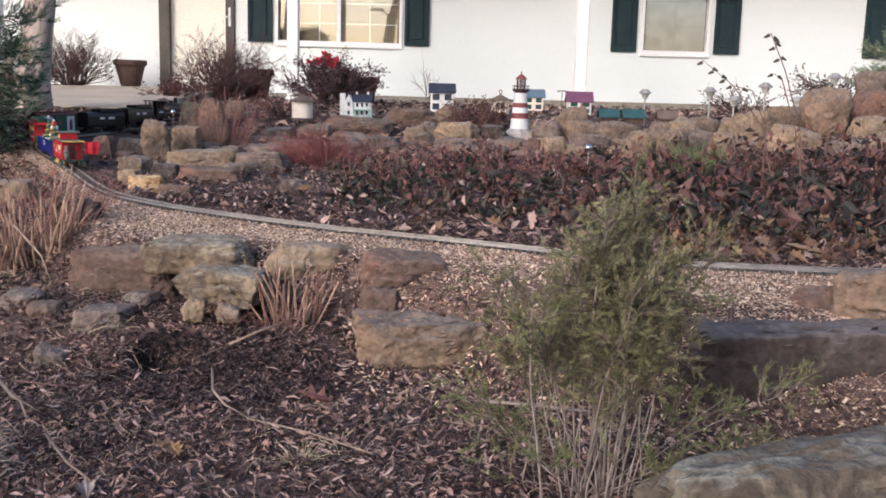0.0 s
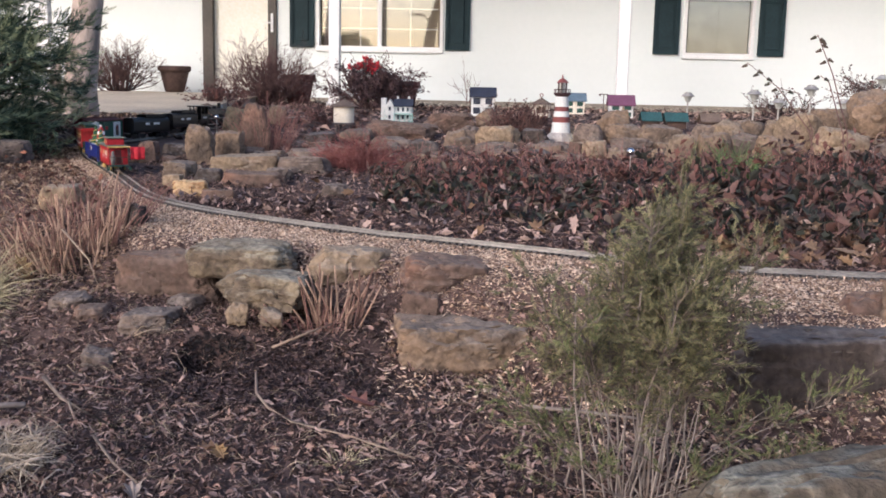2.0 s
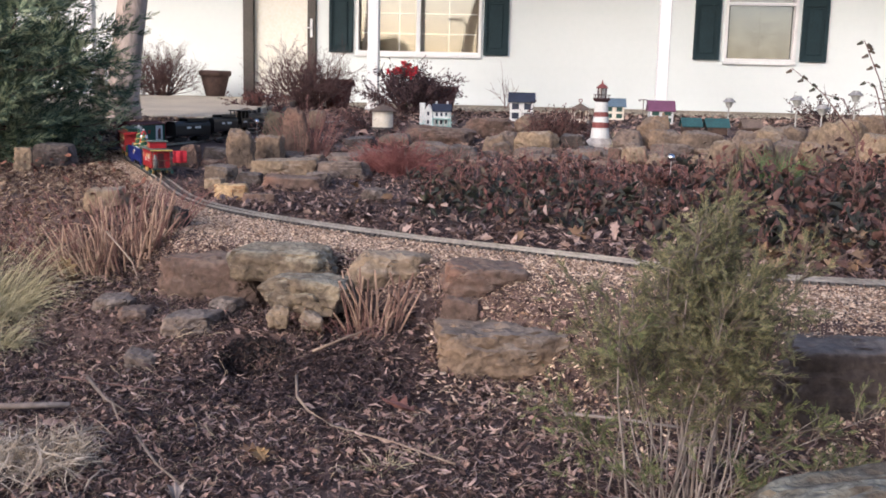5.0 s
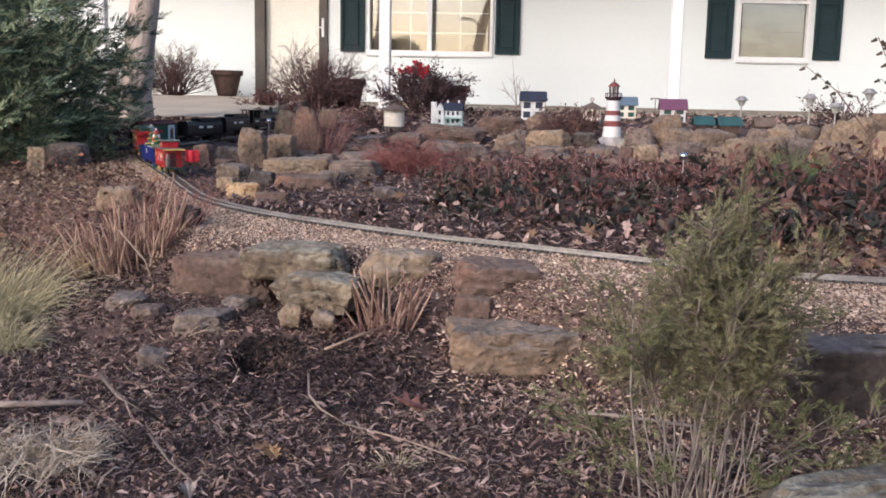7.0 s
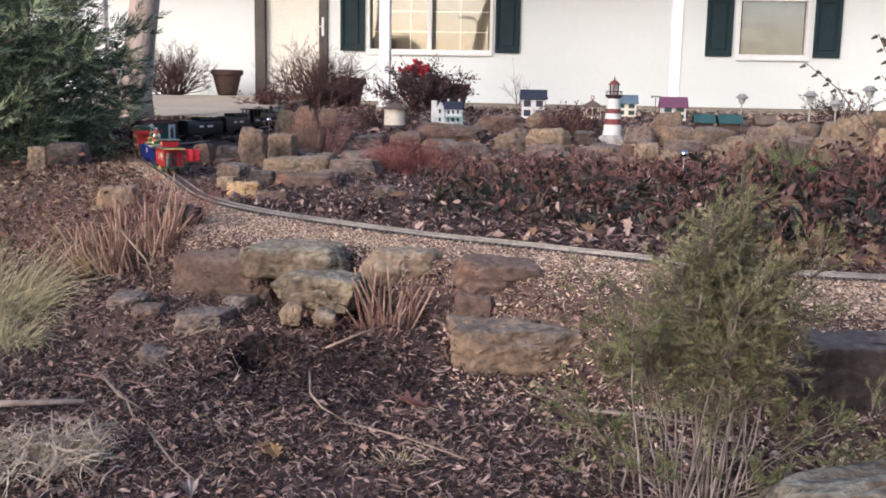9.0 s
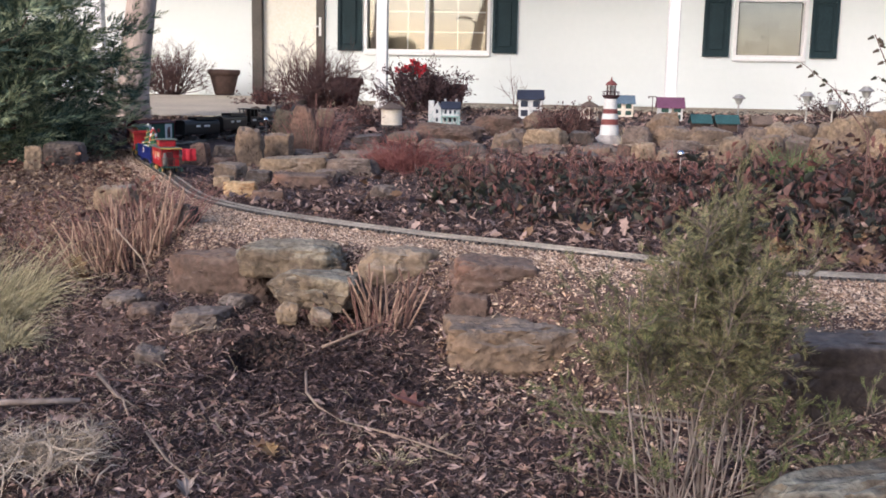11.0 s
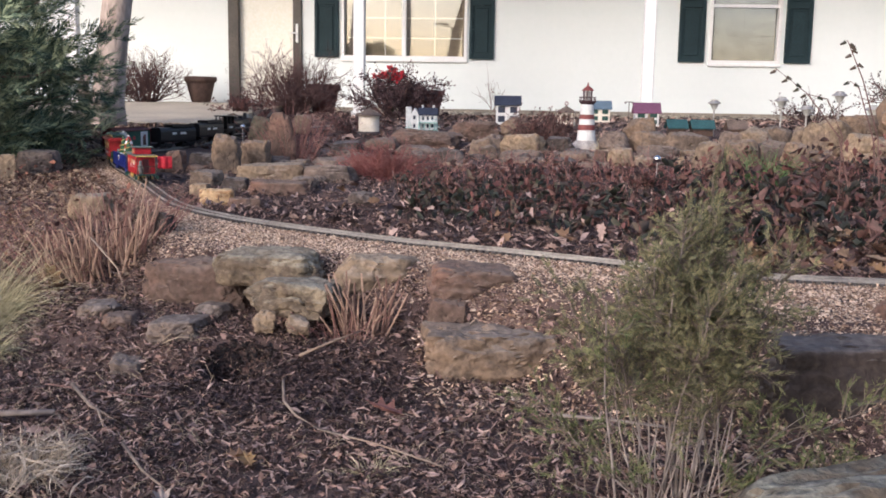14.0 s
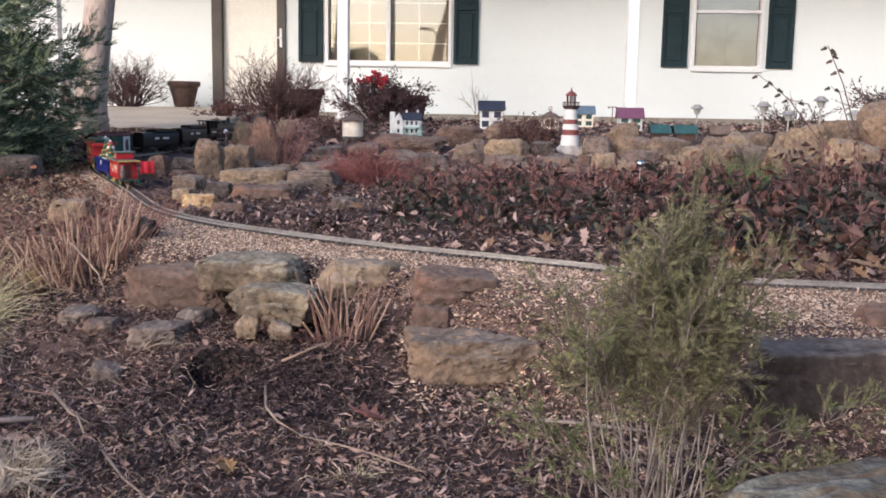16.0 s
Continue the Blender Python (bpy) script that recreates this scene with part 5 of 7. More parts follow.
def conifer(x, y, z0, height, reach, n, seed, label, low=0.03, size=0.14, per=50):
    g = random.Random(seed)
    pr.seed(seed)
    t = thing("conifer_tree", label, "tree", pose(x, y, z0))
    wood = Soup()
    wood.tube([Vector((0, 0, -0.05)), Vector((0.02, 0, height * 0.5)), Vector((0, 0, height))], reach * 0.06, 0.008, seg=8)
    P, D, Z = [], [], []
    for k in range(n):
        h = low + (height * 0.97 - low) * (k + g.random()) / n
        a = k * 2.4 + g.uniform(-0.4, 0.4)
        L = reach * (0.8 + 0.3 * min(h / (0.36 * height), 1)) * (1.0 - 0.75 * (h / height) ** 2) * g.uniform(0.7, 1.1)
        d = Vector((math.cos(a), math.sin(a), -0.12 + 0.6 * h / height))
        p = Vector((0, 0, h))
        pts = [p]
        for i in range(7):
            d = (d + rv(0.06) + Vector((0, 0, -0.07 + 0.035 * i))).normalized()
            p = p + d * L / 7
            pts.append(p.copy())
        wood.tube(pts, 0.012 * L + 0.003, 0.002, seg=4)
        for _ in range(per):
            u = g.uniform(0.15, 1.0) ** 0.8
            i = min(int(u * 7), 6)
            c = pts[i].lerp(pts[i + 1], u * 7 - i)
            side = d.cross(Vector((0, 0, 1))).normalized() * g.uniform(-1, 1)
            s = size * g.uniform(0.6, 1.3)
            o = (d * 0.7 + side + rv(0.25)).normalized()
            base = c + o * g.uniform(0, 0.14) * reach * (1.1 - 0.5 * u)
            for _ in range(3):
                P.append(base + rv(size * 0.25))
                D.append(o + rv(0.3) + Vector((0, 0, 0.12)))
                Z.append(s)
    shapes = [spray_shape(g, 10, 0.55, 0.095) for _ in range(8)]
    m = len(P)
    q = np.random.RandomState(seed)
    wood.object("trunk", M["twig"], t, "brown trunk and boughs")
    tagged(bulk("crown", M["conifer"], shapes, q.randint(0, 8, m), np.array([tuple(p) for p in P]), along(np.array([tuple(d) for d in D]), q.uniform(0, 6.28, m)), np.array(Z), t, "dark green feathery foliage"), kind="stuff")


conifer(-3.62, 5.75, 0.24, 1.62, 1.24, 180, 21, "dark green feathery conifer with drooping boughs")
conifer(3.72, 8.0, 0.72, 0.6, 0.42, 26, 22, "small dark green conifer on the mound", size=0.07, per=30)


def big_tree():
    t = thing("tree", "grey-barked deciduous tree trunk with a forked base", "tree", pose(-3.6, 8.6, 0.36) @ Matrix.Scale(1.124, 4))
    s = Soup()
    pr.seed(3)
    pts = [Vector((-0.02, 0, -0.1)), Vector((0.0, 0, 0.05)), Vector((0.01, 0, 0.3)), Vector((0.06, 0, 0.7)), Vector((0.13, 0, 1.15)), Vector((0.2, 0.02, 1.8)), Vector((0.25, 0.1, 2.8)), Vector((0.2, 0.2, 4.2))]
    rad = [0.17, 0.145, 0.125, 0.115, 0.112, 0.105, 0.09, 0.05]
    seg, vs, fs = 18, [], []
    for i, (p, r) in enumerate(zip(pts, rad)):
        for j in range(seg):
            a = j * math.tau / seg
            rr = r * (1 + 0.06 * math.sin(3 * a + i) + 0.05 * noise.noise((math.cos(a) * 2, math.sin(a) * 2, i * 0.9)))
            vs.append(p + Vector((math.cos(a) * rr, math.sin(a) * rr, 0)))
        if i:
            fs += [((i - 1) * seg + j, (i - 1) * seg + (j + 1) % seg, i * seg + (j + 1) % seg, i * seg + j) for j in range(seg)]
    s.add(vs, fs)
    s.object("trunk", M["bark"], t, "smooth grey trunk", smooth=True)
    f = Soup()
    f.tube([Vector((-0.13, -0.02, -0.1)), Vector((-0.17, -0.02, 0.2)), Vector((-0.18, -0.02, 0.42)), Vector((-0.16, -0.01, 0.5))], 0.06, 0.035, seg=9)
    f.object("stub", M["bark"], t, "broken side stem", smooth=True)
    b = Soup()
    for k in range(12):
        a = k * 2.1
        grow(b, None, Vector((0.22, 0.12, 2.4 + 0.14 * k)), Vector((math.cos(a), math.sin(a), 0.8)), pr.uniform(1.2, 2.0), 0.035, 2, 0.45, 0.1)
    b.object("limbs", M["bark"], t, "bare winter limbs")


big_tree()


def yard_tree():
    """The bare tree across the yard that the window panes mirror."""
    pr.seed(14)
    t = thing("yard_tree", "tall bare tree standing across the yard", "tree", pose(-2.2, -6.0, 0))
    s = Soup()
    s.tube([Vector((-0.35, 0, -0.2)), Vector((-0.25, 0, 1.2)), Vector((0.02, 0, 2.3)), Vector((0.16, 0, 3.2)), Vector((0.42, 0, 4.1)), Vector((0.7, 0, 6.0)), Vector((0.8, 0, 9.0))], 0.26, 0.1, seg=12)
    s.object("trunk", M["twig"], t, "dark leaning trunk", smooth=True)
    b = Soup()
    b.tube([Vector((0.14, 0, 3.0)), Vector((0.02, 0, 3.28)), Vector((-0.18, 0, 3.46)), Vector((-0.45, 0, 3.5)), Vector((-0.7, 0, 3.46))], 0.08, 0.035, seg=8)
    b.object("limb", M["twig"], t, "bent side limb", smooth=True)
    for k in range(8):
        c = Soup()
        a = k * 0.8
        grow(c, None, Vector((0.75, 0, 5.2 + 0.45 * k)), Vector((math.cos(a), math.sin(a), 0.8)), pr.uniform(2, 3), 0.06, 2, 0.45, 0.1)
        c.object("bough", M["twig"], t)


yard_tree()


def stalk_clump(name, label, x, y, n, h, spread, material, width, droop=0.12, seed=1, lean=(0, 0), fan=0.5):
    """Stiff stalks are parts of their own; fine blades stay one mass."""
    pr.seed(seed)
    stiff = width > 0.003 and n <= 150
    s = Soup()
    t = thing(name, label, "plant", pose(*on_ground(x, y))) if stiff else None
    o = Vector(on_ground(x, y))
    for _ in range(n):
        a, r = pr.uniform(0, 6.28), spread * math.sqrt(pr.random())
        px, py = x + math.cos(a) * r, y + math.sin(a) * r * 0.7
        d = Vector((math.cos(a) * r / spread * fan + lean[0] + pr.gauss(0, 0.2), math.sin(a) * r / spread * 0.8 * fan + lean[1] + pr.gauss(0, 0.12), 1))
        L = h * pr.uniform(0.45, 1.05)
        p = Vector(on_ground(px, py, -0.01))
        if width > 0.003:
            if stiff:
                s = Soup()
                p = p - o
            dn = d.normalized()
            pts = [p, p + dn * L * 0.5 + rv(0.004), p + dn * L + rv(0.009) + Vector((0, 0, -droop * L * pr.random()))]
            s.tube(pts, width / 2 * pr.uniform(0.6, 1.2), width * 0.3, seg=5)
            if pr.random() < 0.35:
                q = pts[1]
                s.tube([q, q + (dn + rv(0.8)) * L * 0.25], width * 0.3, width * 0.12, seg=3)
            if stiff:
                s.object("stalk", material, t)
        else:
            blade(s, p, d, L, width, droop * pr.uniform(0.4, 2.2), 5)
    if not stiff:
        t = tagged(s.object(name, material), label, "plant", kind="stuff" if n > 300 else "")
    return t


stalk_clump("dry_stalks", "clump of thick cut-back dry tan perennial stalks", -1.44, 3.34, 120, 0.225, 0.2, M["stalk"], 0.0105, 0.1, 31, (-0.03, 0), 0.35)
stalk_clump("dead_stems", "thin russet stems tangled through the cut-back stalks", -1.46, 3.4, 150, 0.25, 0.26, M["redtwig"], 0.0034, 0.3, 46, (-0.1, 0), 0.8)
stalk_clump("dry_stalks", "small clump of thick dry russet stalks leaning outward", -0.4, 2.66, 36, 0.19, 0.075, M["stalk"], 0.0085, 0.1, 32, (0.04, 0), 0.45)
stalk_clump("dead_stems", "thin broken russet stems between boulder and stalks", -0.46, 2.62, 26, 0.16, 0.08, M["redtwig"], 0.0036, 0.5, 47, (-0.2, -0.2), 0.8)
stalk_clump("dry_stalks", "low tangle of dead brown stems on the bank", -1.62, 3.75, 120, 0.13, 0.36, M["straw"], 0.0032, 0.3, 33)
stalk_clump("ornamental_grass", "tall pale yellow-green dry grass clump", -1.8, 2.95, 1700, 0.5, 0.22, M["pale_grass"], 0.0024, 0.5, 34, (0.12, -0.1))
stalk_clump("ornamental_grass", "low bright pale grass clump at the foot of the bank", -1.54, 2.62, 800, 0.26, 0.1, M["pale_grass"], 0.0022, 0.6, 48, (0.05, -0.1))
stalk_clump("ornamental_grass", "dead straw-coloured grass tuft on leaf litter", -0.945, 1.8, 850, 0.135, 0.085, M["pale_tangle"], 0.0028, 0.62, 35)
stalk_clump("dead_twigs", "tangle of fine dead brown twigs under the cedar", 0.33, 1.74, 420, 0.13, 0.16, M["twig"], 0.0022, 0.5, 49)
stalk_clump("grass_tuft", "little pale grass tuft in leaf litter", -0.26, 1.87, 130, 0.1, 0.03, M["pale_grass"], 0.0022, 0.7, 36)
stalk_clump("grass_tuft", "tiny yellow-green grass tuft", -0.81, 2.02, 80, 0.05, 0.025, M["yellow_grass"], 0.0016, 0.6, 37)
stalk_clump("grass_tuft", "bright green grass tuft against the stone wall", 1.36, 5.4, 700, 0.34, 0.1, M["green_grass"], 0.0029, 0.45, 38)
stalk_clump("grass_tuft", "pale dry grass tuft beside the lighthouse", 0.68, 7.1, 120, 0.2, 0.045, M["pale_grass"], 0.0029, 0.2, 39)
stalk_clump("grass_tuft", "pale grass tuft on the mound", 2.75, 7.0, 100, 0.2, 0.06, M["pale_grass"], 0.0029, 0.4, 40)
stalk_clump("dry_stalks", "reddish dead plant hanging over the stones", -1.36, 6.1, 150, 0.42, 0.16, M["redtwig"], 0.0032, 0.2, 41)
stalk_clump("grass_tuft", "thin green-brown weeds beside the birdhouse", -0.28, 8.8, 80, 0.16, 0.1, M["pale_grass"], 0.0029, 0.2, 42)


stalk_clump("dry_grass", "matted dead grass and weeds on the bank", -2.2, 4.4, 1100, 0.12, 0.7, M["straw"], 0.0028, 0.7, 43)
stalk_clump("dry_grass", "rust-coloured dead weeds on the bank", -1.75, 3.95, 420, 0.14, 0.4, M["redtwig"], 0.0028, 0.6, 44)
stalk_clump("dry_grass", "matted straw under the conifer", -2.9, 5.0, 900, 0.12, 0.8, M["straw"], 0.0028, 0.8, 45)


def twig_bush(name, label, x, y, z, r, h, n, material, leaf=None, leaf_n=0, size=0.03, seed=1, thick=0.006, depth=2, up=0.1, kids=(4, 6), wander=0.14):
    pr.seed(seed)
    t = thing(name, label, "bush", pose(x, y, z))
    w, lf = Soup(), Soup()

    def leafy(pts, d):
        for _ in range(leaf_n):
            c = pr.choice(pts) + rv(0.01)
            sprig(lf, c, d + rv(0.9), size * pr.uniform(0.6, 1.3), size * 0.5)

    for k in range(n):
        a = pr.uniform(0, 6.28)
        rr = pr.random() ** 0.7
        d = Vector((math.cos(a) * rr * r, math.sin(a) * rr * r, h * (1.05 - 0.45 * rr)))
        w = Soup()
        grow(w, lf, Vector((math.cos(a) * 0.1 * r, math.sin(a) * 0.1 * r, 0)), d, d.length * pr.uniform(0.7, 0.95), thick, depth, 0.5, up, kids, leafy if leaf else None, 0.25, wander)
        w.object("branch", material, t)
    if leaf:
        tagged(lf.object("leaf_mass", leaf, t), kind="stuff")
    return t


twig_bush("bare_shrub", "bare brown twiggy shrub beside the front walk", -5.25, 13.9, 0.6, 0.6, 0.72, 85, M["maroontwig"], seed=51, thick=0.008, depth=3, kids=(3, 4), wander=0.22)
twig_bush("bare_shrub", "dense bare maroon-brown shrub in front of the door", -2.78, 12.4, 0.5, 0.72, 0.72, 120, M["maroontwig"], seed=52, thick=0.008, depth=3, kids=(3, 4), wander=0.22)
twig_bush("bare_shrub", "low red-leaved shrub at the walk's edge", -3.25, 12.1, 0.52, 0.3, 0.26, 14, M["twig"], M["maroon"], 5, 0.035, seed=53, thick=0.006, depth=1)
twig_bush("bare_shrub", "low red-leaved ground shrub beside the walk", -2.95, 10.9, 0.48, 0.42, 0.24, 26, M["maroontwig"], M["maroon"], 6, 0.04, seed=63, thick=0.006, depth=1)
twig_bush("flowering_bush", "dark purple-brown bush below the living-room window", -1.38, 11.9, 0.47, 0.6, 0.52, 56, M["maroontwig"], M["purpleleaf"], 3, 0.04, seed=54, thick=0.010)
twig_bush("red_twig_shrub", "weeping shrub of fine red twigs in the bed", -0.72, 5.55, 0.24, 0.32, 0.25, 120, M["redshrub"], seed=55, thick=0.0035, up=-0.1)
twig_bush("bare_shrub", "low maroon shrub behind the stone wall", 0.24, 7.6, 0.38, 0.34, 0.26, 70, M["twig"], M["maroon"], 4, 0.025, seed=56, thick=0.005, depth=1)
twig_bush("bare_shrub", "low brown shrub behind the water tower", -1.3, 8.4, 0.42, 0.42, 0.22, 30, M["twig"], M["maroon"], 3, 0.025, seed=57, thick=0.005, depth=1)
twig_bush("bare_shrub", "low dark brown shrub on the mound", 2.5, 8.3, 0.6, 0.4, 0.12, 26, M["maroontwig"], M["bedleaf"], 4, 0.025, seed=58, thick=0.005, depth=1)
twig_bush("bare_shrub", "thin bare saplings by the house wall", -0.25, 13.8, 0.6, 0.25, 0.62, 6, M["twig"], seed=59, thick=0.005, depth=1)
twig_bush("bare_shrub", "dark low shrub at the mound's crest", 3.2, 8.2, 0.78, 0.36, 0.13, 24, M["maroontwig"], M["bedleaf"], 5, 0.028, seed=60, thick=0.005, depth=1)


def bed_plants():
    """Low maroon and blackish-green perennials crowded between track and wall."""
    pr.seed(61)
    w, P, D, Z = Soup(), [], [], []
    for _ in range(620):
        x = pr.uniform(-0.8, 3.4)
        t = float(track_y(x))
        wl = lerp(x, WALL)
        y = pr.uniform(t + 0.3, max(wl - lerp(x, [(0.9, 0.75), (1.5, 0.2)]), t + 0.6))
        if x < -0.115 * y + pr.gauss(0, 0.06):
            continue
        if (x < -0.1 and y < t + 0.7) or (x < 0.7 and y < t + 0.45):
            continue
        base = Vector(on_ground(x, y))
        tall = pr.uniform(0.035, 0.1)
        for _ in range(pr.randint(2, 4)):
            d = Vector((pr.gauss(0, 0.4), pr.gauss(0, 0.4), 1)).normalized()
            tip = base + d * tall * pr.uniform(0.8, 1.3)
            w.tube([base, base.lerp(tip, 0.5) + rv(0.008), tip], 0.002, 0.001, seg=3)
            for _ in range(6):
                P.append(base.lerp(tip, pr.uniform(0.2, 1.0)))
                D.append(rv(1.0) + Vector((0, -0.2, 0.1)))
                Z.append(pr.uniform(0.018, 0.05))
    n = len(P)
    q = np.random.RandomState(8)
    shapes = [leaf_shape(k, 1.0) for k in ("leaf", "oak", "curl", "strip", "leaf") for _ in range(2)]
    tagged(bulk("bed_plants", M["bedleaf"], shapes, q.randint(0, 10, n), np.array([tuple(p) for p in P]), along(np.array([tuple(d) for d in D]), q.uniform(0, 6.28, n)), np.array(Z)), "crowded dark green and maroon perennials in the bed", "plants", kind="stuff")
    tagged(w.object("plant_stems", M["redtwig"]), "thin reddish stems of the bed perennials", "plants", kind="stuff")
    q = np.random.RandomState(18)
    ragged = [leaf_shape(k, 1.0) for k in ("leaf", "oak", "curl", "leaf", "oak") for _ in range(4)]
    n = 1100
    bx = q.uniform(-0.45, 2.6, n)
    by = track_y(bx) + 0.42 + q.random_sample(n) * 1.6
    bz = heights(bx, by) + 0.01 + 0.06 * q.random_sample(n)
    tagged(bulk("broad_leaves", M["darkleaf"], ragged, q.randint(0, 20, n), np.column_stack([bx, by, bz]), turns(q.normal(0.7, 0.6, n), q.normal(0, 0.6, n), q.uniform(0, 6.28, n)), q.uniform(0.03, 0.075, n)), "ragged dark olive leaves standing in the bed", "plants", kind="stuff")
    n = 1900
    bx = q.uniform(-0.2, 3.2, n)
    wl = np.interp(bx, [p[0] for p in WALL], [p[1] for p in WALL])
    edge = np.interp(bx, [0.9, 1.5], [0.6, 0.15])
    by = wl - edge - q.random_sample(n) ** 1.3 * np.maximum(wl - track_y(bx) - edge - 0.6, 0.3)
    bz = heights(bx, by) + 0.01 + np.interp(bx, [0.9, 1.6], [0.08, 0.2]) * q.random_sample(n) ** 1.2
    tagged(bulk("maroon_leaves", M["maroon"], ragged, q.randint(0, 20, n), np.column_stack([bx, by, bz]), turns(q.normal(0.8, 0.6, n), q.normal(0, 0.6, n), q.uniform(0, 6.28, n)), q.uniform(0.025, 0.06, n)), "ragged maroon leaves on stems before the wall", "plants", kind="stuff")
    n = 1500
    bx = q.uniform(0.75, 3.0, n)
    by = track_y(bx) + 0.4 + q.random_sample(n) * 2.0
    bz = heights(bx, by) + 0.01 + 0.14 * q.random_sample(n)
    tagged(bulk("dark_leaves", M["bedleaf"], ragged, q.randint(0, 20, n), np.column_stack([bx, by, bz]), turns(q.normal(0.8, 0.6, n), q.normal(0, 0.6, n), q.uniform(0, 6.28, n)), q.uniform(0.03, 0.075, n)), "blackish maroon leaves on low stems in the bed", "plants", kind="stuff")
    n = 260
    bx = q.uniform(-0.5, 3.0, n)
    by = track_y(bx) + 0.25 + q.random_sample(n) ** 1.2 * 2.2
    bz = heights(bx, by) + 0.03 + 0.05 * q.random_sample(n)
    tagged(bulk("pale_leaves", M["leaf_grey"], ragged, q.randint(0, 20, n), np.column_stack([bx, by, bz]), turns(q.normal(0.5, 0.6, n), q.normal(0, 0.6, n), q.uniform(0, 6.28, n)), q.uniform(0.03, 0.07, n)), "faded tan leaves caught among the bed plants", "leaves", kind="stuff")
    u = Soup()
    for _ in range(700):
        x = pr.uniform(-0.5, 3.4)
        wl = lerp(x, WALL)
        y = pr.uniform(wl - 1.6, wl - 0.1)
        base = Vector(on_ground(x, y))
        tip = base + Vector((pr.gauss(0, 0.04), pr.gauss(0, 0.05), pr.uniform(0.05, 0.16)))
        u.tube([base, base.lerp(tip, 0.55) + rv(0.012), tip], 0.0022, 0.0008, seg=3)
        if pr.random() < 0.5:
            m = base.lerp(tip, 0.6)
            u.tube([m, m + Vector((pr.gauss(0, 0.05), pr.gauss(0, 0.03), 0.05))], 0.0012, 0.0006, seg=3)
    tagged(u.object("dead_stems", M["redtwig"]), "fine upright red-brown dead stems before the wall", "plants", kind="stuff")


bed_plants()


def pod_stalk(pts, pods, label):
    """A tall dead stalk with dark seed pods along its tip."""
    t = thing("seed_stalk", label, "plant", pose(*pts[0]))
    o = Vector(pts[0])
    s = Soup()
    P = [Vector(q) - o for q in pts]
    s.tube(P, 0.0042, 0.0016, seg=5)
    for u, side in pods:
        i = min(int(u * (len(P) - 1)), len(P) - 2)
        c = P[i].lerp(P[i + 1], u * (len(P) - 1) - i)
        d = Vector((side, 0.1, -0.5)).normalized()
        q = c + d * 0.012
        s.tube([c, q], 0.0014, 0.0012, seg=3)
        p = Soup()
        p.tube([q - d * 0.003, q + d * 0.003, q + d * 0.012, q + d * 0.02], 0.0085, 0.0035, seg=7)
        p.object("seed_pod", M["darkleaf"], t, "dark dried seed pod", smooth=True)
    s.object("stalk", M["twig"], t, "dark brown stalk")


pod_stalk([(1.50, 4.3, 0.24), (1.405, 4.3, 0.62), (1.26, 4.3, 0.80), (1.12, 4.3, 0.905)], [(0.98, -1), (0.9, 1), (0.86, -1), (0.8, 1), (0.74, -1)], "leaning dead stalk with dark seed pods")
pod_stalk([(1.47, 4.45, 0.24), (1.45, 4.4, 0.62), (1.36, 4.35, 0.78), (1.27, 4.35, 0.80)], [(0.98, -1), (0.84, 1)], "short forked dead stalk with pods")
pod_stalk([(1.57, 4.2, 0.22), (1.53, 4.2, 0.62), (1.45, 4.2, 0.86), (1.375, 4.2, 1.02)], [(0.99, -1), (0.97, 1), (0.92, 1), (0.88, -1), (0.8, 1), (0.78, -1), (0.95, 1)], "tall dead stalk with clustered seed pods")
pod_stalk([(1.66, 4.5, 0.24), (1.62, 4.5, 0.6), (1.54, 4.5, 0.83), (1.5, 4.5, 0.86)], [(0.99, -1), (0.9, 1)], "thin dead stalk with a curled tip")

# ---- sticks and single leaves on the ground ----
def stick(label, pts, r, material):
    s = Soup()
    s.tube([Vector(on_ground(x, y, h)) for x, y, h in pts], r, r * 0.6, seg=7)
    return tagged(s.object("stick", material, smooth=True), label, "stick")


stick("thick pale broken stick on leaf litter", [(-1.4, 2.02, 0.03), (-1.2, 2.045, 0.03), (-1.012, 2.08, 0.03)], 0.011, M["deadwood"])
stick("long curved bare twig on dark soil", [(-0.545, 2.34, 0.05), (-0.52, 2.24, 0.03), (-0.47, 2.14, 0.025), (-0.4, 2.07, 0.02), (-0.25, 1.975, 0.02), (-0.11, 1.885, 0.015)], 0.0036, M["palestem"])
stick("straight brown stick on leaf litter", [(-1.06, 2.28, 0.04), (-0.95, 2.13, 0.03), (-0.78, 1.97, 0.03)], 0.0055, M["greywood"])
stick("thin stick on leaf litter", [(-0.775, 1.885, 0.04), (-0.69, 1.77, 0.03), (-0.61, 1.68, 0.03)], 0.0036, M["greywood"])
stick("dry stem fallen beside the stones", [(-0.533, 2.475, 0.03), (-0.447, 2.545, 0.03), (-0.380, 2.615, 0.03)], 0.0042, M["palestem"])
stick("thin dark stick on wood chips", [(0.12, 2.2, 0.03), (0.24, 2.18, 0.035), (0.4, 2.15, 0.03)], 0.005, M["cedar_wood"])
stick("thin pale twig leaning on the bank", [(-1.34, 3.05, 0.2), (-1.22, 2.96, 0.12), (-1.15, 2.88, 0.03)], 0.0035, M["palestem"])
stick("thin reddish twig on litter", [(-1.15, 2.32, 0.03), (-1.0, 2.27, 0.03), (-0.82, 2.24, 0.03)], 0.003, M["twig"])
stick("thin twig on leaf litter", [(-0.93, 2.12, 0.03), (-0.86, 1.99, 0.03)], 0.003, M["palestem"])


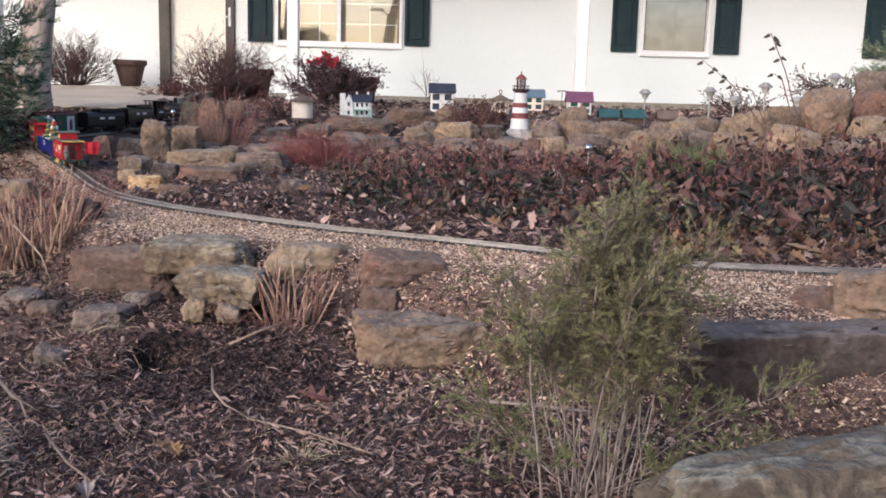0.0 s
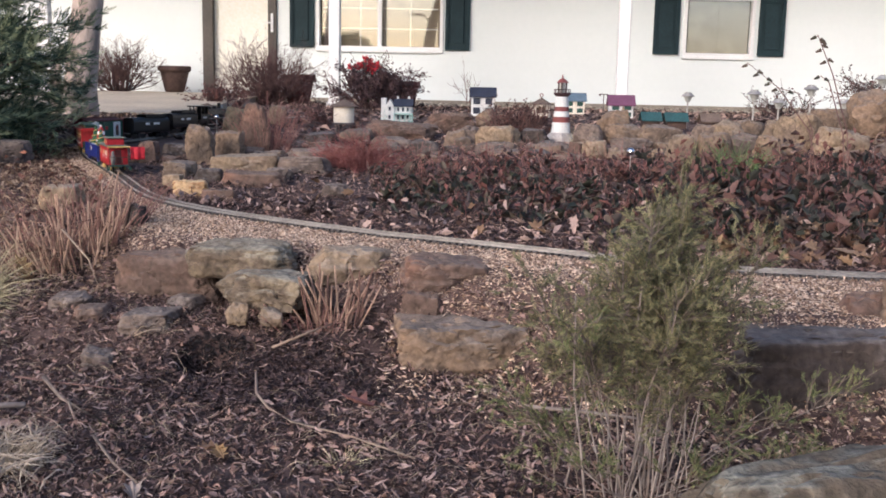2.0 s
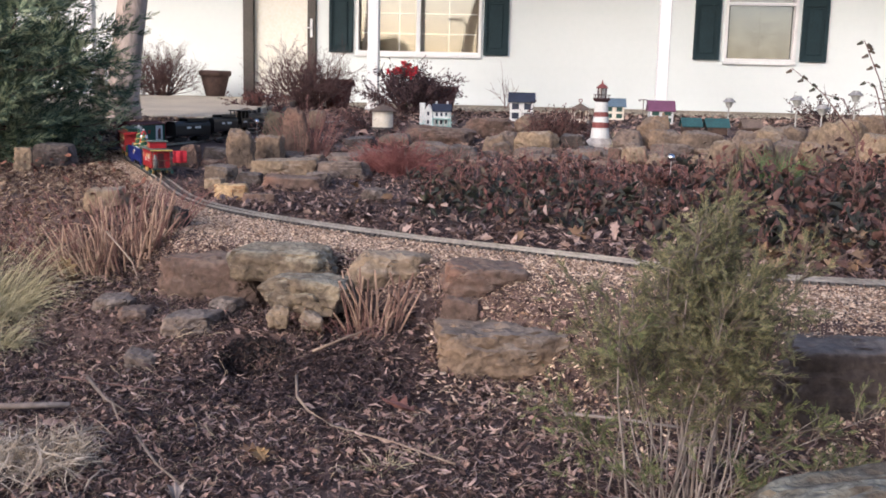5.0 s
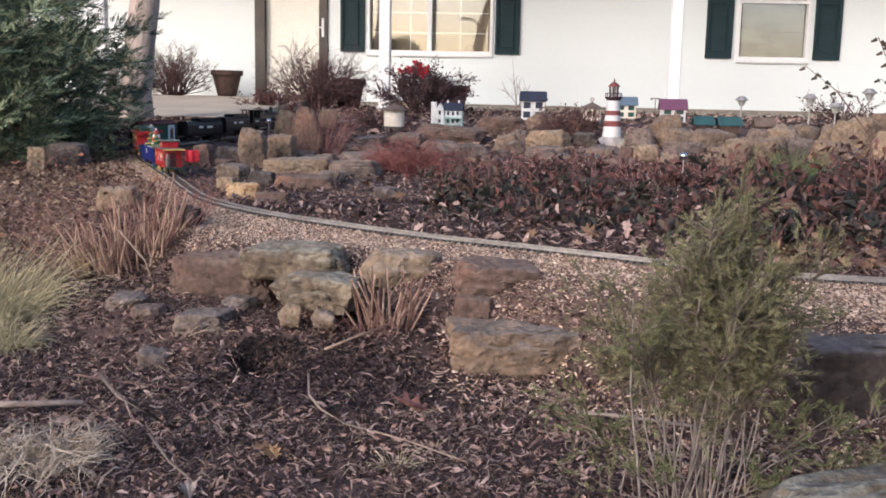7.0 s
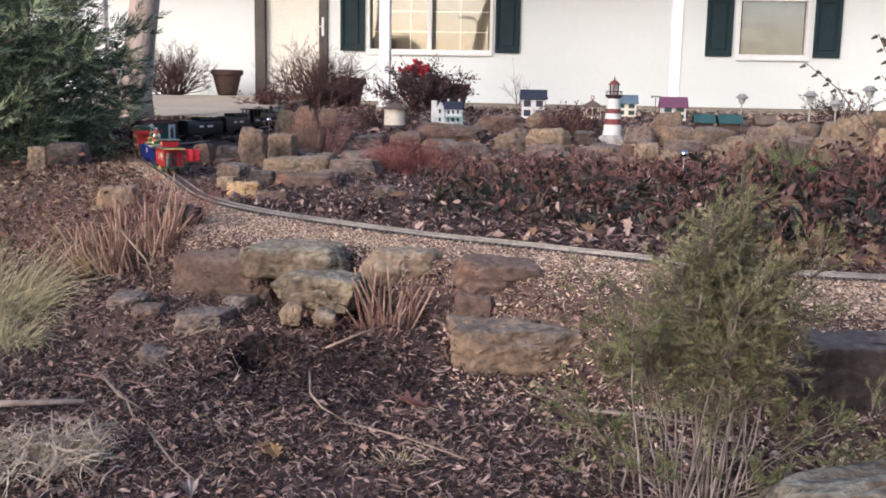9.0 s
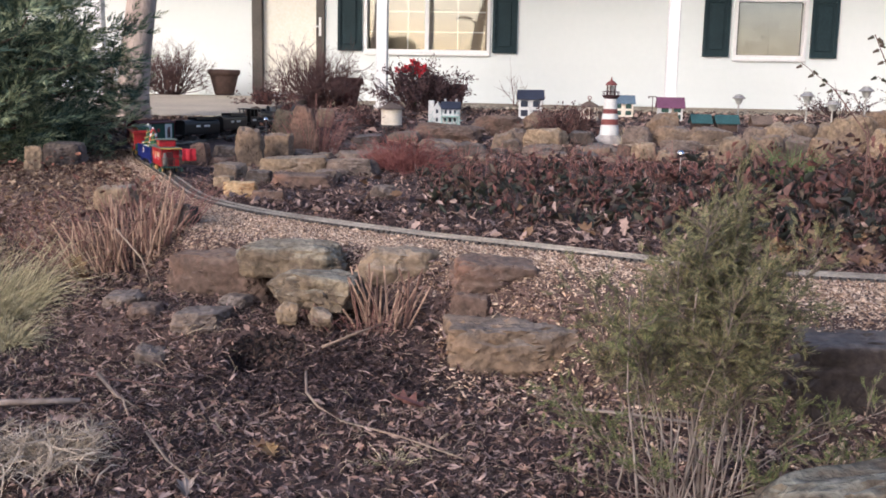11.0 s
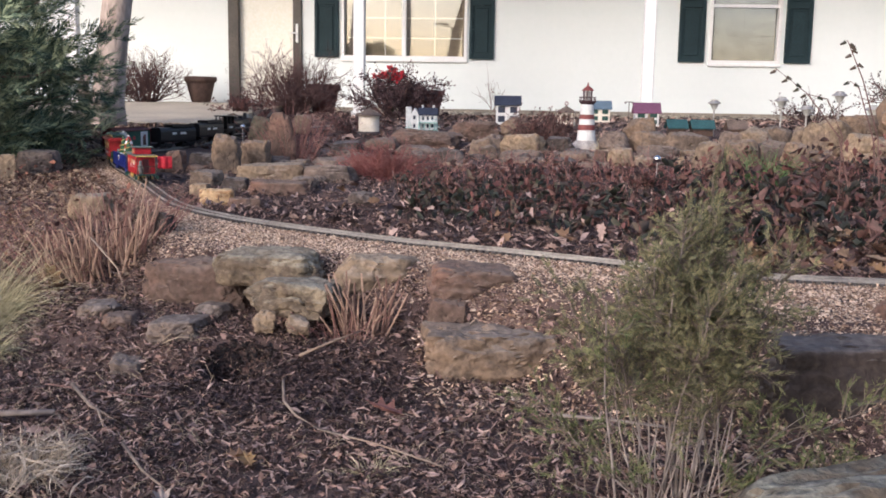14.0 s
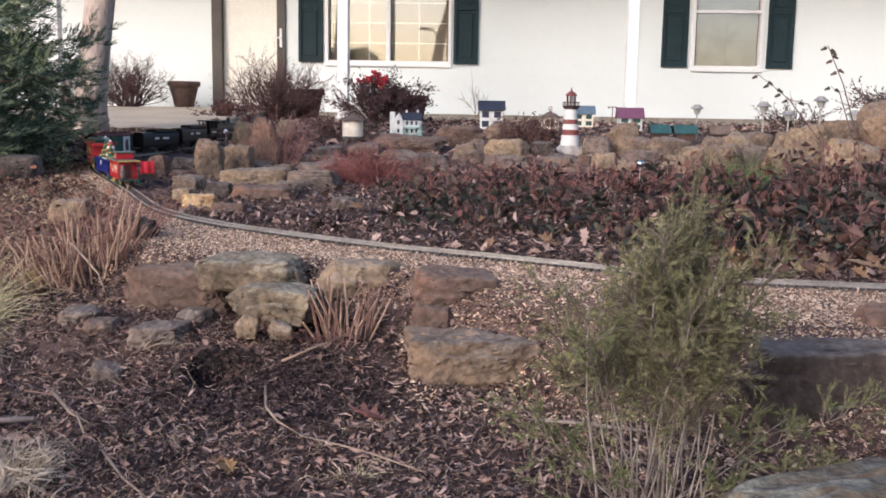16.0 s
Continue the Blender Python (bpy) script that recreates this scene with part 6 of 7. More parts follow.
def lone_leaf(x, y, s, rz, material, label, lift=0.02, tilt=18):
    vs, fs = leaf_shape("oak", s)
    so = Soup()
    so.add(vs, fs)
    o = tagged(so.object("fallen_leaf", material), label, "leaf")
    o.matrix_world = Matrix.Translation(on_ground(x, y, lift)) @ Euler((radians(tilt), radians(-8), radians(rz))).to_matrix().to_4x4()
    o.modifiers.new("thick", "SOLIDIFY").thickness = 0.0008


M["leaf_red"] = mat("red_leaf", (0.2, 0.09, 0.072), (0.14, 0.06, 0.05), rough=0.8, scale=20, fine=90, bump=0.2)
M["leaf_tan"] = mat("tan_leaf", (0.33, 0.19, 0.105), (0.23, 0.125, 0.07), rough=0.8, scale=20, fine=90, bump=0.2)
M["leaf_yellow"] = mat("yellow_leaf", (0.32, 0.2, 0.09), (0.25, 0.15, 0.07), rough=0.8, scale=20, fine=90, bump=0.2)
lone_leaf(-0.265, 2.2, 0.105, 80, M["leaf_red"], "fallen reddish oak leaf on dark soil")
lone_leaf(-0.53, 1.895, 0.075, 130, M["leaf_tan"], "fallen tan oak leaf on litter")
lone_leaf(-0.51, 1.875, 0.06, 30, M["leaf_yellow"], "curled orange-tan oak leaf", tilt=12)
lone_leaf(-1.53, 3.16, 0.1, 60, M["leaf_yellow"], "yellow oak leaf caught in dry stalks", lift=0.05, tilt=50)
lone_leaf(-1.5, 3.1, 0.09, 160, M["leaf_tan"], "tan oak leaf under dry stalks", lift=0.02)
lone_leaf(-0.61, 1.66, 0.06, 20, M["deadwood"], "pale curled leaf on litter")
lone_leaf(0.37, 1.9, 0.09, 40, M["leaf_red"], "red-brown leaf under the cedar", tilt=40)
lone_leaf(0.34, 1.88, 0.08, 140, M["leaf_tan"], "tan leaf under the cedar bush", tilt=35)

# ---- garden ornaments ----
def paint(name, a, rough=0.55, f=0.8, scale=14, fine=90, bump=0.12):
    return mat(name, a, tuple(v * f for v in a), rough=rough, scale=scale, fine=fine, bump=bump)


M["terracotta"] = paint("terracotta", (0.1, 0.06, 0.048), 0.8, 0.7)
M["terra_red"] = paint("red_pot", (0.12, 0.04, 0.035), 0.8, 0.75)
M["cream_tank"] = paint("weathered_cream", (0.82, 0.74, 0.62), 0.8, 0.85)
M["roofgrey"] = paint("brown_grey_roof", (0.17, 0.125, 0.1), 0.85, 0.7)
M["wood_grey"] = paint("grey_wood", (0.13, 0.11, 0.105), 0.85, 0.7)
M["white_mini"] = paint("weathered_white", (0.7, 0.7, 0.68), 0.7, 0.85)
M["aqua"] = paint("pale_aqua", (0.34, 0.55, 0.52), 0.7, 0.8)
M["slate"] = paint("slate_blue_roof", (0.028, 0.035, 0.06), 0.7, 0.75)
M["bluegrey"] = paint("blue_grey_roof", (0.12, 0.175, 0.225), 0.7, 0.85)
M["purple"] = paint("purple_roof", (0.17, 0.065, 0.12), 0.7, 0.85)
M["teal"] = paint("teal_roof", (0.03, 0.095, 0.1), 0.75, 0.8)
M["dkgreen"] = paint("dark_green_paint", (0.02, 0.07, 0.055), 0.55, 0.85)
M["brown"] = paint("brown_paint", (0.1, 0.06, 0.045), 0.8, 0.7)
M["lhred"] = paint("faded_red", (0.22, 0.06, 0.055), 0.75, 0.8)
M["lhdark"] = paint("dark_red_brown", (0.055, 0.02, 0.022), 0.7, 0.8)
M["stone_base"] = paint("pale_stone", (0.46, 0.42, 0.39), 0.85, 0.75)
M["chrome"] = mat("brushed_steel", (0.5, 0.49, 0.46), (0.38, 0.37, 0.35), rough=0.5, metal=0.7, scale=12, fine=60, bump=0.05)
M["lens"] = mat("frosted_lens", (0.5, 0.5, 0.46), (0.36, 0.36, 0.33), rough=0.4, scale=12, fine=60, bump=0.05)
M["black"] = paint("satin_black", (0.012, 0.012, 0.014), 0.4, 0.7)
M["mirror"] = mat("mirror_ball", (0.8, 0.8, 0.82), (0.75, 0.75, 0.78), rough=0.06, metal=1.0, scale=5, fine=30, bump=0)


def lathe(bm, prof, seg=24):
    """A turned body from (radius, height) pairs."""
    rings = [[bm.verts.new((r * math.cos(j * math.tau / seg), r * math.sin(j * math.tau / seg), z)) for j in range(seg)] for r, z in prof]
    for a, b in zip(rings, rings[1:]):
        for j in range(seg):
            bm.faces.new((a[j], a[(j + 1) % seg], b[(j + 1) % seg], b[j]))
    bm.faces.new(rings[0][::-1])
    bm.faces.new(rings[-1])
    return bm


def gable(bm, x0, x1, y0, y1, z, rise, over=0.01, thick=0.008):
    """A two-sided roof with its ridge along x."""
    ym = (y0 + y1) / 2
    for s in (-1, 1):
        ye = ym + s * ((y1 - y0) / 2 + over)
        ze = z - rise * over / ((y1 - y0) / 2)
        vs = [bm.verts.new(v) for v in ((x0 - over, ye, ze), (x1 + over, ye, ze), (x1 + over, ym, z + rise), (x0 - over, ym, z + rise),
                                        (x0 - over, ye, ze + thick), (x1 + over, ye, ze + thick), (x1 + over, ym, z + rise + thick), (x0 - over, ym, z + rise + thick))]
        for f in ((0, 1, 2, 3), (4, 7, 6, 5), (0, 4, 5, 1), (3, 2, 6, 7), (0, 3, 7, 4), (1, 5, 6, 2)):
            bm.faces.new([vs[i] for i in f])
    return bm


def pot(x, y, z, r, h, material, label, soil=True):
    t = thing("flower_pot", label, "pot", pose(x, y, z), "porch pots")
    part("body", lathe(bmesh.new(), [(r * 0.55, 0), (r * 0.62, h * 0.1), (r * 0.84, h * 0.7), (r * 0.86, h * 0.78), (r * 0.97, h * 0.8), (r, h * 0.84), (r, h * 0.98), (r * 0.97, h), (r * 0.88, h), (r * 0.86, h * 0.9)], 28), material, t, smooth=True)
    part("soil", cyl(bmesh.new(), r * 0.85, r * 0.85, h * 0.86, h * 0.905, 20), M["soil"], t, "dark potting soil")


pot(-4.55, 14.25, 0.665, 0.235, 0.37, M["terracotta"], "large brown ribbed flower pot on the porch")
pot(-2.49, 13.0, 0.535, 0.23, 0.4, M["terra_red"], "dark red-brown flower pot behind the bare shrub")
pot(-1.04, 12.5, 0.53, 0.2, 0.34, M["terra_red"], "dark red flower pot beside the leafy bush")


def flowers():
    t = thing("red_flowers", "cluster of bright red artificial blooms above the bush", "flowers", pose(-1.42, 11.85, 0.87))
    s, st = Soup(), Soup()
    pr.seed(71)
    for k in range(22):
        c = Vector((pr.gauss(0, 0.085), pr.gauss(0, 0.05), 0.16 + pr.gauss(0, 0.03)))
        st, s = Soup(), Soup()
        st.tube([Vector((0, 0, -0.3)), c], 0.003, 0.002, seg=4)
        for j in range(14):
            sprig(s, c, rv(1) + Vector((0, -0.4, 0.3)), 0.058, 0.036)
        b = s.object("bloom", M["flower"], t, "bright red bloom")
        st.object("flower_stem", M["darkleaf"], b)


flowers()


def water_tower():
    t = thing("water_tower", "model water tower with cream tank on grey timber legs", "model building", pose(-1.095, 7.6, 0.385))
    tank = part("tank", lathe(bmesh.new(), [(0.078, 0.115), (0.08, 0.12), (0.08, 0.235), (0.078, 0.242)], 24), M["cream_tank"], t, "weathered cream staved tank")
    bands = bmesh.new()
    for z in (0.135, 0.165, 0.195, 0.222):
        lathe(bands, [(0.0805, z), (0.082, z + 0.001), (0.082, z + 0.004), (0.0805, z + 0.005)], 24)
    part("hoop", bands, M["cream_tank"], tank)
    part("roof", lathe(bmesh.new(), [(0.106, 0.236), (0.105, 0.243), (0.05, 0.27), (0.006, 0.292), (0.004, 0.298)], 12), M["roofgrey"], t, "brown-grey conical roof")
    part("deck", cyl(bmesh.new(), 0.088, 0.088, 0.1, 0.114, 16), M["wood_grey"], t)
    for a in range(4):
        c, s = math.cos(a * 1.571 + 0.6), math.sin(a * 1.571 + 0.6)
        c2, s2 = math.cos(a * 1.571 + 2.17), math.sin(a * 1.571 + 2.17)
        part("leg", rod(bmesh.new(), (0.075 * c, 0.075 * s, -0.03), (0.06 * c, 0.06 * s, 0.1), 0.008, 0.007), M["wood_grey"], t)
        part("brace", rod(bmesh.new(), (0.073 * c, 0.073 * s, 0.0), (0.062 * c2, 0.062 * s2, 0.09), 0.004), M["wood_grey"], t)


water_tower()


def mini_house():
    t = thing("model_house", "white and aqua model Victorian house with dark roof", "model building", pose(-0.755, 8.4, 0.485))
    w = bmesh.new()
    box(w, -0.02, 0.13, -0.05, 0.07, 0, 0.14)
    box(w, -0.09, -0.021, -0.075, 0.05, 0, 0.14)
    for y in (-0.075,):
        vs = [w.verts.new(v) for v in ((-0.09, y, 0.14), (-0.021, y, 0.14), (-0.0555, y, 0.195), (-0.09, 0.05, 0.14), (-0.021, 0.05, 0.14), (-0.0555, 0.05, 0.195))]
        for f in ((0, 1, 2), (3, 5, 4), (0, 2, 5, 3), (1, 4, 5, 2)):
            w.faces.new([vs[i] for i in f])
    part("house_body", w, M["white_mini"], t, "weathered white body")
    part("side_panel", B(-0.135, -0.091, -0.03, 0.05, 0, 0.205, bevel=0.003), M["white_mini"], t)
    part("roof", gable(bmesh.new(), -0.02, 0.13, -0.05, 0.07, 0.141, 0.05), M["slate"], t, "dark slate roof")
    for x in (0.005, 0.1):
        part("chimney", cyl(bmesh.new(), 0.011, 0.009, 0.16, 0.222, 8, (x, 0.02)), M["white_mini"], t, "white chimney")
    for x, z in ((-0.056, 0.03), (-0.056, 0.1), (0.015, 0.03), (0.055, 0.03), (0.095, 0.03), (0.015, 0.095), (0.055, 0.095), (0.095, 0.095)):
        y = -0.079 if x < -0.02 else -0.054
        part("window", B(x - 0.009, x + 0.009, y, y + 0.003, z, z + 0.032), M["slate"], t, "dark window")
    pch = bmesh.new()
    box(pch, -0.1, 0.145, -0.1, -0.0765, -0.01, 0.012)
    box(pch, -0.02, 0.14, -0.0995, -0.051, 0.07, 0.078)
    for x in (-0.015, 0.03, 0.075, 0.12, 0.138):
        box(pch, x - 0.004, x + 0.004, -0.097, -0.089, 0.0125, 0.0695)
    part("porch", pch, M["aqua"], t, "pale aqua porch")
    vine = Soup()
    pr.seed(5)
    for _ in range(60):
        sprig(vine, Vector((pr.choice((-0.1, 0.13)) + pr.gauss(0, 0.012), -0.085, pr.uniform(0, 0.12))), rv(1), 0.02, 0.008)
    vine.object("vine", M["aqua"], t, "aqua painted climbing trim")


mini_house()


def bird_house(x, y, z, w, d, h, rise, roof, wall, door, label, rz=0):
    t = thing("bird_house", label, "bird house", pose(x, y, z, 0, 0, rz), "painted bird houses")
    b = bmesh.new()
    box(b, -w / 2, w / 2, -d / 2, d / 2, 0, h)
    for x0 in (-w / 2, w / 2 - 0.004):
        vs = [b.verts.new(v) for v in ((x0, -d / 2, h), (x0, d / 2, h), (x0, 0, h + rise * 0.97), (x0 + 0.004, -d / 2, h), (x0 + 0.004, d / 2, h), (x0 + 0.004, 0, h + rise * 0.97))]
        for f in ((0, 1, 2), (3, 5, 4), (0, 2, 5, 3), (1, 4, 5, 2)):
            b.faces.new([vs[i] for i in f])
    part("body", b, wall, t)
    part("roof", gable(bmesh.new(), -w / 2, w / 2, -d / 2, d / 2, h, rise, 0.018), roof, t)
    for sx in (-1, 1):
        for zz in (0.12, 0.58):
            part("window", B(sx * w * 0.26 - w * 0.15, sx * w * 0.26 + w * 0.15, -d / 2 - 0.004, -d / 2 - 0.001, h * zz, h * (zz + 0.3)), door, t)
    return t


bird_house(-0.025, 8.65, 0.55, 0.2, 0.16, 0.175, 0.065, M["slate"], M["white_mini"], M["slate"], "white bird house with a dark blue roof")
bird_house(0.79, 8.85, 0.58, 0.17, 0.14, 0.125, 0.055, M["bluegrey"], M["cream_tank"], M["dkgreen"], "small bird house with a blue-grey roof")
bird_house(1.175, 8.65, 0.56, 0.2, 0.15, 0.12, 0.07, M["purple"], M["white_mini"], M["dkgreen"], "bird house with a purple roof and green door")
for sx, sw in ((1.33, 0.15), (1.53, 0.175), (1.80, 0.15)):
    bird_house(sx, 8.0, 0.5, sw - 0.02, 0.12, 0.07, 0.05, M["teal"] if sx < 1.7 else M["roofgrey"], M["brown"], M["brown"], "low model shed with a teal roof" if sx < 1.7 else "low model shed with a grey-brown roof", rz=3)


def gazebo():
    t = thing("model_gazebo", "small model gazebo with brown roof and ring finial", "model building", pose(0.505, 9.0, 0.56))
    part("roof", lathe(bmesh.new(), [(0.105, 0.095), (0.1, 0.1), (0.05, 0.13), (0.012, 0.15), (0.006, 0.16)], 8), M["roofgrey"], t, "brown-grey hipped roof")
    part("base", cyl(bmesh.new(), 0.085, 0.085, -0.02, 0.014, 8), M["cream_tank"], t)
    for a in range(8):
        part("post", rod(bmesh.new(), (0.075 * math.cos(a * 0.785), 0.075 * math.sin(a * 0.785), 0.014), (0.075 * math.cos(a * 0.785), 0.075 * math.sin(a * 0.785), 0.097), 0.006), M["cream_tank"], t)
    part("lantern", cyl(bmesh.new(), 0.03, 0.03, 0.02, 0.08, 8), M["brown"], t)
    f = bmesh.new()
    for k in range(12):
        a, b = k * math.tau / 12, (k + 1) * math.tau / 12
        rod(f, (0.015 * math.cos(a), 0, 0.178 + 0.015 * math.sin(a)), (0.015 * math.cos(b), 0, 0.178 + 0.015 * math.sin(b)), 0.004)
    part("finial", f, M["lhred"], t, "red ring finial")


gazebo()


def lighthouse():
    t = thing("model_lighthouse", "striped red and white garden lighthouse on a pale base", "lighthouse", pose(0.555, 7.2, 0.425, 0, 0, 0))
    part("base", lathe(bmesh.new(), [(0.118, -0.03), (0.116, 0.012), (0.1, 0.03), (0.08, 0.045), (0.073, 0.052)], 8), M["stone_base"], t, "pale octagonal stepped base")
    zs = [(0.052, 0.125, "white_mini"), (0.126, 0.165, "lhred"), (0.166, 0.205, "white_mini"), (0.206, 0.238, "lhred"), (0.239, 0.31, "white_mini")]
    for a, b, m in zs:
        ra, rb = 0.07 - 0.1 * (a - 0.05), 0.07 - 0.1 * (b - 0.05)
        part("band", lathe(bmesh.new(), [(ra, a), (rb, b)], 20), M[m], t)
    part("gallery", lathe(bmesh.new(), [(0.044, 0.311), (0.058, 0.325), (0.062, 0.33), (0.062, 0.338), (0.04, 0.339)], 16), M["lhdark"], t, "dark red gallery")
    for a in range(10):
        c, s = 0.058 * math.cos(a * 0.628), 0.058 * math.sin(a * 0.628)
        part("baluster", rod(bmesh.new(), (c, s, 0.338), (c, s, 0.362), 0.002), M["lhdark"], t)
    rr = bmesh.new()
    for k in range(20):
        a, b = k * math.tau / 20, (k + 1) * math.tau / 20
        rod(rr, (0.058 * math.cos(a), 0.058 * math.sin(a), 0.362), (0.058 * math.cos(b), 0.058 * math.sin(b), 0.362), 0.0025)
    part("railing", rr, M["lhdark"], t)
    part("lamp", cyl(bmesh.new(), 0.02, 0.02, 0.34, 0.405, 10), M["lens"], t, "pale lantern core")
    for a in range(6):
        c, s = 0.032 * math.cos(a * 1.047 + 0.3), 0.032 * math.sin(a * 1.047 + 0.3)
        part("lantern_post", rod(bmesh.new(), (c, s, 0.339), (c, s, 0.408), 0.004), M["lhdark"], t)
    part("roof", lathe(bmesh.new(), [(0.044, 0.408), (0.042, 0.414), (0.022, 0.434), (0.007, 0.442), (0.006, 0.452), (0.002, 0.468)], 12), M["lhred"], t, "faded red lantern roof")


lighthouse()


def solar_light(x, y, z, top, label, tilt=0):
    h = top - z
    t = thing("path_light", label, "garden light", pose(x, y, z, 0, tilt, 0), "solar path lights")
    part("stake", rod(bmesh.new(), (0, 0, -0.05), (0, 0, h - 0.075), 0.0065, seg=10), M["chrome"], t, "steel stake")
    part("lens", lathe(bmesh.new(), [(0.018, h - 0.08), (0.022, h - 0.07), (0.036, h - 0.035), (0.037, h - 0.03)], 16), M["lens"], t, "clear conical lens")
    part("cap", lathe(bmesh.new(), [(0.054, h - 0.034), (0.056, h - 0.03), (0.05, h - 0.02), (0.034, h - 0.011), (0.03, h)], 18), M["chrome"], t, "brushed steel cap")
    part("panel", B(-0.018, 0.018, -0.018, 0.018, h + 0.0005, h + 0.003), M["black"], t, "dark solar panel")


for lx, ly, lt in ((1.74, 8.6, 0.79), (2.09, 7.8, 0.815), (2.283, 7.8, 0.755), (2.46, 7.6, 0.86), (2.64, 7.4, 0.76), (2.985, 7.6, 0.945)):
    solar_light(lx, ly, ground_z(lx, ly), lt, "steel solar path light on a thin stake")


def shepherd_hook(x, y, z, h, label):
    t = thing("plant_marker", label, "garden stake", pose(x, y, z))
    part("rod", rod(bmesh.new(), (0, 0, -0.05), (0, 0, h), 0.004), M["wood_grey"], t)
    a = bmesh.new()
    rod(a, (-0.03, 0, h), (0.03, 0, h), 0.004)
    rod(a, (-0.03, 0, h), (-0.036, 0, h - 0.012), 0.007, 0.01)
    rod(a, (0.03, 0, h), (0.036, 0, h - 0.012), 0.007, 0.01)
    part("arms", a, M["wood_grey"], t, "twin model lamp heads")


shepherd_hook(1.03, 8.7, 0.52, 0.24, "tiny twin-arm model street lamp")


def gazing_ball(x, y, z, h, r, label):
    t = thing("gazing_ball", label, "garden ornament", pose(x, y, z), "mirrored balls on stakes")
    part("stake", rod(bmesh.new(), (0, 0, -0.04), (0, 0, h), 0.003), M["chrome"], t)
    b = bmesh.new()
    bmesh.ops.create_uvsphere(b, u_segments=20, v_segments=12, radius=r, matrix=Matrix.Translation((0, 0, h)))
    part("ball", b, M["mirror"], t, "mirrored glass ball", smooth=True)


gazing_ball(0.836, 5.6, 0.24, 0.2, 0.022, "small mirrored ball on a thin stake")
gazing_ball(0.845, 5.62, 0.24, 0.105, 0.012, "tiny mirrored ball low on a stake")
gazing_ball(-1.9, 6.9, 0.38, 0.16, 0.018, "small clear ball on a stake by the curve")


def pinnacle(x, y, z, h, label):
    b = bmesh.new()
    lathe(b, [(0.036, -0.03), (0.034, h * 0.3), (0.017, h * 0.75), (0.004, h)], 7)
    o = part("standing_stone", b, M["rock_tan"])
    tagged(o, label, "rock")
    o.matrix_world = pose(x, y, z)


pinnacle(1.11, 8.0, 0.5, 0.17, "slim pointed tan standing stone")

# ---- train ----
M["tr_red"] = paint("train_red", (0.42, 0.02, 0.022), 0.4, 0.85)
M["tr_orange"] = paint("caboose_red", (0.38, 0.012, 0.02), 0.42, 0.85)
M["tr_blue"] = paint("train_blue", (0.012, 0.022, 0.17), 0.4, 0.85)
M["tr_green"] = paint("train_green", (0.012, 0.085, 0.06), 0.45, 0.85)
M["tr_dkgreen"] = paint("roof_green", (0.02, 0.075, 0.06), 0.5, 0.8)
M["tr_black"] = paint("loco_black", (0.01, 0.01, 0.012), 0.35, 0.7)
M["tr_maroon"] = paint("boxcar_end", (0.11, 0.018, 0.02), 0.5, 0.8)
M["gold"] = paint("gold_trim", (0.55, 0.38, 0.12), 0.4, 0.8)
M["snow"] = paint("snow", (0.8, 0.82, 0.86), 0.8, 0.9)
M["fir"] = paint("toy_fir", (0.03, 0.11, 0.05), 0.6, 0.7)
M["car_roof"] = paint("grey_green_roof", (0.13, 0.165, 0.14), 0.55, 0.8)
M["lit_pane"] = paint("cream_pane", (0.6, 0.45, 0.22), 0.4, 0.8)
M["grey_fig"] = paint("grey_figure", (0.2, 0.19, 0.18), 0.6, 0.8)
M["pink"] = paint("pale_pink", (0.7, 0.45, 0.48), 0.6, 0.85)
RAIL = 0.0115


def placed(s, stretch=1.0, high=1.0):
    """The pose of a car whose middle stands at s metres along the track."""
    a, _ = line_at(s - 0.11)
    b, _ = line_at(s + 0.11)
    c = (a + b) / 2
    return Matrix.Translation((c.x, c.y, track_z(c.y) + RAIL)) @ Matrix.Rotation(math.atan2(b.y - a.y, b.x - a.x), 4, "Z") @ Matrix.Diagonal((stretch, 1, high, 1))


def bogies(t, xs, frame_mat):
    for x in xs:
        b = bmesh.new()
        for sy in (-1, 1):
            box(b, x - 0.042, x + 0.042, sy * 0.034 - 0.004, sy * 0.034 + 0.004, 0.014, 0.026, bevel=0.002)
            box(b, x - 0.014, x + 0.014, sy * 0.034 - 0.006, sy * 0.034 + 0.006, 0.008, 0.03, bevel=0.002)
        box(b, x - 0.01, x + 0.01, -0.0295, 0.0295, 0.018, 0.034)
        bg = part("bogie", b, frame_mat, t)
        for dx in (-0.028, 0.028):
            for sy in (-1, 1):
                w = bmesh.new()
                m = Matrix.Translation((x + dx, sy * 0.0235, 0.0145)) @ Matrix.Rotation(radians(90), 4, "X")
                bmesh.ops.create_cone(w, cap_ends=True, segments=16, radius1=0.0155, radius2=0.0145, depth=0.007, matrix=m)
                part("wheel", w, M["tr_black"], bg)


def couplers(t, half):
    for s in (-1, 1):
        part("coupler", B(min(s * half, s * (half + 0.022)), max(s * half, s * (half + 0.022)), -0.007, 0.007, 0.02, 0.031, bevel=0.002), M["tr_black"], t)


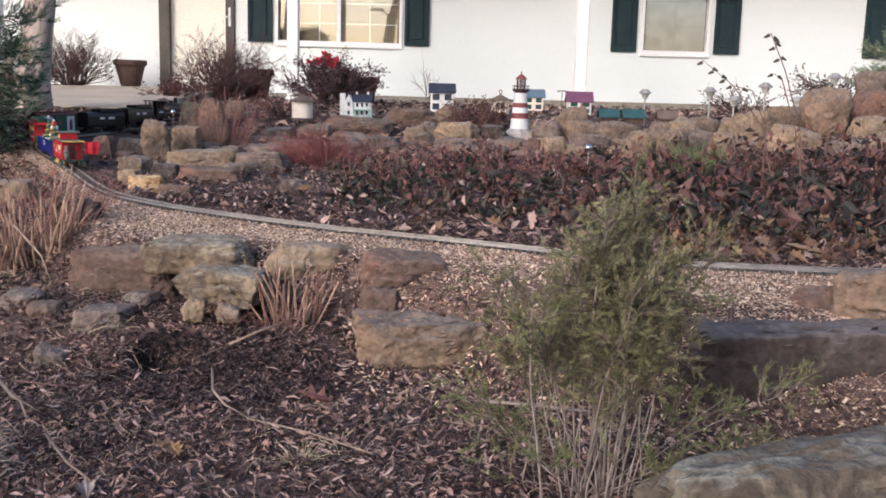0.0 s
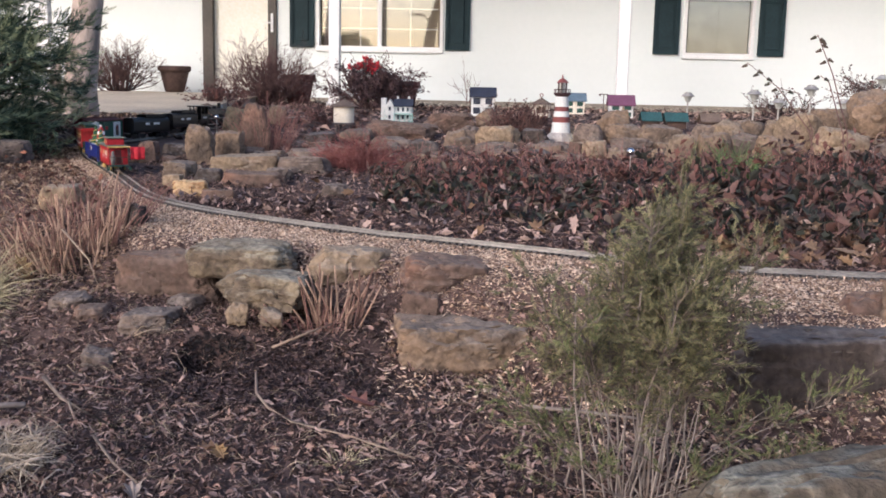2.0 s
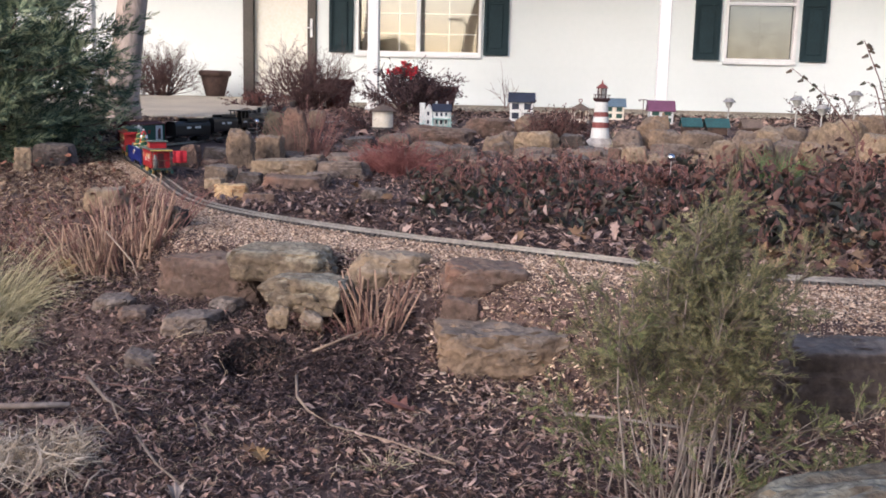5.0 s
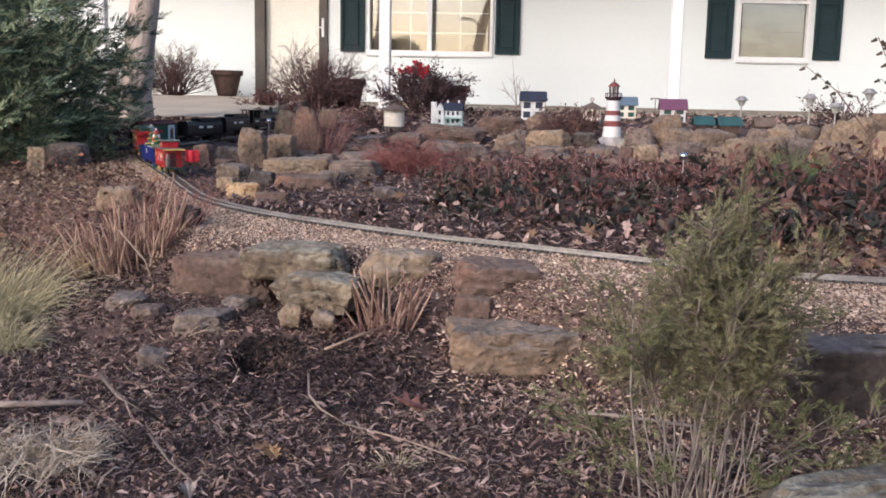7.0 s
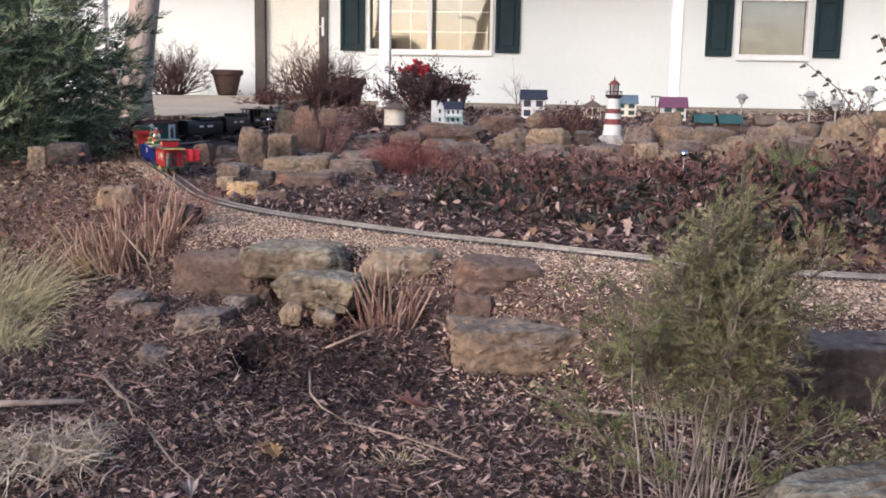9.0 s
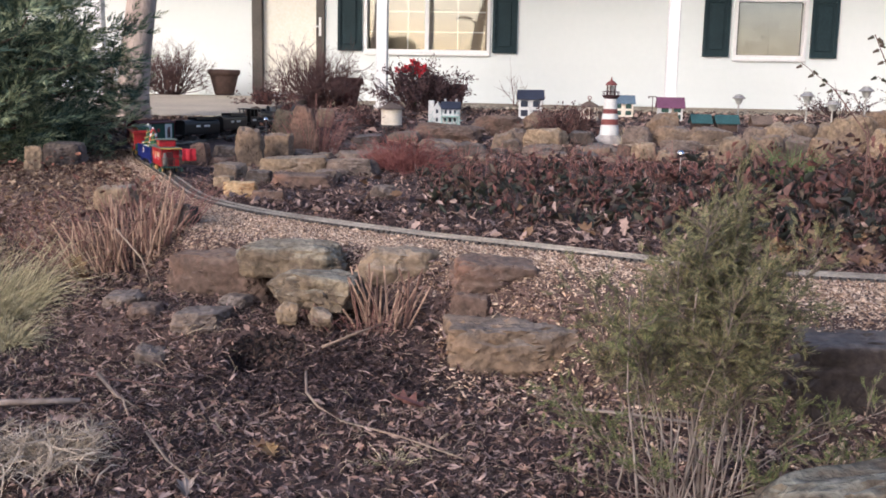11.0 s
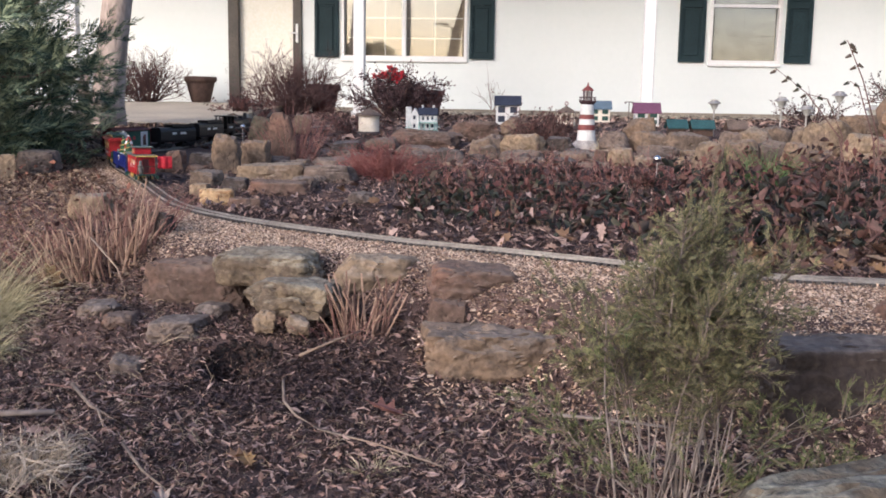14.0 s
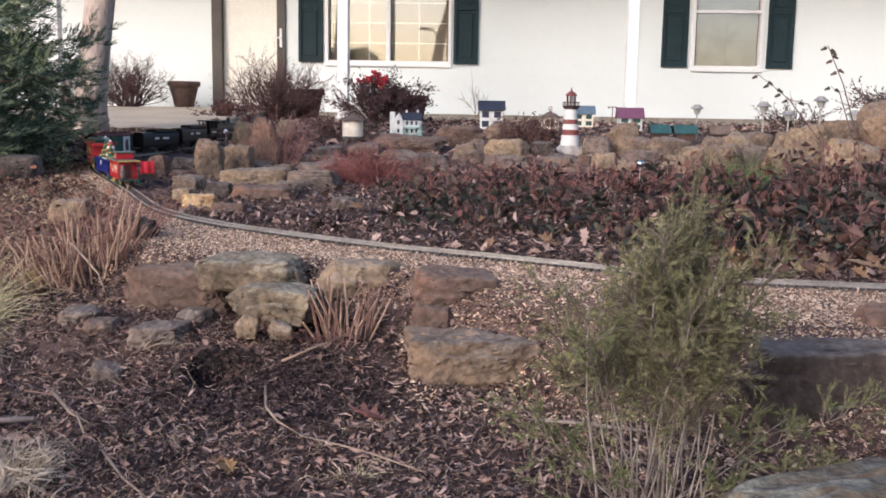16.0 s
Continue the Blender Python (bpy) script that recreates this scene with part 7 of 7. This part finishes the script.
def boxcar(s):
    t = thing("boxcar", "green toy boxcar with white posters and maroon ends", "train car", placed(s, 1.17), "garden train")
    part("body", B(-0.176, 0.176, -0.048, 0.048, 0.036, 0.158, bevel=0.002), M["tr_green"], t, "green car body")
    part("roof", gable(bmesh.new(), -0.18, 0.18, -0.05, 0.05, 0.158, 0.014, 0.004, 0.005), M["tr_maroon"], t, "maroon roof")
    part("walkway", B(-0.18, 0.18, -0.012, 0.012, 0.1785, 0.182), M["tr_maroon"], t)
    for sx in (-1, 1):
        e = bmesh.new()
        box(e, sx * 0.1765 - 0.001, sx * 0.1765 + 0.004, -0.05, 0.05, 0.034, 0.16)
        for k in range(6):
            box(e, sx * 0.1785 - 0.003, sx * 0.1785 + 0.004, -0.044, 0.044, 0.048 + k * 0.018, 0.054 + k * 0.018)
        part("end", e, M["tr_maroon"], t, "ribbed maroon end")
    for sy in (-1, 1):
        y = sy * 0.0495
        d = part("door", B(-0.045, 0.045, y - 0.0022, y + 0.0022, 0.042, 0.15, bevel=0.001), M["tr_green"], t)
        part("door_mark", B(-0.012, 0.012, y + sy * 0.0026 - 0.0006, y + sy * 0.0026 + 0.0006, 0.1, 0.122), M["tr_red"], d, "small red badge")
        part("door_rail", B(-0.06, 0.06, y - 0.003, y + 0.003, 0.151, 0.155), M["tr_black"], t)
        for x in (-0.11, 0.11):
            p = part("poster", B(x - 0.036, x + 0.036, y - 0.0012, y + 0.0012, 0.046, 0.15), M["white_mini"], t, "white poster")
            part("poster_shape", B(x - 0.016, x + 0.016, y + sy * 0.0016 - 0.0004, y + sy * 0.0016 + 0.0004, 0.06, 0.118), M["brown"], p, "plain brown shape")
            part("poster_shape", B(x - 0.008, x + 0.012, y + sy * 0.0022 - 0.0003, y + sy * 0.0022 + 0.0003, 0.095, 0.13), M["lhred"], p, "plain red shape")
    part("underframe", B(-0.17, 0.17, -0.03, 0.03, 0.03, 0.0355), M["tr_black"], t)
    bogies(t, (-0.12, 0.12), M["gold"])
    couplers(t, 0.182)


def coach(s):
    t = thing("passenger_coach", "red toy passenger coach with cream windows and green roof", "train car", placed(s, 1.17), "garden train")
    part("body", B(-0.165, 0.165, -0.047, 0.047, 0.038, 0.136, bevel=0.002), M["tr_red"], t, "red coach body")
    r = bmesh.new()
    prof = [(-0.058, 0.137), (-0.054, 0.143), (-0.03, 0.153), (0.03, 0.153), (0.054, 0.143), (0.058, 0.137)]
    rings = [[r.verts.new((x, y, z)) for y, z in prof] for x in (-0.2, 0.2)]
    for i in range(5):
        r.faces.new((rings[0][i], rings[0][i + 1], rings[1][i + 1], rings[1][i]))
    r.faces.new((rings[0][0], rings[1][0], rings[1][5], rings[0][5]))
    r.faces.new(rings[0][::-1]), r.faces.new(rings[1])
    part("roof", r, M["tr_red"], t, "red curved lower roof")
    part("clerestory", B(-0.185, 0.185, -0.026, 0.026, 0.1535, 0.166), M["tr_dkgreen"], t, "green clerestory with cream lights")
    part("clerestory_roof", B(-0.2, 0.2, -0.032, 0.032, 0.1665, 0.172, bevel=0.002), M["tr_dkgreen"], t, "dark green top roof")
    for sy in (-1, 1):
        y = sy * 0.0475
        for k in range(8):
            x = -0.128 + k * 0.0365
            w = part("window", B(x - 0.013, x + 0.013, y - 0.0012, y + 0.0012, 0.088, 0.122), M["lit_pane"], t, "cream-lit window")
            part("window_shade", B(x - 0.006, x + 0.006, y + sy * 0.0016 - 0.0003, y + sy * 0.0016 + 0.0003, 0.09, 0.108), M["brown"], w)
        for k in range(9):
            part("roof_light", B(-0.172 + k * 0.042, -0.15 + k * 0.042, sy * 0.0265 - 0.0006, sy * 0.0265 + 0.0006, 0.156, 0.164), M["lit_pane"], t)
        part("name_board", B(-0.13, 0.13, y - 0.001, y + 0.001, 0.126, 0.133), M["gold"], t)
        for x in (-0.148, 0.148):
            part("badge", B(x - 0.006, x + 0.006, y - 0.001, y + 0.001, 0.06, 0.074), M["white_mini"], t)
        cu = bpy.data.curves.new("lettering", "FONT")
        cu.body, cu.size, cu.align_x, cu.extrude = "FELIZ NAVIDAD", 0.017, "CENTER", 0.0003
        cu.materials.append(M["white_mini"])
        o = new("lettering", cu)
        o.parent = t
        o.matrix_local = pose(0, y + sy * 0.0004, 0.055, 90, 0, 180 if sy > 0 else 0)
    for sx in (-1, 1):
        part("platform", B(min(sx * 0.166, sx * 0.198), max(sx * 0.166, sx * 0.198), -0.045, 0.045, 0.034, 0.04), M["tr_dkgreen"], t)
        part("end_railing", B(sx * 0.195 - 0.0015, sx * 0.195 + 0.0015, -0.044, 0.044, 0.041, 0.075), M["tr_dkgreen"], t)
    part("underframe", B(-0.165, 0.165, -0.03, 0.03, 0.03, 0.0375), M["tr_black"], t)
    bogies(t, (-0.125, 0.125), M["gold"])
    couplers(t, 0.198)


def toy_tree(t, x, y, z, h):
    b = bmesh.new()
    k = 5
    for i in range(k):
        z0 = z + h * i / k * 0.95
        cyl(b, h * 0.3 * (1 - i / k) + 0.004, h * 0.12 * (1 - i / k), z0, z0 + h * 0.3, 12, (x, y))
    tr = part("toy_fir", b, M["fir"], t, "green toy fir tree")
    g = bmesh.new()
    for i in range(26):
        a, u = i * 0.75, i / 26
        a2, u2 = (i + 1) * 0.75, (i + 1) / 26
        r, r2 = h * 0.31 * (1 - u) + 0.004, h * 0.31 * (1 - u2) + 0.004
        rod(g, (x + r * math.cos(a), y + r * math.sin(a), z + h * (0.1 + 0.85 * u)), (x + r2 * math.cos(a2), y + r2 * math.sin(a2), z + h * (0.1 + 0.85 * u2)), 0.003, seg=5)
    part("garland", g, M["gold"], tr, "pale gold garland")
    st = bmesh.new()
    bmesh.ops.create_icosphere(st, subdivisions=1, radius=0.007, matrix=Matrix.Translation((x, y, z + h * 1.2)))
    part("star", st, M["white_mini"], tr)


def gondola(s):
    t = thing("gondola_car", "blue toy gondola car filled with snow and toy firs", "train car", placed(s, 1.17), "garden train")
    b = bmesh.new()
    box(b, -0.195, 0.195, -0.048, -0.044, 0.032, 0.098)
    box(b, -0.195, 0.195, 0.044, 0.048, 0.032, 0.098)
    box(b, -0.195, -0.191, -0.0435, 0.0435, 0.032, 0.098)
    box(b, 0.191, 0.195, -0.0435, 0.0435, 0.032, 0.098)
    box(b, -0.1905, 0.1905, -0.0435, 0.0435, 0.032, 0.038)
    part("body", b, M["tr_blue"], t, "blue open car body")
    for sy in (-1, 1):
        part("top_rim", B(-0.198, 0.198, sy * 0.046 - 0.004, sy * 0.046 + 0.004, 0.0985, 0.102), M["tr_blue"], t)
        part("side_rib", B(-0.19, 0.19, sy * 0.049 - 0.001, sy * 0.049 + 0.001, 0.058, 0.062), M["tr_blue"], t)
        bd = bmesh.new()
        cyl(bd, 0.014, 0.014, -0.0012, 0.0012, 20, m=Matrix.Translation((0, sy * 0.0492, 0.078)) @ Matrix.Rotation(radians(90), 4, "X"))
        w = part("round_badge", bd, M["white_mini"], t, "white and red wreath badge")
        b2 = bmesh.new()
        cyl(b2, 0.008, 0.008, -0.0012, 0.0012, 16, m=Matrix.Translation((0, sy * 0.0505, 0.078)) @ Matrix.Rotation(radians(90), 4, "X"))
        part("badge_centre", b2, M["lhred"], w)
    sn = bmesh.new()
    bmesh.ops.create_grid(sn, x_segments=30, y_segments=8, size=1, matrix=Matrix.Diagonal((0.188, 0.042, 1, 1)))
    for v in sn.verts:
        v.co.z = 0.092 + 0.014 * noise.noise((v.co.x * 22, v.co.y * 22, 2))
    part("snow_load", sn, M["snow"], t, "white artificial snow", smooth=True)
    toy_tree(t, 0.11, 0.0, 0.093, 0.1)
    toy_tree(t, -0.09, 0.01, 0.093, 0.09)
    for x, y, r, m in ((0.155, -0.02, 0.015, "snow"), (0.02, 0.0, 0.014, "bluegrey"), (0.06, -0.02, 0.012, "brown"), (-0.03, -0.015, 0.013, "brown"), (-0.15, -0.015, 0.02, "pink"), (0.17, 0.02, 0.011, "bluegrey"), (-0.17, 0.02, 0.013, "bluegrey")):
        bb = bmesh.new()
        bmesh.ops.create_uvsphere(bb, u_segments=12, v_segments=8, radius=r, matrix=Matrix.Translation((x, y, 0.097 + r * 0.7)))
        part("ornament", bb, M[m], t, smooth=True)
    f = bmesh.new()
    lathe(f, [(0.022, 0.095), (0.026, 0.115), (0.024, 0.14), (0.018, 0.155), (0.016, 0.172), (0.012, 0.186), (0.004, 0.196)], 14)
    fo = part("figurine", f, M["tr_red"], t, "plain red figurine with white trim", smooth=True)
    fo.location = (-0.045, 0, 0)
    f2 = bmesh.new()
    lathe(f2, [(0.0265, 0.118), (0.0275, 0.121), (0.0265, 0.126)], 14)
    lathe(f2, [(0.0165, 0.15), (0.021, 0.156), (0.019, 0.168), (0.015, 0.172)], 14)
    part("white_trim", f2, M["snow"], fo, "white trim")
    bogies(t, (-0.145, 0.145), M["tr_blue"])
    couplers(t, 0.197)


def caboose(s):
    t = thing("caboose", "red toy caboose with grey-green roofs and a cupola", "train car", placed(s), "garden train")
    part("body", B(-0.138, 0.138, -0.047, 0.047, 0.036, 0.126, bevel=0.002), M["tr_orange"], t, "red caboose body")
    part("roof", B(-0.178, 0.178, -0.055, 0.055, 0.1265, 0.133, bevel=0.002), M["car_roof"], t, "grey-green roof")
    part("roof_edge", B(-0.1795, -0.1785, -0.055, 0.055, 0.126, 0.1335), M["gold"], t, "pale roof edge")
    part("end_door", B(-0.1405, -0.1385, -0.016, 0.016, 0.042, 0.112), M["tr_maroon"], t, "dark end door")
    c = part("cupola", B(-0.072, 0.008, -0.042, 0.042, 0.1335, 0.166, bevel=0.002), M["tr_orange"], t, "red cupola")
    part("cupola_roof", B(-0.084, 0.02, -0.05, 0.05, 0.1665, 0.172, bevel=0.002), M["car_roof"], c, "grey-green cupola roof")
    for sy in (-1, 1):
        y = sy * 0.0475
        for x, z in ((-0.1, 0.085), (-0.04, 0.085), (0.01, 0.085), (0.1, 0.085)):
            part("window", B(x - 0.008, x + 0.008, y - 0.0012, y + 0.0012, z, z + 0.022), M["lit_pane"], t, "small pale window")
        for x in (-0.055, -0.012):
            part("window", B(x - 0.007, x + 0.007, sy * 0.0425 - 0.001, sy * 0.0425 + 0.001, 0.142, 0.158), M["lit_pane"], c)
        d = bmesh.new()
        box(d, -0.094, -0.05, y - 0.001, y + 0.001, 0.082, 0.09)
        box(d, -0.076, -0.062, y - 0.001, y + 0.001, 0.0905, 0.104)
        box(d, -0.094, -0.088, y - 0.001, y + 0.001, 0.0905, 0.1)
        box(d, -0.09, -0.04, y - 0.001, y + 0.001, 0.069, 0.072)
        part("white_emblem", d, M["white_mini"], t, "plain white painted shapes")
        fl = bmesh.new()
        for k in range(3):
            a = k * math.pi / 3
            rod(fl, (0.03 + 0.011 * math.cos(a), y, 0.075 + 0.011 * math.sin(a)), (0.03 - 0.011 * math.cos(a), y, 0.075 - 0.011 * math.sin(a)), 0.0016)
        part("snowflake", fl, M["white_mini"], t, "white snowflake")
    for sx in (-1, 1):
        part("platform", B(min(sx * 0.1385, sx * 0.178), max(sx * 0.1385, sx * 0.178), -0.047, 0.047, 0.032, 0.038), M["tr_dkgreen"], t)
        rl = bmesh.new()
        for y in (-0.045, -0.015, 0.015, 0.045):
            rod(rl, (sx * 0.175, y, 0.038), (sx * 0.175, y, 0.08 if abs(y) < 0.03 else 0.127), 0.0018)
        rod(rl, (sx * 0.175, -0.045, 0.078), (sx * 0.175, 0.045, 0.078), 0.0018)
        part("end_railing", rl, M["brown"], t, "thin brown end railing")
        for y in (-0.052, 0.052):
            part("step", B(sx * 0.158 - 0.014, sx * 0.158 + 0.014, y - 0.006, y + 0.006, 0.012, 0.03), M["tr_dkgreen"], t)
    fg = bmesh.new()
    lathe(fg, [(0.009, 0.039), (0.011, 0.06), (0.012, 0.08), (0.007, 0.09), (0.008, 0.1), (0.005, 0.107)], 10)
    f = part("figurine", fg, M["grey_fig"], t, "plain grey figurine on the platform", smooth=True)
    f.location = (-0.158, 0.028, 0)
    flag = bmesh.new()
    rod(flag, (-0.176, -0.052, 0.06), (-0.19, -0.058, 0.115), 0.0016)
    part("flag_pole", flag, M["tr_black"], t)
    cl = bmesh.new()
    bmesh.ops.create_grid(cl, x_segments=6, y_segments=6, size=0.5, matrix=Matrix.Translation((-0.184, -0.088, 0.098)) @ Matrix.Rotation(radians(90), 4, "Y") @ Matrix.Diagonal((0.062, 0.068, 1, 1)))
    for v in cl.verts:
        v.co.x += 0.006 * math.sin(v.co.y * 160)
    ff = part("flag", cl, M["flower"], t, "bright red signal flag", smooth=True)
    ff.modifiers.new("thick", "SOLIDIFY").thickness = 0.0015
    part("underframe", B(-0.138, 0.138, -0.03, 0.03, 0.03, 0.0355), M["tr_dkgreen"], t)
    bogies(t, (-0.095, 0.095), M["gold"])
    couplers(t, 0.178)


def tender(s):
    t = thing("tender", "black toy locomotive tender with pale lettering bars", "train car", placed(s, 1.55, 1.12), "garden train")
    tk = bmesh.new()
    prof = [(-0.044, 0.036), (0.044, 0.036), (0.047, 0.05), (0.047, 0.1), (0.042, 0.116), (0.03, 0.125), (-0.03, 0.125), (-0.042, 0.116), (-0.047, 0.1), (-0.047, 0.05)]
    ends = [[tk.verts.new((x, y, z)) for y, z in prof] for x in (-0.12, 0.12)]
    for k in range(10):
        tk.faces.new((ends[0][k], ends[0][(k + 1) % 10], ends[1][(k + 1) % 10], ends[1][k]))
    tk.faces.new(ends[0][::-1]), tk.faces.new(ends[1])
    part("tank", tk, M["tr_black"], t, "black round-shouldered tender tank")
    b = bmesh.new()
    box(b, -0.03, 0.112, -0.04, -0.036, 0.1255, 0.142)
    box(b, -0.03, 0.112, 0.036, 0.04, 0.1255, 0.142)
    box(b, -0.034, -0.0305, -0.04, 0.04, 0.1255, 0.142)
    part("coal_bunker", b, M["tr_black"], t)
    co = bmesh.new()
    bmesh.ops.create_grid(co, x_segments=16, y_segments=8, size=1, matrix=Matrix.Translation((0.04, 0, 0.134)) @ Matrix.Diagonal((0.068, 0.0355, 1, 1)))
    for v in co.verts:
        v.co.z += 0.012 * noise.noise((v.co.x * 60, v.co.y * 60, 4))
    part("coal", co, M["tr_black"], t, "black coal load")
    for sy in (-1, 1):
        for x, w in ((-0.03, 0.028), (0.03, 0.04)):
            part("letter_bar", B(x - w / 2, x + w / 2, sy * 0.0465 - 0.0008, sy * 0.0465 + 0.0008, 0.082, 0.095), M["white_mini"], t, "plain pale lettering bar")
    bogies(t, (-0.075, 0.075), M["tr_black"])
    couplers(t, 0.122)


def locomotive(s):
    t = thing("steam_locomotive", "black toy steam locomotive with cab and boiler", "locomotive", placed(s, 1.45, 1.1), "garden train")
    X = Matrix.Rotation(radians(90), 4, "Y")
    bl = bmesh.new()
    cyl(bl, 0.038, 0.038, -0.12, 0.12, 22, m=Matrix.Translation((0.08, 0, 0.095)) @ X)
    cyl(bl, 0.0395, 0.0395, -0.028, 0.028, 22, m=Matrix.Translation((0.175, 0, 0.095)) @ X)
    for x in (0.0, 0.05, 0.1):
        cyl(bl, 0.0392, 0.0392, -0.003, 0.003, 22, m=Matrix.Translation((x, 0, 0.095)) @ X)
    part("boiler", bl, M["tr_black"], t, "black boiler")
    for x, h, r, n in ((0.175, 0.172, 0.013, "chimney"), (0.11, 0.15, 0.017, "steam_dome"), (0.04, 0.148, 0.015, "sand_dome")):
        part(n, lathe(bmesh.new(), [(r, 0.125), (r, h - 0.008), (r * 1.15, h - 0.005), (r * 0.9, h)], 14), M["tr_black"], t).location = (x, 0, 0)
    cb = bmesh.new()
    for sy in (-1, 1):
        box(cb, -0.14, -0.04, sy * 0.044 - 0.002, sy * 0.044 + 0.002, 0.05, 0.1)
        for x in (-0.136, -0.09, -0.044):
            box(cb, x - 0.004, x + 0.004, sy * 0.044 - 0.002, sy * 0.044 + 0.002, 0.1005, 0.148)
    box(cb, -0.043, -0.039, -0.0415, 0.0415, 0.05, 0.148)
    part("cab", cb, M["tr_black"], t, "black cab with open windows")
    part("cab_roof", B(-0.16, -0.03, -0.052, 0.052, 0.1485, 0.156, bevel=0.003), M["tr_black"], t)
    for sy in (-1, 1):
        part("letter_bar", B(-0.115, -0.065, sy * 0.0465 - 0.0006, sy * 0.0465 + 0.0006, 0.07, 0.082), M["white_mini"], t, "plain pale lettering bar")
        part("running_board", B(-0.04, 0.205, sy * 0.043 - 0.007, sy * 0.043 + 0.007, 0.066, 0.07), M["chrome"], t, "pale-edged running board")
        for x in (-0.02, 0.045, 0.11):
            w = bmesh.new()
            cyl(w, 0.026, 0.026, -0.004, 0.004, 20, m=Matrix.Translation((x, sy * 0.0235, 0.026)) @ Matrix.Rotation(radians(90), 4, "X"))
            part("driving_wheel", w, M["tr_black"], t)
        part("coupling_rod", B(-0.025, 0.115, sy * 0.03 - 0.002, sy * 0.03 + 0.002, 0.022, 0.028), M["chrome"], t)
        part("cylinder", B(0.15, 0.195, sy * 0.036 - 0.01, sy * 0.036 + 0.01, 0.022, 0.052, bevel=0.006), M["tr_black"], t)
    part("frame", B(-0.13, 0.2, -0.018, 0.018, 0.034, 0.058), M["tr_black"], t)
    cc = bmesh.new()
    vs = [cc.verts.new(v) for v in ((0.205, -0.04, 0.006), (0.205, 0.04, 0.006), (0.245, 0, 0.006), (0.205, -0.03, 0.04), (0.205, 0.03, 0.04), (0.212, 0, 0.04))]
    for f in ((0, 2, 5, 3), (2, 1, 4, 5), (0, 3, 4, 1), (3, 5, 4), (0, 1, 2)):
        cc.faces.new([vs[i] for i in f])
    part("cowcatcher", cc, M["tr_black"], t)
    part("headlamp", cyl(bmesh.new(), 0.012, 0.012, 0.135, 0.158, 12, (0.205, 0)), M["lens"], t)


# the caboose has just passed the start of the curve
s_at = min(range(len(LINE)), key=lambda i: (LINE[i] - Vector((-1.905, 4.965))).length) * 0.024
caboose(s_at)
gondola(s_at + 0.45)
coach(s_at + 0.98)
boxcar(s_at + 1.48)
tender(s_at + 1.92)
tender(s_at + 2.33)
locomotive(s_at + 2.78)
